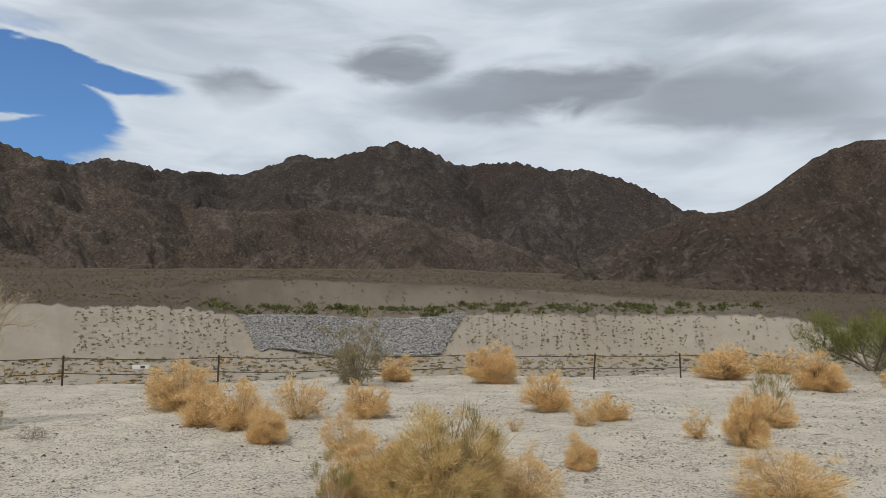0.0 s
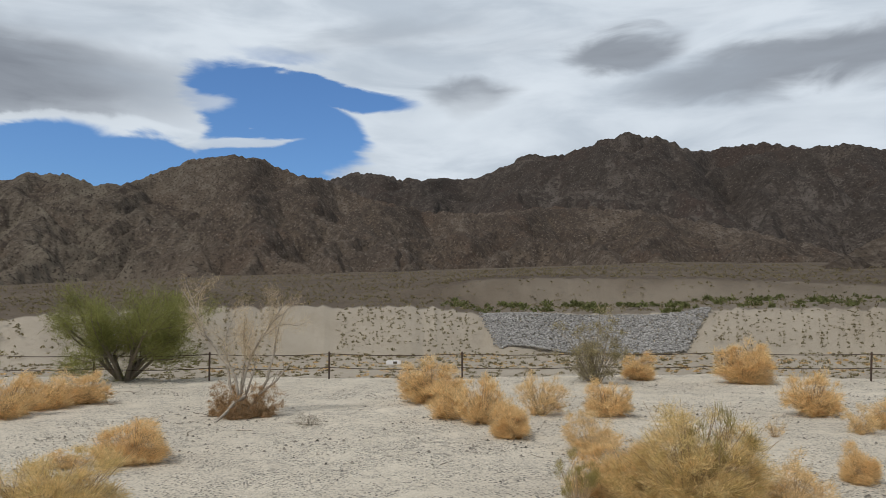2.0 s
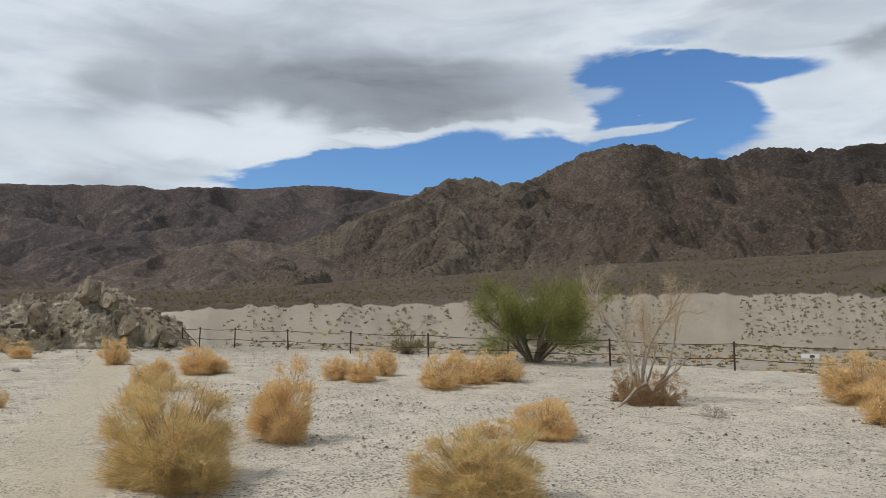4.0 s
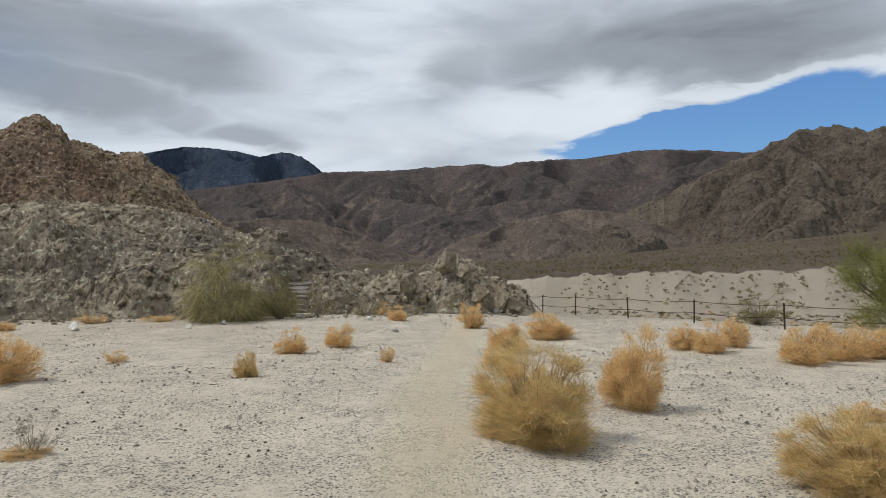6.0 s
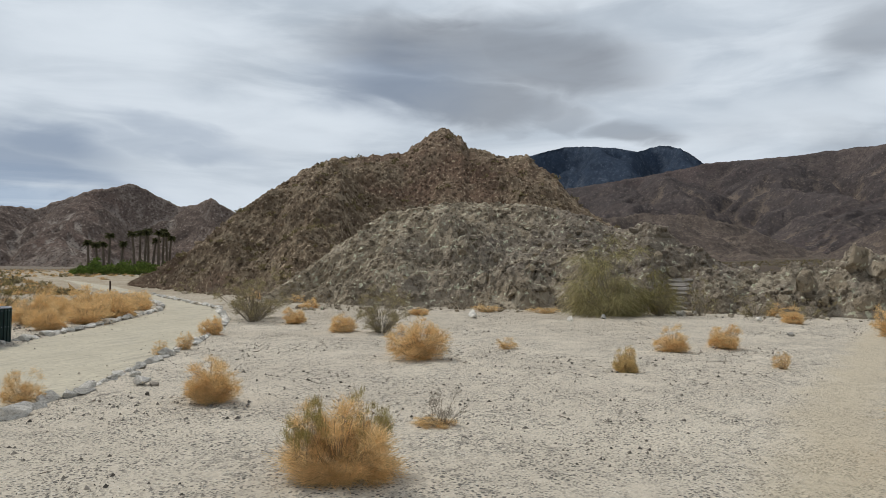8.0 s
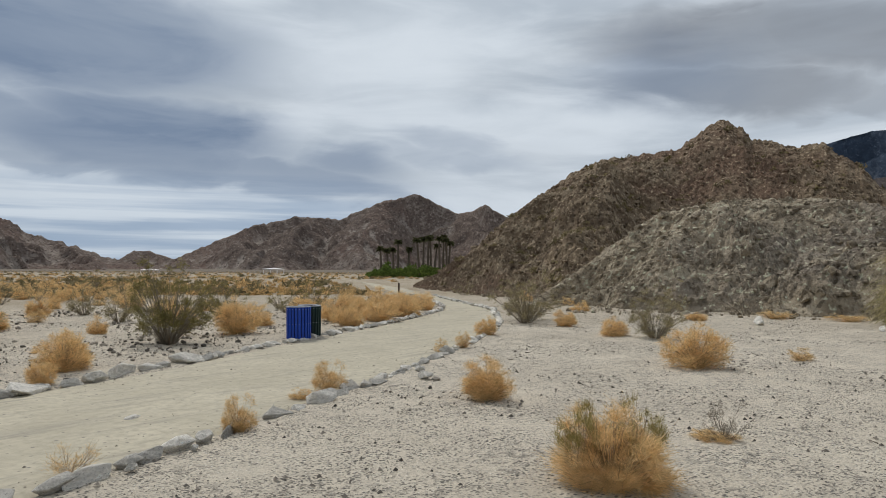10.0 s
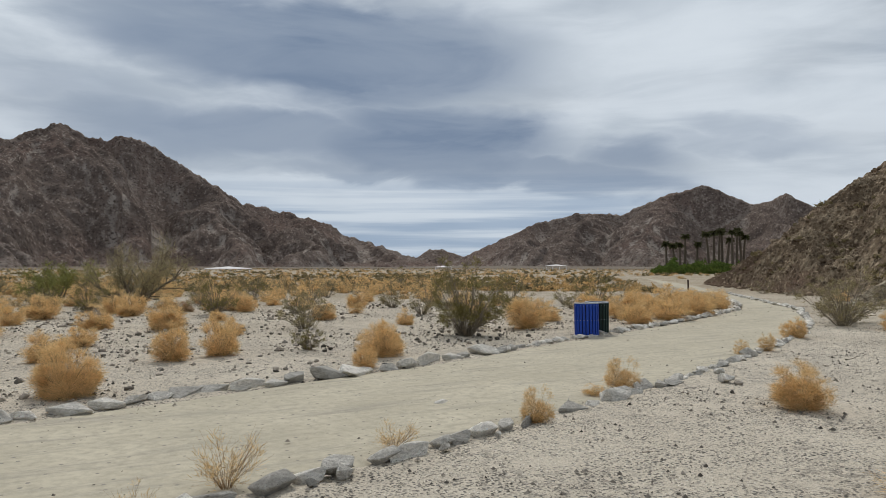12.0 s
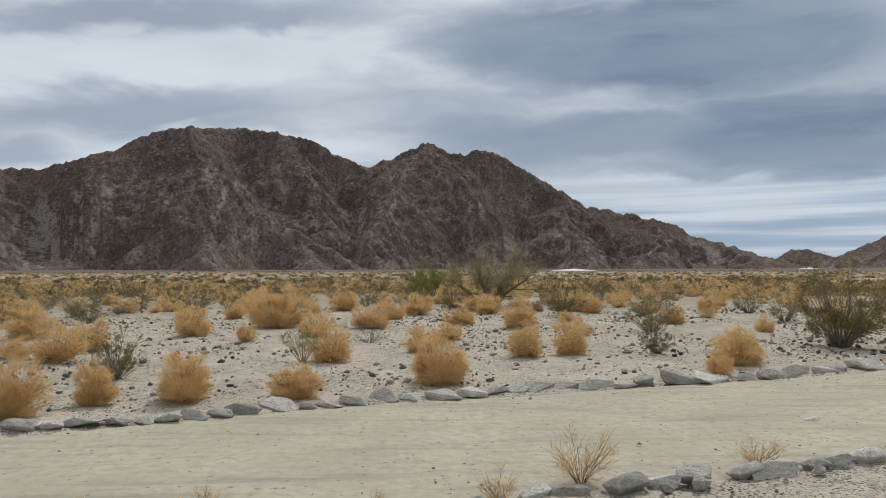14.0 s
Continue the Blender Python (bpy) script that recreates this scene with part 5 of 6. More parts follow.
WEST_FOOT = [
    ("pale", -27.3, -3.98, 1.4, 0.3), ("dusty", -28.6, 3.6, 1.6, 1.1), ("gold", -7.95, -5.45, 0.73, 0.52), ("dusty", -19.2, -11.6, 1.7, 1.5),
    ("gold", -15.19, -10.35, 0.59, 0.51), ("pale", -12.45, -9.1, 0.37, 0.43), ("pale", -11.49, -8.95, 0.35, 0.35), ("gold", -24.2, -8.0, 0.8, 0.3),
    ("gold", -19.3, -10.3, 0.8, 0.5), ("olive", -27.6, 0.2, 1.4, 1.5), ("dusty", -28.0, 1.7, 1.3, 1.6), ("gold", -29.1, 4.5, 1.0, 0.5),
    ("grey", -28.4, -3.4, 1.5, 1.0), ("dusty", -27.6, -10.2, 1.7, 1.1), ("grey", -26.9, -12.6, 1.5, 1.0), ("dusty", -28.6, 5.6, 1.3, 0.9), ("pale", -27.2, -6.2, 1.2, 0.35), ("gold", -26.0, -13.2, 0.9, 0.5),
]
SOUTH_PATH = [
    ("pale", -7.05, -7.5, 0.49, 0.45), ("pale", -4.74, -6.38, 0.36, 0.42), ("sprig", -2.93, -6.12, 0.42, 0.28), ("sprig", -1.33, -5.75, 0.55, 0.44),
    ("pale", -6.38, -7.3, 0.3, 0.15), ("olive", -8.96, -14.61, 1.75, 1.6), ("gold", -5.55, -12.01, 0.85, 0.73), ("gold", -4.7, -10.85, 0.41, 0.41),
    ("olive", -4.73, -13.61, 0.57, 0.51), ("dusty", -6.1, -17.9, 1.25, 1.1), ("gold", -3.05, -13.6, 0.8, 0.75), ("gold", -2.14, -13.29, 0.76, 0.7),
    ("gold", -13.03, -16.72, 0.92, 0.58), ("gold", -14.21, -19.62, 0.7, 0.57), ("gold", -14.86, -14.95, 1.0, 0.66), ("gold", -16.8, -15.5, 1.26, 0.72),
    ("gold", -19.13, -16.5, 1.19, 0.79), ("gold", -22.33, -18.3, 1.13, 0.68), ("gold", -17.5, -17.0, 1.3, 0.7), ("gold", -20.6, -18.2, 1.3, 0.7),
]
SOUTH = [
    ("gold", -10.82, -25.58, 0.88, 0.77), ("gold", -6.43, -25.04, 0.82, 0.71), ("gold", -5.8, -27.14, 0.66, 0.55), ("gold", -8.89, -17.63, 0.54, 0.47),
    ("gold", 4.42, -8.41, 0.65, 0.68), ("gold", 3.86, -9.19, 0.55, 0.55), ("olive", 4.38, -11.08, 0.78, 0.71), ("gold", 2.86, -9.39, 0.76, 0.7),
    ("gold", 1.45, -9.42, 0.68, 0.45), ("gold", 1.4, -12.9, 0.92, 0.77), ("tip", 1.85, -12.7, 0.82, 0.62), ("gold", -0.41, -10.49, 0.83, 0.79),
    ("grey", 0.86, -15.78, 0.69, 0.47), ("gold", -3.0, -19.45, 1.09, 0.86), ("gold", -5.79, -12.44, 0.8, 0.6), ("gold", 6.27, -13.2, 0.98, 0.75),
    ("gold", 6.43, -14.9, 0.9, 0.71), ("gold", 7.25, -13.65, 0.61, 0.49), ("gold", 3.63, -19.92, 1.6, 1.2),
]
SOUTH_NEAR = [
    ("gold", 3.65, -16.31, 0.46, 0.46), ("gold", -1.46, -20.48, 0.89, 0.65), ("sprig", -0.62, -5.3, 0.32, 0.28), ("sprig", 1.37, -4.95, 0.4, 0.28),
    ("sprig", 2.02, -4.75, 0.41, 0.26), ("sprig", 0.23, -5.2, 0.21, 0.17), ("gold", 2.2, -17.4, 0.9, 0.7), ("gold", 5.2, -17.6, 1.0, 0.8),
    ("gold", 8.9, -17.3, 1.2, 0.9), ("gold", -7.6, -20.5, 0.9, 0.6), ("dusty", -11.2, -21.0, 1.2, 0.9), ("olive", -5.2, -24.0, 1.4, 1.2),
]
HEDGE = [
    ("gold", -15.9, -16.6, 1.2, 0.85), ("gold", -18.4, -18.4, 1.4, 0.9), ("gold", -19.9, -17.3, 1.3, 0.85), ("gold", -21.4, -19.6, 1.4, 0.9), ("gold", -23.6, -19.4, 1.3, 0.8),
    ("gold", -16.4, -18.6, 1.2, 0.8), ("gold", -23.2, -21.4, 1.4, 0.9), ("gold", -25.0, -20.6, 1.2, 0.7), ("dusty", -20.0, -20.8, 1.3, 1.0), ("gold", -26.4, -22.6, 1.2, 0.7),
    ("dusty", -31.4, -17.0, 1.6, 1.0), ("dusty", -33.6, -20.6, 1.5, 0.9), ("gold", -29.8, -15.6, 1.1, 0.5), ("grey", -35.0, -23.6, 1.4, 0.9), ("dusty", -36.4, -26.5, 1.5, 0.9), ("gold", -32.0, -19.2, 1.0, 0.5),
]
for rows in (HEDGE, NORTH, NORTH_EDGE, NORTHWEST, WEST, WEST_FOOT, SOUTH_PATH, SOUTH, SOUTH_NEAR):
    for row in rows:
        plant(*row)

# the bushy plain beyond the path, thinning out with distance
rng_p = np.random.default_rng(5)
tries = 0
made_count = 0
while made_count < 420 and tries < 9000:
    tries += 1
    a, r = rng_p.uniform(127, 216), 13 + 46 * rng_p.uniform() ** 0.8
    x, y = -math.sin(radians(a)) * r, math.cos(radians(a)) * r
    if path_depth(np.array(x), np.array(y)) > -0.9 or (a < 133 and r > 34):
        continue
    near_x, near_y = path_mid[np.argmin(np.hypot(path_mid[:, 0] - x, path_mid[:, 1] - y))]
    if math.hypot(x, y) < math.hypot(near_x, near_y) or math.hypot(x + 11.6, y + 13.2) < 1.6:
        continue
    gap = 0.55 if r > 26 else 1.5
    if any(math.hypot(x - p, y - q) < 0.5 * w + gap for p, q, w in TAKEN):
        continue
    pick = rng_p.uniform()
    kind = "gold" if pick < 0.58 or r < 23 else "pale" if pick < 0.66 else "olive" if pick < 0.78 else "dusty" if pick < 0.98 else "brown"
    w = rng_p.uniform(0.55, 1.2) * (1.25 if kind in ("olive", "dusty") else 1.0)
    plant(kind, x, y, w, w * rng_p.uniform(0.62, 0.85))
    made_count += 1


def limb(rng, p, d, length, bend=0.25, n=6):
    pts = [np.array(p, float)]
    d = unit(np.array(d, float))
    for _ in range(n - 1):
        d = unit(d + rng.normal(0, bend, 3) * 0.4)
        pts.append(pts[-1] + d * length / (n - 1))
    return np.array(pts), d


def tree(name, label, x, y, w, h, seed, leaf, limbs=6, boughs=5, twigs=70, lean=0.75, dense=1.0, bark=M_BARK, fuzz=0.02, droop=0.0, category="tree", thick=1.0, dry=0):
    """A low desert tree: trunk that forks near the ground, limbs, boughs and a feathery broken crown."""
    rng = np.random.default_rng(seed)
    lines, radii, tips = [], [], []
    for i in range(limbs):
        th = 2 * np.pi * (i + rng.uniform(-0.3, 0.3)) / limbs
        d = np.array([math.cos(th) * lean * w / h, math.sin(th) * lean * w / h, 1.0])
        p, end = limb(rng, (0.08 * math.cos(th), 0.08 * math.sin(th), -0.05), d, h * rng.uniform(0.5, 0.7), 0.3)
        lines.append(p)
        radii.append(np.linspace(0.05, 0.022, 6) * h / 2.6 * thick)
        for j in range(boughs):
            k = rng.integers(2, 6)
            d2 = unit(end + rng.normal(0, 0.65, 3) + np.array([0, 0, 0.25]))
            q, e2 = limb(rng, p[k], d2, h * rng.uniform(0.25, 0.45), 0.35, 5)
            lines.append(q)
            radii.append(np.linspace(0.02, 0.006, 5) * h / 2.6 * thick)
            tips += [(q[t], e2) for t in (2, 3, 4)]
    sv, st = tubes(lines, radii, 5)
    base = np.repeat(np.array([t for t, _ in tips]), twigs, axis=0)
    way = np.repeat(np.array([e for _, e in tips]), twigs, axis=0)
    n = len(base)
    p0 = base + rng.normal(0, 0.05 * h, (n, 3))
    d = unit(way * 0.5 + rng.normal(0, 0.6, (n, 3)) + np.array([0, 0, 0.35 - droop]))
    ln = h * rng.uniform(0.05, 0.13, n)[:, None] * dense
    p2 = p0 + d * ln
    p1 = (p0 + p2) / 2 + rng.normal(0, 0.01, (n, 3))
    tv, tt = ribbons(p0, p1, p2, fuzz * rng.uniform(0.5, 1.2, n), rng)
    ob = tagged(new(name, tri_mesh(name + "_trunk", sv, st, bark, True)), label, category)
    ob.matrix_basis = pose(x, y, ground_at(x, y) - 0.03, 0, 0, float(rng.uniform(0, 360)))
    part("crown", tri_mesh(name + "_crown", tv, tt, leaf), ob, "feathery broken crown of thin twigs")
    for i in range(dry):
        # bare pale dead boughs hanging among the green
        lines = []
        for _ in range(9):
            p, _d = limb(rng, (rng.normal(0, 0.12), rng.normal(0, 0.12), h * rng.uniform(0.3, 0.6)), rng.normal(0, 0.6, 3) + np.array([0, 0, 0.5]), h * rng.uniform(0.15, 0.3), 0.8, 6)
            p[3:, 2] -= np.array([0.02, 0.08, 0.18]) * h * 0.5
            lines.append(p)
        part("dead_bough", tri_mesh("dead_bough", *tubes(lines, [np.linspace(0.012, 0.004, 6)] * 9, 4), M_DEAD), ob, "pale bare dead twigs")
    return ob


tree("palo_verde_tree", "green palo verde tree with a feathery crown", -15.06, 16.29, 3.3, 3.05, 3, M_GREEN, 10, 8, 120, 0.62, fuzz=0.0095, droop=0.2, dry=4)
tree("palo_verde_tree", "broad green palo verde tree beside the fence", 17.0, 28.3, 4.6, 3.2, 9, M_GREEN, 8, 7, 90, fuzz=0.016)
tree("ironwood_tree", "grey green spreading desert tree on the plain", -3.49, -29.2, 3.6, 2.6, 15, M_DUSTY, 8, 7, 40, 0.55, fuzz=0.012, dry=2, thick=1.4)
tree("ironwood_tree", "dull green desert tree among dry bushes", -1.0, -34.0, 3.0, 2.2, 17, M_GREEN, 6, 5, 50, fuzz=0.02)


def dead_shrub(x, y, seed):
    """Gnarled bare grey branches, wisps of dry twigs near the tops, one branch fallen over."""
    rng = np.random.default_rng(seed)
    lines, radii, tips = [], [], []
    for th, out, h in ((0.3, 0.10, 2.0), (1.2, 0.30, 1.1), (2.2, 0.12, 2.1), (3.0, 0.22, 1.5), (3.5, 0.14, 2.35), (4.4, 0.16, 1.7), (5.3, 0.34, 1.15)):
        p, end = limb(rng, (0.06 * math.cos(th), 0.06 * math.sin(th), -0.05), (math.cos(th) * out, math.sin(th) * out, 1.0), h * 1.02, 0.42, 12)
        lines.append(p)
        radii.append(np.linspace(0.036, 0.007, 12))
        for k in (4, 6, 7, 8, 9, 10):
            q, e2 = limb(rng, p[k], end + rng.normal(0, 0.55, 3), h * rng.uniform(0.18, 0.32), 0.7, 6)
            lines.append(q)
            radii.append(np.linspace(0.009, 0.003, 6))
            if q[-1][2] > 1.0:
                tips += [(q[i], e2) for i in (2, 3, 4, 5)]
    p, end = limb(rng, (0.05, -0.1, 0.35), (-0.7, -0.6, -0.32), 0.95, 0.3, 7)
    lines.append(p)
    radii.append(np.linspace(0.036, 0.014, 7))
    base = np.repeat(np.array([t for t, _ in tips]), 46, axis=0)
    way = np.repeat(np.array([e for _, e in tips]), 46, axis=0)
    n = len(base)
    p0 = base + rng.normal(0, 0.07, (n, 3))
    p2 = p0 + unit(way * 0.8 + rng.normal(0, 0.6, (n, 3)) + np.array([0, 0, 0.2])) * rng.uniform(0.08, 0.22, (n, 1))
    ob = tagged(new("dead_shrub", tri_mesh("dead_shrub_branches", *tubes(lines, radii, 6), M_DEAD, True)), "tall bare dead shrub with gnarled grey branches", "shrub")
    ob.matrix_basis = pose(x, y, ground_at(x, y) - 0.03, 0, 0, 20) @ Matrix.Diagonal((1, 1, 1.12, 1))
    part("dry_foliage", tri_mesh("dead_shrub_twigs", *hairs(p0, p2, 0.0034 * rng.uniform(0.6, 1.3, n), rng), M_WISP), ob, "wisps of pale dry twigs")


dead_shrub(-7.5, 10.95, 21)
weep = shrub("weeping_bush", WEEP_KIND, "large drooping grey green bush beside stone steps", "bush")
weep.matrix_basis = pose(-27.1, -1.35, -0.03, 0, 0, 40) @ Matrix.Diagonal((3.3, 3.3, 2.4, 1))


def clumps(name, label, category, places, sizes, mat, seed, blades=20, flat=0.75):
    """Many small far plants in one mesh."""
    rng = np.random.default_rng(seed)
    places, sizes = np.asarray(places), np.asarray(sizes)
    n = len(places)
    d = unit(rng.normal(0, 1, (n, blades, 3)) * np.array([1, 1, 0.6]) + np.array([0, 0, 0.65]))
    d[..., 2] = np.abs(d[..., 2]) * flat
    s = sizes[:, None, None]
    mid = places[:, None] + d * s * rng.uniform(0.15, 0.38, (n, blades, 1))
    a, b = rng.normal(0, 0.085, (n, blades, 3)) * s, rng.normal(0, 0.085, (n, blades, 3)) * s
    tri = np.stack([mid + a, mid + b, mid - a - b * 0.6 + d * s * 0.15], 2).reshape(-1, 3)
    tri[:, 2] = np.maximum(tri[:, 2], np.repeat(places[:, 2], blades * 3) - 0.1)
    return tagged(new(name, tri_mesh(name, tri, np.arange(len(tri)).reshape(-1, 3), mat)), label, category, kind="stuff")


def polar_spots(rng, count, a0, a1, r0, r1, power=1.0):
    a = rng.uniform(a0, a1, count)
    lo = r0(a) if callable(r0) else r0
    hi = r1(a) if callable(r1) else r1
    r = lo + (hi - lo) * rng.uniform(0, 1, count) ** power
    return a, r, np.stack([-np.sin(np.radians(a)) * r, np.cos(np.radians(a)) * r, ground_z(a, r) - 0.05], -1)


rng_s = np.random.default_rng(19)
a, r, p = polar_spots(rng_s, 3000, -38, 67, 50, bank_foot)
clumps("wash_scrub", "small dull scrub on the wash floor", "scrub", p, rng_s.uniform(0.4, 1.1, len(p)), M_SCRUB, 1)
a, r, p = polar_spots(rng_s, 2600, -38, 67, 50, bank_foot)
keep = fbm(p[:, 0] * 0.06, p[:, 1] * 0.06, 3, 4) > 0.0
clumps("wash_dry_scrub", "small dry golden scrub on the wash floor", "scrub", p[keep], rng_s.uniform(0.4, 1.0, keep.sum()), M_SCRUB_GOLD, 2)
a, r, p = polar_spots(rng_s, 1500, -38, 67, bank_foot, lambda q: bank_foot(q) + 17)
keep = ((a < -1.9) | (a > 15.8)) & (np.abs(a - 29.5) > 2.2) & (fbm(a * 0.4, a * 0, 3, 8) > -0.35)
clumps("bank_scrub", "small scrub dotted over the embankment face", "scrub", p[keep], rng_s.uniform(0.4, 1.0, keep.sum()), M_SCRUB, 3, 20, 1.2)
rill_p = []
for a0 in np.r_[np.arange(16.4, 27.0, 0.42), np.arange(33.0, 46.0, 0.5), np.arange(-20, 0, 0.55)]:
    a0 = a0 + rng_s.normal(0, 0.12)
    s = np.sort(rng_s.uniform(0.15, 1, 11))
    a = a0 + np.cumsum(rng_s.normal(0.0, 0.03, 11)) + 0.12 * s
    r = bank_foot(a) + 17 * s
    rill_p.append(np.stack([-np.sin(np.radians(a)) * r, np.cos(np.radians(a)) * r, ground_z(a, r) - 0.08], -1))
p = np.concatenate(rill_p)
clumps("rill_scrub", "dark twiggy scrub rooted along the rills of the bank", "scrub", p, rng_s.uniform(0.25, 0.75, len(p)), M_SCRUB, 17, 20, 1.2)
a, r, p = polar_spots(rng_s, 420, -24, 19, lambda q: bank_foot(q) + 17, lambda q: bank_foot(q) + 60)
keep = fbm(a * 0.5, r * 0.05, 3, 6) > -0.1
p = p[keep]
clumps("bench_scrub", "green scrub on the bench above the embankment", "scrub", p, rng_s.uniform(0.7, 3.0, len(p)), M_SCRUB_GREEN, 4, 40, 1.1)
a, r, p = polar_spots(rng_s, 9000, -45, 92, lambda q: bank_foot(q) + 20, 620, 1.25)
clumps("fan_scrub", "dark scrub scattered over the stony fan", "scrub", p, rng_s.uniform(0.5, 1.7, len(p)) * (0.7 + r / 700), M_SCRUB, 5, 14, 1.1)
a, r, p = polar_spots(rng_s, 900, -40, 75, lambda q: bank_foot(q) + 30, lambda q: bank_foot(q) + 130)
clumps("terrace_scrub", "dull scrub on the terraces above the bank", "scrub", p, rng_s.uniform(0.5, 1.5, len(p)), M_SCRUB, 15)
a, r, p = polar_spots(rng_s, 9000, 126, 218, 44, 760, 1.7)
off = path_depth(p[:, 0], p[:, 1]) < -1.5
p = p[off & ~((a < 131.5) & (r > 34) & (r < 120))]
gold_part = rng_s.uniform(size=len(p)) < 0.7
clumps("plain_dry_scrub", "dry golden scrub covering the far plain", "scrub", p[gold_part], rng_s.uniform(0.6, 1.2, gold_part.sum()), M_SCRUB_GOLD, 6, 34)
clumps("plain_scrub", "olive scrub scattered over the far plain", "scrub", p[~gold_part], rng_s.uniform(0.7, 1.6, (~gold_part).sum()), M_SCRUB, 7, 34)


# ---- stones ----
def stone_mesh(name, seed, mat, points=15, flat=0.7, chip=0.035):
    """A chipped angular rock about one metre across."""
    rng = np.random.default_rng(seed + 900)
    p = unit(rng.normal(size=(points, 3))) * np.array([0.5, 0.36, 0.5 * flat]) * rng.uniform(0.85, 1.08, (points, 1))
    p[:, 2] = np.clip(p[:, 2], -0.32 * flat, 0.40 * flat)
    bm = bmesh.new()
    for v in p:
        bm.verts.new(v)
    hull = bmesh.ops.convex_hull(bm, input=bm.verts[:])
    bmesh.ops.delete(bm, geom=list({g for g in hull["geom_interior"] + hull["geom_unused"] if isinstance(g, bmesh.types.BMVert)}), context="VERTS")
    bmesh.ops.dissolve_limit(bm, angle_limit=radians(14), verts=bm.verts[:], edges=bm.edges[:])
    bmesh.ops.bevel(bm, geom=bm.edges[:], offset=chip, segments=2, profile=0.6, affect="EDGES")
    bmesh.ops.triangulate(bm, faces=bm.faces[:])
    bmesh.ops.subdivide_edges(bm, edges=[e for e in bm.edges if e.calc_length() > 0.22], cuts=1)
    for v in bm.verts:
        v.co += 0.02 * noise.noise_vector(v.co * 4 + Vector((seed, 0, 0)))
    me = bpy.data.meshes.new(name)
    bm.to_mesh(me)
    bm.free()
    me.materials.append(mat)
    return me


STONES = [stone_mesh("edge_stone", s, M_ROCK, 12 + s % 5, 0.72 + 0.06 * (s % 4)) for s in range(12)]
rng_r = np.random.default_rng(41)


def rock_row(line, offset, stop, label, grow=1.0, skip=()):
    pts = resample(line, 0.02)
    i = 0
    while i < len(pts) - 40:
        size = float(rng_r.uniform(0.27, 0.44)) * grow
        if rng_r.uniform() < 0.22:
            size *= 0.6
        k = min(len(pts) - 1, i + int(size * 0.92 / 0.02))
        x, y = pts[(i + k) // 2] + rng_r.normal(0, 0.03, 2)
        d = pts[k] - pts[i]
        i = k + int(rng_r.uniform(0.0, 0.03) / 0.02)
        if math.hypot(x, y) > stop or any(math.hypot(x - q[0], y - q[1]) < q[2] for q in skip):
            continue
        n = np.array([-d[1], d[0]]) / max(np.hypot(*d), 1e-6) * offset
        tall = float(rng_r.uniform(0.6, 0.95))
        ob = tagged(new("edge_rock", STONES[int(rng_r.integers(len(STONES)))]), label, "rock", "rocks lining the path")
        ob.matrix_basis = pose(x + n[0], y + n[1], ground_at(x, y) + size * 0.06 * tall, float(rng_r.normal(0, 8)), float(rng_r.normal(0, 8)), math.degrees(math.atan2(d[1], d[0])) + float(rng_r.normal(0, 15))) @ Matrix.Diagonal((size * 1.22, size * 1.12, size * 0.86 * tall, 1))


# single rocks of the two rows: place of the front foot, length, height for its length
NEAR_ROCKS = [
    (-1.58, -5.40, 0.32, 1.20), (-1.93, -5.54, 0.26, 0.90), (-2.21, -5.56, 0.38, 0.80), (-2.66, -5.77, 0.28, 0.80), (-2.90, -5.74, 0.33, 1.10),
    (-3.33, -5.95, 0.23, 1.00), (-3.55, -6.01, 0.27, 0.95), (-3.88, -6.10, 0.30, 1.10), (-4.24, -6.18, 0.27, 1.00), (-4.54, -6.24, 0.25, 1.00),
    (-5.38, -6.53, 0.32, 0.90), (-5.82, -6.67, 0.24, 1.00), (-6.35, -6.83, 0.43, 0.90), (-7.20, -7.22, 0.35, 1.00), (-7.53, -7.21, 0.25, 1.00),
    (-7.74, -7.19, 0.28, 1.20),
]
FAR_ROCKS = [
    (4.01, -7.72, 0.35, 0.80), (3.73, -7.82, 0.31, 0.80), (3.42, -7.93, 0.40, 0.60), (3.10, -8.00, 0.25, 0.70), (2.86, -8.04, 0.23, 0.70),
    (2.61, -8.09, 0.29, 1.10), (2.37, -8.18, 0.27, 1.00), (2.11, -8.28, 0.28, 0.80), (1.89, -8.40, 0.32, 1.10), (1.51, -8.60, 0.46, 0.80),
    (1.20, -8.71, 0.20, 0.80), (0.98, -8.78, 0.28, 0.80), (0.66, -8.92, 0.36, 0.80), (0.33, -9.06, 0.38, 1.10), (0.03, -9.11, 0.26, 1.00),
    (-0.45, -9.19, 0.38, 0.80),
]
FAR_ROCKS_ON = [
    (-0.82, -9.40, 0.33, 0.90), (-1.12, -9.57, 0.28, 0.90), (-1.41, -9.66, 0.26, 1.00), (-1.74, -9.76, 0.37, 1.00), (-2.09, -9.81, 0.34, 1.00),
    (-2.59, -9.89, 0.46, 0.70), (-2.98, -9.96, 0.29, 0.70), (-3.33, -10.02, 0.43, 0.80), (-3.82, -10.10, 0.48, 1.10), (-4.25, -10.16, 0.48, 1.00),
    (-4.95, -10.45, 0.29, 0.90), (-5.32, -10.61, 0.38, 1.00), (-5.89, -10.81, 0.51, 0.90), (-6.45, -11.00, 0.35, 0.90), (-7.32, -11.31, 0.61, 0.80),
]


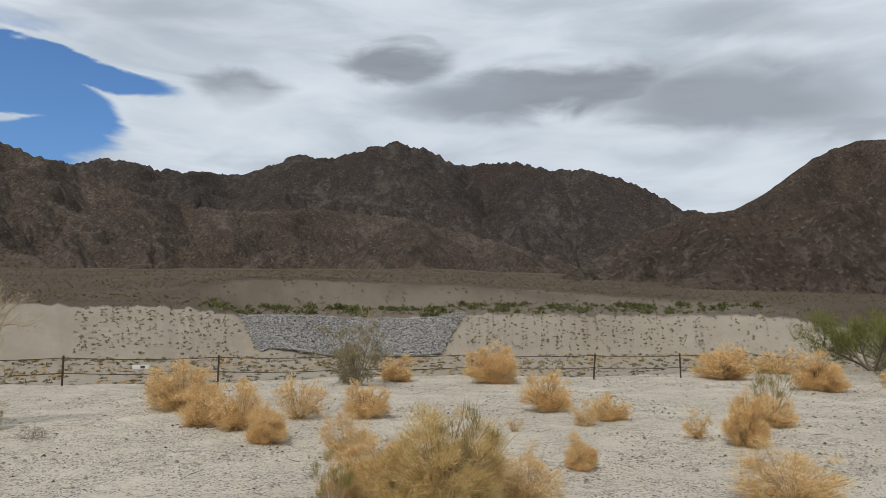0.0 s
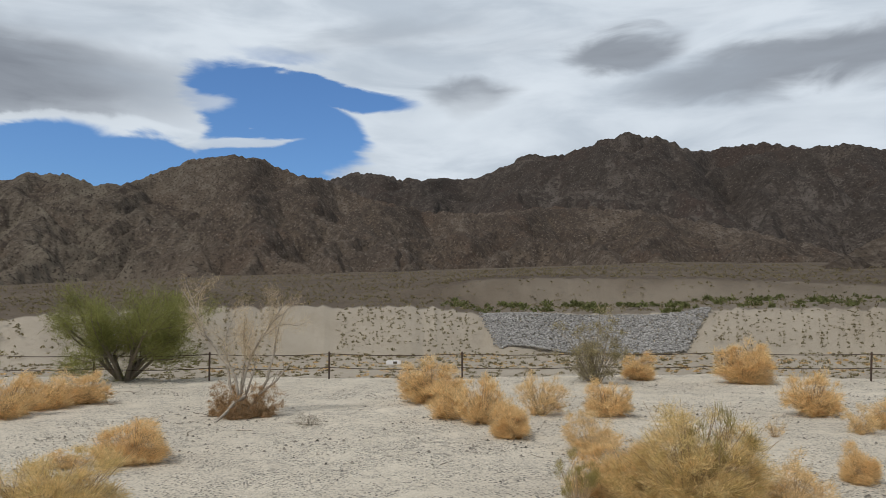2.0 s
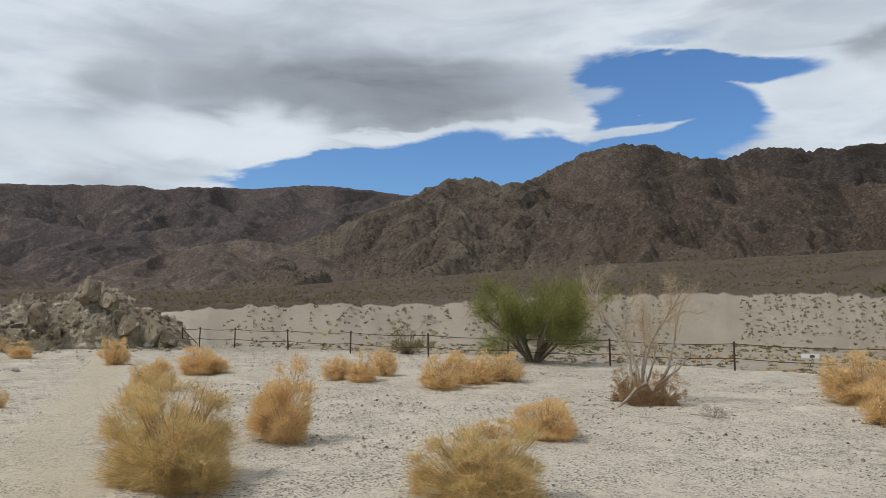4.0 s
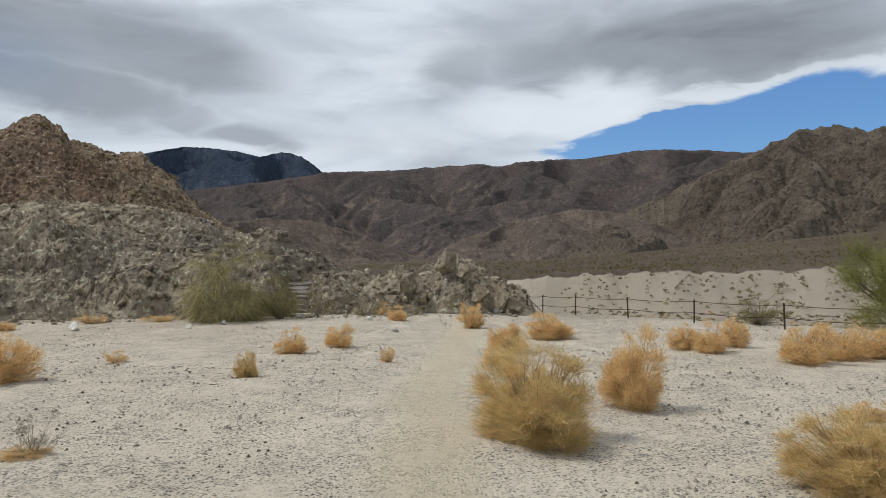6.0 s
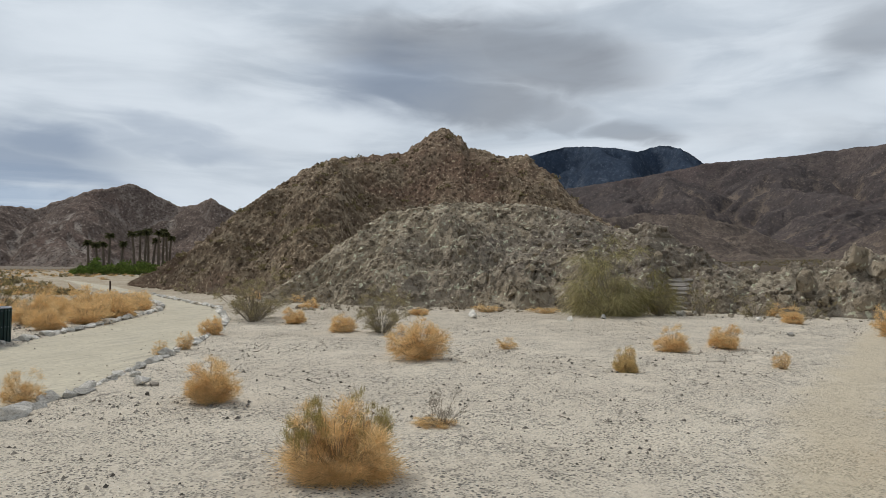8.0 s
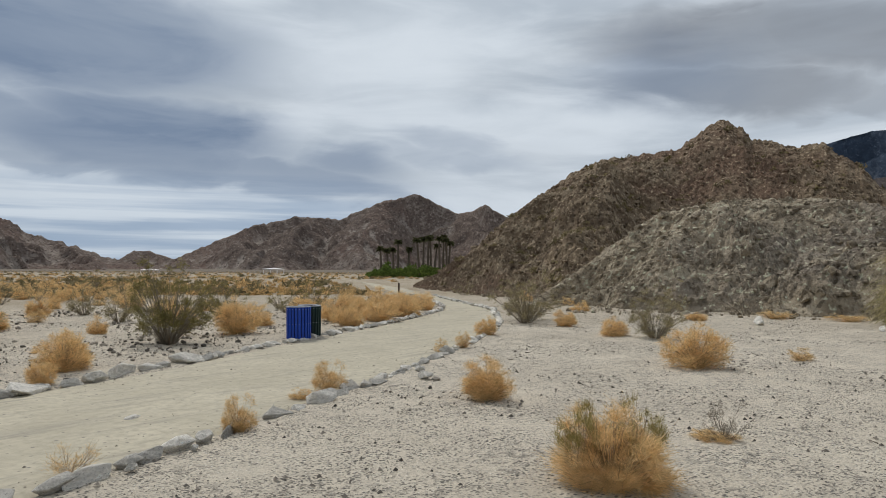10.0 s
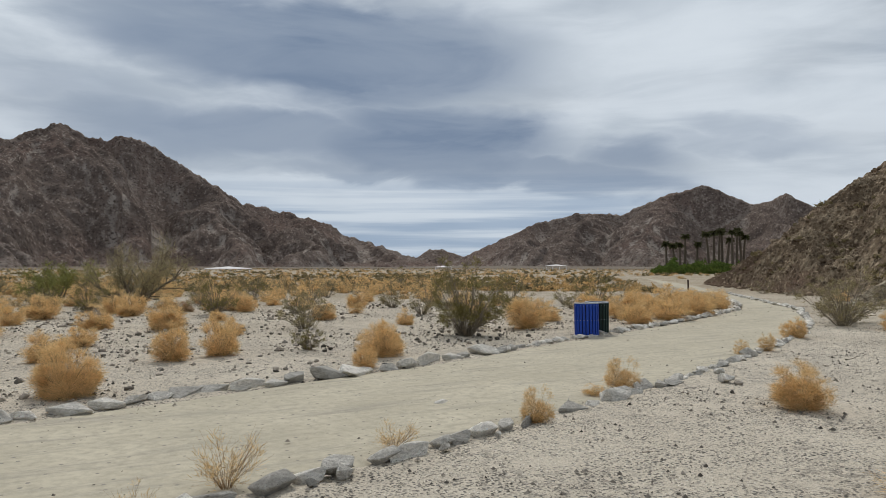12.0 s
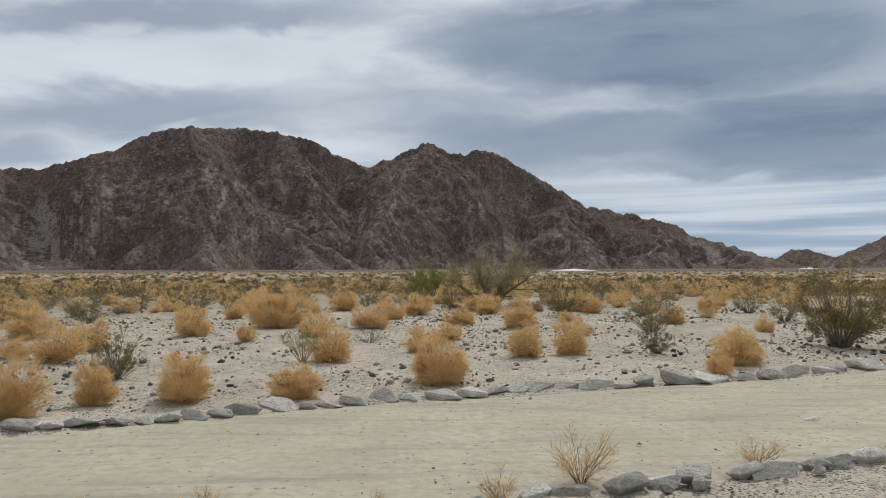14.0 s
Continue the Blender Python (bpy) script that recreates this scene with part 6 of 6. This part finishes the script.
def set_rock(x, y, w, tall, turn):
    ob = tagged(new("edge_rock", STONES[int(rng_r.integers(len(STONES)))]), "rough grey granite rock lining the dirt path", "rock", "rocks lining the path")
    out = 0.36 * w / math.hypot(x, y)
    ob.matrix_basis = pose(x * (1 + out), y * (1 + out), w * 0.1 * tall, float(rng_r.normal(0, 6)), float(rng_r.normal(0, 6)), turn + float(rng_r.normal(0, 10))) @ Matrix.Diagonal((w * 1.55, w * 1.2, w * 0.85 * min(tall, 0.95), 1))


for rows, turn in ((NEAR_ROCKS, 18), (FAR_ROCKS, -22), (FAR_ROCKS_ON, 15)):
    for x, y, w, tall in rows:
        set_rock(x, y, w, tall, turn)
rock_row(PATH_NEAR, -0.03, 44, "rough grey granite rock lining the dirt path", 1.0, [(x, y, 0.33) for x, y, w, tall in NEAR_ROCKS])
rock_row(PATH_FAR, 0.14, 48, "rough grey granite rock lining the dirt path", 1.0, [(x, y, 0.33) for x, y, w, tall in FAR_ROCKS + FAR_ROCKS_ON])
for x, y, s in [(-2.2, -5.55, 0.2), (-3.3, -5.85, 0.14), (-1.9, -5.45, 0.12), (-4.0, -6.0, 0.12), (-8.6, -7.0, 0.3), (-9.2, -7.6, 0.22), (-23.7, -5.9, 0.5), (-24.6, -1.6, 0.35), (-23.5, -2.6, 0.3), (-26.2, 3.4, 0.3), (-24.4, 6.6, 0.25), (-28.0, 1.0, 0.45), (-28.3, 1.5, 0.3), (-20.5, 3.4, 0.22), (-29.3, 9.4, 0.5), (-28.6, 8.2, 0.35)]:
    ob = tagged(new("loose_rock", STONES[int(rng_r.integers(len(STONES)))]), "loose grey rock lying on the sand", "rock", "loose rocks")
    ob.matrix_basis = pose(x, y, s * 0.22, 0, 0, float(rng_r.uniform(0, 360))) @ Matrix.Diagonal((s, s, s, 1))

ICO = bmesh.new()
bmesh.ops.create_icosphere(ICO, subdivisions=1, radius=0.5)
ICO_V, ICO_F = np.array([v.co for v in ICO.verts]), np.array([[v.index for v in f.verts] for f in ICO.faces])
ICO.free()


def stones(name, label, places, sizes, mat, seed, flat=0.6, category="stones", form=None):
    """Many loose angular stones in one mesh."""
    rng = np.random.default_rng(seed)
    n = len(places)
    base_v, base_f = form or (ICO_V, ICO_F)
    v = base_v[None] * rng.uniform(0.65, 1.25, (n, len(base_v), 1)) * np.asarray(sizes)[:, None, None]
    ang = rng.uniform(0, 2 * np.pi, n)
    c, s = np.cos(ang)[:, None], np.sin(ang)[:, None]
    v = np.stack([(v[..., 0] * c - v[..., 1] * s), (v[..., 0] * s + v[..., 1] * c) * rng.uniform(0.6, 1, (n, 1)), v[..., 2] * flat], -1) + np.asarray(places)[:, None]
    f = base_f[None] + np.arange(n)[:, None, None] * len(base_v)
    return tagged(new(name, tri_mesh(name, v.reshape(-1, 3), f.reshape(-1, 3), mat)), label, category, kind="stuff")


CHIP_V = np.array([(0.5, 0, -0.2), (0, 0.5, -0.2), (-0.5, 0, -0.2), (0, -0.5, -0.2), (0.08, -0.05, 0.45)], float)
CHIP_F = np.array([(0, 1, 4), (1, 2, 4), (2, 3, 4), (3, 0, 4)])
rng_k = np.random.default_rng(23)
COUNT = 260000
a = np.r_[rng_k.uniform(-45, 225, COUNT - 40000), rng_k.uniform(225, 315, 40000)]
r = 0.2 + 32 * np.r_[rng_k.uniform(0, 1, COUNT - 40000) ** 0.85, rng_k.uniform(0, 0.7, 40000) ** 0.7]
x, y = -np.sin(np.radians(a)) * r, np.cos(np.radians(a)) * r
patchy = fbm(x * 0.45, y * 0.45, 3, 91) + 0.6 * fbm(x * 2, y * 2, 2, 93)
keep = (path_depth(x, y) < 0.1 + 1.2 * rng_k.uniform(0, 1, COUNT) ** 8) & (trail_near(x, y) > 0.45) & (patchy + rng_k.uniform(-0.7, 0.7, COUNT) > -0.1) & (ground_z(a, r) > -0.1)
size = 0.012 + 0.06 * rng_k.uniform(0, 1, COUNT) ** 9 + 0.0007 * r
stones("gravel", "loose grey and brown gravel strewn over the sand", np.stack([x, y, size * 0.1 + 0.012 * fbm(x * 1.7, y * 1.7, 3, 9)], -1)[keep], size[keep], M_PEBBLE, 6, 0.6, "gravel", (CHIP_V, CHIP_F))
a, r, p = polar_spots(rng_k, 9000, 128, 220, 9.5, 30, 0.8)
keep = (path_depth(p[:, 0], p[:, 1]) < -0.35) & (np.hypot(p[:, 0], p[:, 1]) > 9) & (fbm(p[:, 0] * 0.3, p[:, 1] * 0.3, 3, 95) + rng_k.uniform(-0.5, 0.5, len(p)) > -0.05)
keep &= ~((a < 133) & (r > 24))
p[:, 2] += 0.06
stones("plain_stones", "small grey brown stones strewn between the dry bushes", p[keep], 0.035 + 0.13 * rng_k.uniform(0, 1, keep.sum()) ** 4, M_PEBBLE, 8, 0.7, "stones")
a, r, p = polar_spots(rng_k, 11000, -2.2, 16.0, lambda q: bank_foot(q) + 1.0, lambda q: bank_foot(q) + 17.2)
k = (r - bank_foot(a)) / 17.0
keep = (a > 0.14 - 2.0 * k + rng_k.normal(0, 0.12, len(a))) & (a < 14.3 + 1.5 * k + rng_k.normal(0, 0.12, len(a)))
stones("riprap", "grey riprap stones on the embankment face", p[keep], rng_k.uniform(0.25, 0.62, keep.sum()), M_RIPRAP, 7, 0.7, "riprap")


def surface_of(ob):
    from mathutils.bvhtree import BVHTree
    me = ob.data
    return BVHTree.FromPolygons([v.co for v in me.vertices], [p.vertices for p in me.polygons])


rng_h = np.random.default_rng(29)
for key, count, a0, a1, r0, r1, mat in (("rocky_hill", 5200, 88, 129, 36, 76, M_HILL), ("rock_outcrop", 1500, 82, 119, 30, 43, M_OUTCROP), ("rock_mound", 260, 70, 83, 30, 34, M_OUTCROP)):
    tree_of = surface_of(bpy.data.objects[key])
    spots, bush_spots = [], []
    for i in range(count * 2):
        a, r = radians(rng_h.uniform(a0, a1)), rng_h.uniform(r0, r1)
        hit = tree_of.ray_cast(Vector((-math.sin(a) * r, math.cos(a) * r, 60)), Vector((0, 0, -1)))
        if hit[0] is None or hit[0].z < 0.2:
            continue
        (spots if i % 7 else bush_spots).append(hit[0] + Vector((0, 0, 0.02)))
    for p in spots[-min(count // 16, 150):]:
        b = part("boulder", STONES[int(rng_h.integers(len(STONES)))], bpy.data.objects[key])
        k = float(0.25 + 0.6 * rng_h.uniform(0, 1) ** 2)
        b.matrix_basis = pose(p.x, p.y, p.z, float(rng_h.uniform(-25, 25)), float(rng_h.uniform(-25, 25)), float(rng_h.uniform(0, 360))) @ Matrix.Diagonal((k * 1.2, k, k * 1.1, 1))
        b.material_slots[0].link = "OBJECT"
        b.material_slots[0].material = mat
    s = np.array(spots)[:count]
    stones(key + "_boulders", "broken rocks lying on the slope", s, 0.12 + 0.42 * rng_h.uniform(0, 1, len(s)) ** 3, mat, 11, 0.7, "boulders")
    if key == "rocky_hill":
        b = np.array(bush_spots)[:330]
        clumps("hill_scrub", "dry scrub growing between the rocks", "scrub", b, rng_h.uniform(0.5, 1.2, len(b)), M_SCRUB, 13, 22)

for a, r, z, k, tall in ((79.5, 30.3, 1.35, 1.5, 1.2), (78.4, 30.2, 0.7, 1.3, 0.9), (76.3, 31.3, 2.1, 1.6, 1.3), (75.0, 31.0, 1.8, 1.5, 1.0), (77.3, 30.8, 1.2, 1.4, 1.0), (72.0, 30.0, 0.7, 1.7, 1.2), (70.8, 30.1, 0.35, 1.3, 1.0), (73.6, 30.0, 0.8, 1.5, 1.0), (75.6, 29.9, 0.6, 1.6, 0.9), (80.8, 30.0, 0.5, 1.3, 0.8)):
    b = part("boulder", STONES[int(rng_h.integers(len(STONES)))], bpy.data.objects["rock_mound"])
    b.matrix_basis = pose(-math.sin(radians(a)) * r, math.cos(radians(a)) * r, z, float(rng_h.uniform(-30, 30)), float(rng_h.uniform(-30, 30)), float(rng_h.uniform(0, 360))) @ Matrix.Diagonal((k * 0.72, k * 0.72, k * tall * 0.9, 1))
    b.material_slots[0].link = "OBJECT"
    b.material_slots[0].material = M_OUTCROP

a, r, p = polar_spots(rng_h, 420, 70, 122, 27.6, 31.0)
p[:, 2] = 0.03
q = rng_h.uniform(112, 130, 900)
base = curve(q, [(84, 36), (108, 35), (118, 38), (124, 45), (128, 57), (130, 62)])
d = base + 0.8 - 5.0 * rng_h.uniform(0, 1, len(q)) ** 2.2
hill_p = np.stack([-np.sin(np.radians(q)) * d, np.cos(np.radians(q)) * d, 0 * q + 0.02], -1)
hill_p = hill_p[path_depth(hill_p[:, 0], hill_p[:, 1]) < -0.4]
stones("hill_rubble", "broken brown rubble spilling from the hill's foot", hill_p, 0.06 + 0.4 * rng_h.uniform(0, 1, len(hill_p)) ** 4, M_HILL, 33, 0.7, "rubble")
stones("foot_rubble", "broken rock rubble along the hill's foot", p, 0.05 + 0.3 * rng_h.uniform(0, 1, len(p)) ** 4, M_OUTCROP, 31, 0.7, "rubble")


slab = tagged(new("flat_stone", STONES[3]), "flat pale stone bedded in the dirt path", "rock", "loose rocks")
slab.matrix_basis = pose(-4.41, -7.9, -0.02, 2, -1, 30) @ Matrix.Diagonal((0.36, 0.3, 0.1, 1))


def fallen_twigs():
    """Dry broken twigs lying about on the sand."""
    rng = np.random.default_rng(88)
    lines, radii = [], []
    while len(lines) < 70:
        a, r = rng.uniform(-35, 215), rng.uniform(4, 20)
        x, y = (-7.2 + rng.normal(0, 1.2), 10.6 + rng.normal(0, 0.9)) if len(lines) < 18 else (-math.sin(radians(a)) * r, math.cos(radians(a)) * r)
        if path_depth(np.array(x), np.array(y)) > -0.3:
            continue
        th = rng.uniform(0, 6.28)
        p, _ = limb(rng, (x, y, 0.02), (math.cos(th), math.sin(th), 0.06), rng.uniform(0.1, 0.38), 0.5, 6)
        p[:, 2] = 0.012 + np.abs(p[:, 2] - 0.02) * 0.5
        lines.append(p)
        radii.append(np.linspace(0.007, 0.002, 6) * rng.uniform(0.6, 1.3))
    tagged(new("fallen_twigs", tri_mesh("fallen_twigs", *tubes(lines, radii, 4), M_BARK)), "broken dry twigs lying on the gravel", "twigs", kind="stuff")


fallen_twigs()


# ---- fence ----
POSTS = [(17.9, 31.6), (14.2, 28.6), (10.9, 25.8), (7.7, 23.3), (4.71, 22.5), (0.9, 22.4), (-2.6, 20.9), (-6.04, 19.28), (-9.66, 18.24), (-12.72, 16.95), (-15.6, 15.7), (-18.3, 14.75), (-21.5, 13.8), (-24.2, 12.8), (-26.9, 11.9), (-28.2, 11.0), (-28.7, 10.5)]
TALL = 0.8


def build_fence():
    root = tagged(new("fence"), "low rusted steel post fence with two cables", "fence")
    bm = bmesh.new()
    bmesh.ops.create_cone(bm, cap_ends=True, segments=8, radius1=0.026, radius2=0.026, depth=TALL + 0.25)
    bmesh.ops.translate(bm, verts=bm.verts, vec=(0, 0, TALL / 2 - 0.125))
    bmesh.ops.bevel(bm, geom=[e for e in bm.edges if all(v.co.z > TALL * 0.9 for v in e.verts)], offset=0.006, segments=1, affect="EDGES")
    post = bpy.data.meshes.new("fence_post")
    bm.to_mesh(post)
    bm.free()
    post.materials.append(M_POST)
    clip = tri_mesh("cable_clip", *tubes([[(0, 0, -0.02), (0, 0, 0), (0, 0, 0.02)]], [[0.04, 0.042, 0.04]], 6), M_POST)
    rng = np.random.default_rng(3)
    for x, y in POSTS:
        ob = part("post", post, root)
        ob.matrix_basis = pose(x, y, ground_at(x, y), float(rng.normal(0, 1.3)), float(rng.normal(0, 1.3)), 0)
        for h in (0.92, 0.44):
            c = part("clip", clip, ob)
            c.matrix_basis = pose(0, 0, TALL * h)
    for h in (0.92, 0.44):
        pts = []
        for (x0, y0), (x1, y1) in zip(POSTS[:-1], POSTS[1:]):
            for t in np.linspace(0, 1, 7)[:-1]:
                x, y = x0 + (x1 - x0) * t, y0 + (y1 - y0) * t
                base = ground_at(x0, y0) + (ground_at(x1, y1) - ground_at(x0, y0)) * t
                pts.append((x, y, base + TALL * h - 0.05 * 4 * t * (1 - t)))
        pts.append((*POSTS[-1], ground_at(*POSTS[-1]) + TALL * h))
        part("cable", tri_mesh("fence_cable", *tubes([pts], [np.full(len(pts), 0.011)], 5), M_POST), root)
    (x0, y0), (x1, y1) = POSTS[-3], POSTS[-1]
    part("brace", tri_mesh("fence_brace", *tubes([[(POSTS[-1][0], POSTS[-1][1], 0.7), (POSTS[-2][0], POSTS[-2][1], 0.05)]], [[0.015, 0.015]], 5), M_POST), root)


build_fence()


def box(name, x, y, z, mat, bevel=0.0):
    bm = bmesh.new()
    bmesh.ops.create_cube(bm, size=1.0)
    for v in bm.verts:
        v.co = Vector((v.co.x * x, v.co.y * y, v.co.z * z))
    if bevel:
        bmesh.ops.bevel(bm, geom=bm.edges[:], offset=bevel, segments=2, affect="EDGES")
    me = bpy.data.meshes.new(name)
    bm.to_mesh(me)
    bm.free()
    me.materials.append(mat)
    return me


# a small faded sign hung on the fence cable
sx, sy = POSTS[-5][0] * 0.62 + POSTS[-4][0] * 0.38, POSTS[-5][1] * 0.62 + POSTS[-4][1] * 0.38
sign = tagged(new("fence_sign", box("fence_sign", 0.26, 0.012, 0.14, M_SIGN, 0.004)), "small faded yellowish sign hung on the fence", "sign")
sign.matrix_basis = pose(sx - 0.03, sy - 0.03, ground_at(sx, sy) + 0.64, 0, 0, 26)
for dz, w in ((0.03, 0.16), (-0.005, 0.19), (-0.04, 0.12)):
    bar = part("print", box("sign_print", w, 0.006, 0.014, M_BAR), sign)
    bar.matrix_basis = pose(0, -0.008, dz)


# a low white barrier lying out in the wash
ba, br = 22.75, 92.0
barrier = tagged(new("barrier", box("barrier", 1.9, 0.5, 0.55, M_WHITE, 0.06)), "low white barrier with a dark patch in the wash", "barrier")
barrier.matrix_basis = pose(-math.sin(radians(ba)) * br, math.cos(radians(ba)) * br, float(ground_z(ba, br)) + 0.22, 0, 0, ba)
mark = part("panel", box("barrier_panel", 0.5, 0.02, 0.3, M_BAR), barrier, "dark patch")
mark.matrix_basis = pose(0.2, -0.255, 0.02)


# a lone dark post where the path bends behind the hill
lone = tagged(new("marker_post", box("marker_post", 0.09, 0.09, 0.8, M_POST, 0.015)), "short dark wooden marker post beside the path", "post")
lone.matrix_basis = pose(-34.4, -30.1, ground_at(-34.4, -30.1) + 0.32, 1, 2, 30)


# ---- trash barrels ----
def barrel(name, label, x, y, paint, lean, slats=22, high=0.76, wide=0.275):
    root = tagged(new(name), label, "trash barrel", "trash barrels beside the path")
    root.matrix_basis = pose(x, y, ground_at(x, y), lean, -lean * 0.6, 20)
    ring = np.arange(40) / 40 * 2 * np.pi

    def lathe(nm, profile, mat):
        v = np.array([[(rr * math.cos(t), rr * math.sin(t), zz) for t in ring] for rr, zz in profile]).reshape(-1, 3)
        f = [(i * 40 + s, i * 40 + (s + 1) % 40, (i + 1) * 40 + (s + 1) % 40, (i + 1) * 40 + s) for i in range(len(profile) - 1) for s in range(40)]
        return mesh_from(nm, v, f, mat, True)

    part("inner_drum", lathe("inner_drum", [(wide - 0.03, 0.0), (wide - 0.022, 0.03), (wide - 0.022, high - 0.03), (wide - 0.04, high - 0.03), (wide - 0.04, 0.06), (0.001, 0.06)], M_INSIDE), root, "dark hollow inner drum")
    part("rim", lathe("rim", [(wide - 0.045, high - 0.012), (wide - 0.045, high + 0.006), (wide + 0.004, high + 0.006), (wide + 0.01, high - 0.006), (wide + 0.004, high - 0.02)], M_RIM), root, "worn pale metal rim")
    wide_slat = 2 * math.pi * wide / slats * 0.8
    slat = box("barrel_slat", wide_slat, 0.022, high - 0.02, paint, 0.006)
    bolt = tri_mesh("barrel_bolt", *tubes([[(0, -0.014, 0), (0, -0.019, 0)]], [[0.008, 0.006]], 6), M_RIM)
    for i in range(slats):
        t = 2 * math.pi * i / slats
        ob = part("slat", slat, root)
        ob.matrix_basis = pose(wide * math.cos(t), wide * math.sin(t), high / 2, 0, 0, math.degrees(t) + 90)
        for z in (0.32, -0.02):
            b = part("bolt", bolt, ob)
            b.matrix_basis = pose(0, 0, z)
    return root


barrel("trash_barrel", "bright blue slatted trash barrel beside the path", -11.42, -13.14, M_BLUEPAINT, 1.5)
barrel("trash_barrel", "dark green slatted trash barrel beside a blue one", -11.98, -13.42, M_GREENPAINT, -0.8)


# ---- stone steps ----
steps = tagged(new("stone_steps"), "rough stone steps climbing beside a drooping bush", "steps")
steps.matrix_basis = pose(-29.2, 0.75, 0, 0, 0, 88)
rng_t = np.random.default_rng(8)
for i in range(8):
    st = part("step", stone_mesh("step_stone", 200 + i, M_STEP, 18, 0.6), steps)
    st.matrix_basis = pose(0.08 * math.sin(i * 1.7) + 0.05 * i, 0.30 * i, 0.175 * i + 0.03, 0, 0, float(rng_t.normal(0, 6))) @ Matrix.Diagonal((1.15, 0.62, 0.42, 1))


# ---- oasis, far roofs ----
def palm(x, y, h, seed):
    rng = np.random.default_rng(seed)
    z = ground_at(x, y)
    bend = rng.normal(0, 0.35, 2)
    s = np.linspace(0, 1, 7)
    line = np.stack([bend[0] * s**2, bend[1] * s**2, h * s - 0.2], -1)
    root = tagged(new("palm_tree", tri_mesh("palm_trunk", *tubes([line], [np.linspace(0.32, 0.22, 7)], 7), M_TRUNK, True)), "tall fan palm with a dark shaggy trunk", "palm", "palms of the oasis")
    root.matrix_basis = pose(x, y, z)
    top = line[-1]
    n = 70
    th, up = rng.uniform(0, 2 * np.pi, n), rng.uniform(-0.9, 1.0, n)
    d = unit(np.stack([np.cos(th), np.sin(th), up], -1))
    p2 = top + d * rng.uniform(0.8, 1.5, n)[:, None] + np.array([0, 0, -0.25])
    p1 = top + d * 0.7
    v, t = ribbons(np.repeat(top[None], n, 0), p1, p2, np.full(n, 0.42), rng)
    part("fronds", tri_mesh("palm_fronds", v, t, M_FROND), root, "dark green ball of fan fronds")


rng_o = np.random.default_rng(66)
for i, (a, el, r) in enumerate([(132.6, 1.75, 172), (132.0, 1.6, 176), (131.6, 1.65, 170), (131.25, 2.3, 174), (130.4, 1.7, 178), (129.55, 2.45, 170), (129.2, 2.55, 176), (128.85, 2.6, 172), (128.6, 2.7, 178), (128.3, 2.0, 172), (127.9, 2.6, 170), (127.6, 2.7, 176), (127.3, 2.5, 173), (127.15, 2.2, 178)]):
    x, y = -math.sin(radians(a)) * r, math.cos(radians(a)) * r
    palm(x, y, EYE + r * math.tan(radians(el)) - ground_at(x, y) - 0.5, 300 + i)
a, r, p = polar_spots(rng_o, 900, 126.8, 133.6, 160, 184)
p[:, 2] += rng_o.uniform(0, 2.3, len(p)) * (1 - 0.6 * smooth(a, 132, 133.6)) * (0.55 + 0.8 * np.clip(fbm(a * 1.6, a * 0, 3, 3) + 0.4, 0, 1))
clumps("oasis_thicket", "dense bright green thicket under the palms", "thicket", p, rng_o.uniform(1.2, 2.2, len(p)), M_HEDGE, 21, 14, 1.0)


def canopy(name, label, az, r, w, d, top):
    """A long low pale roof on posts, far out on the plain."""
    x, y = -math.sin(radians(az)) * r, math.cos(radians(az)) * r
    z = ground_at(x, y)
    root = tagged(new(name), label, "shelter")
    root.matrix_basis = pose(x, y, z, 0, 0, az)
    v = [(-w / 2, -d / 2, top - 0.55), (w / 2, -d / 2, top - 0.55), (w / 2, d / 2, top - 0.55), (-w / 2, d / 2, top - 0.55), (0, 0, top), (-w / 2, -d / 2, top - 0.7), (w / 2, -d / 2, top - 0.7), (w / 2, d / 2, top - 0.7), (-w / 2, d / 2, top - 0.7)]
    part("roof", mesh_from("roof", v, [(0, 1, 4), (1, 2, 4), (2, 3, 4), (3, 0, 4), (0, 5, 6, 1), (1, 6, 7, 2), (2, 7, 8, 3), (3, 8, 5, 0), (5, 8, 7, 6)], M_WHITE), root)
    leg = box("shelter_post", 0.25, 0.25, max(top - 0.9, 0.3), M_WHITE, 0.02)
    for i in range(4):
        ob = part("post", leg, root)
        ob.matrix_basis = pose(-w * 0.45 + w * 0.3 * i, -d * 0.4, (top - 0.9) / 2)


canopy("shelter", "long low white-roofed shelter far out on the plain", 166.85, 190, 11.5, 7, 1.5)
canopy("shelter", "small pale roof far off before the mountain", 141.0, 300, 9, 6, 2.6)
canopy("shelter", "small pale roof far off before the mountain", 150.0, 320, 8, 6, 2.0)
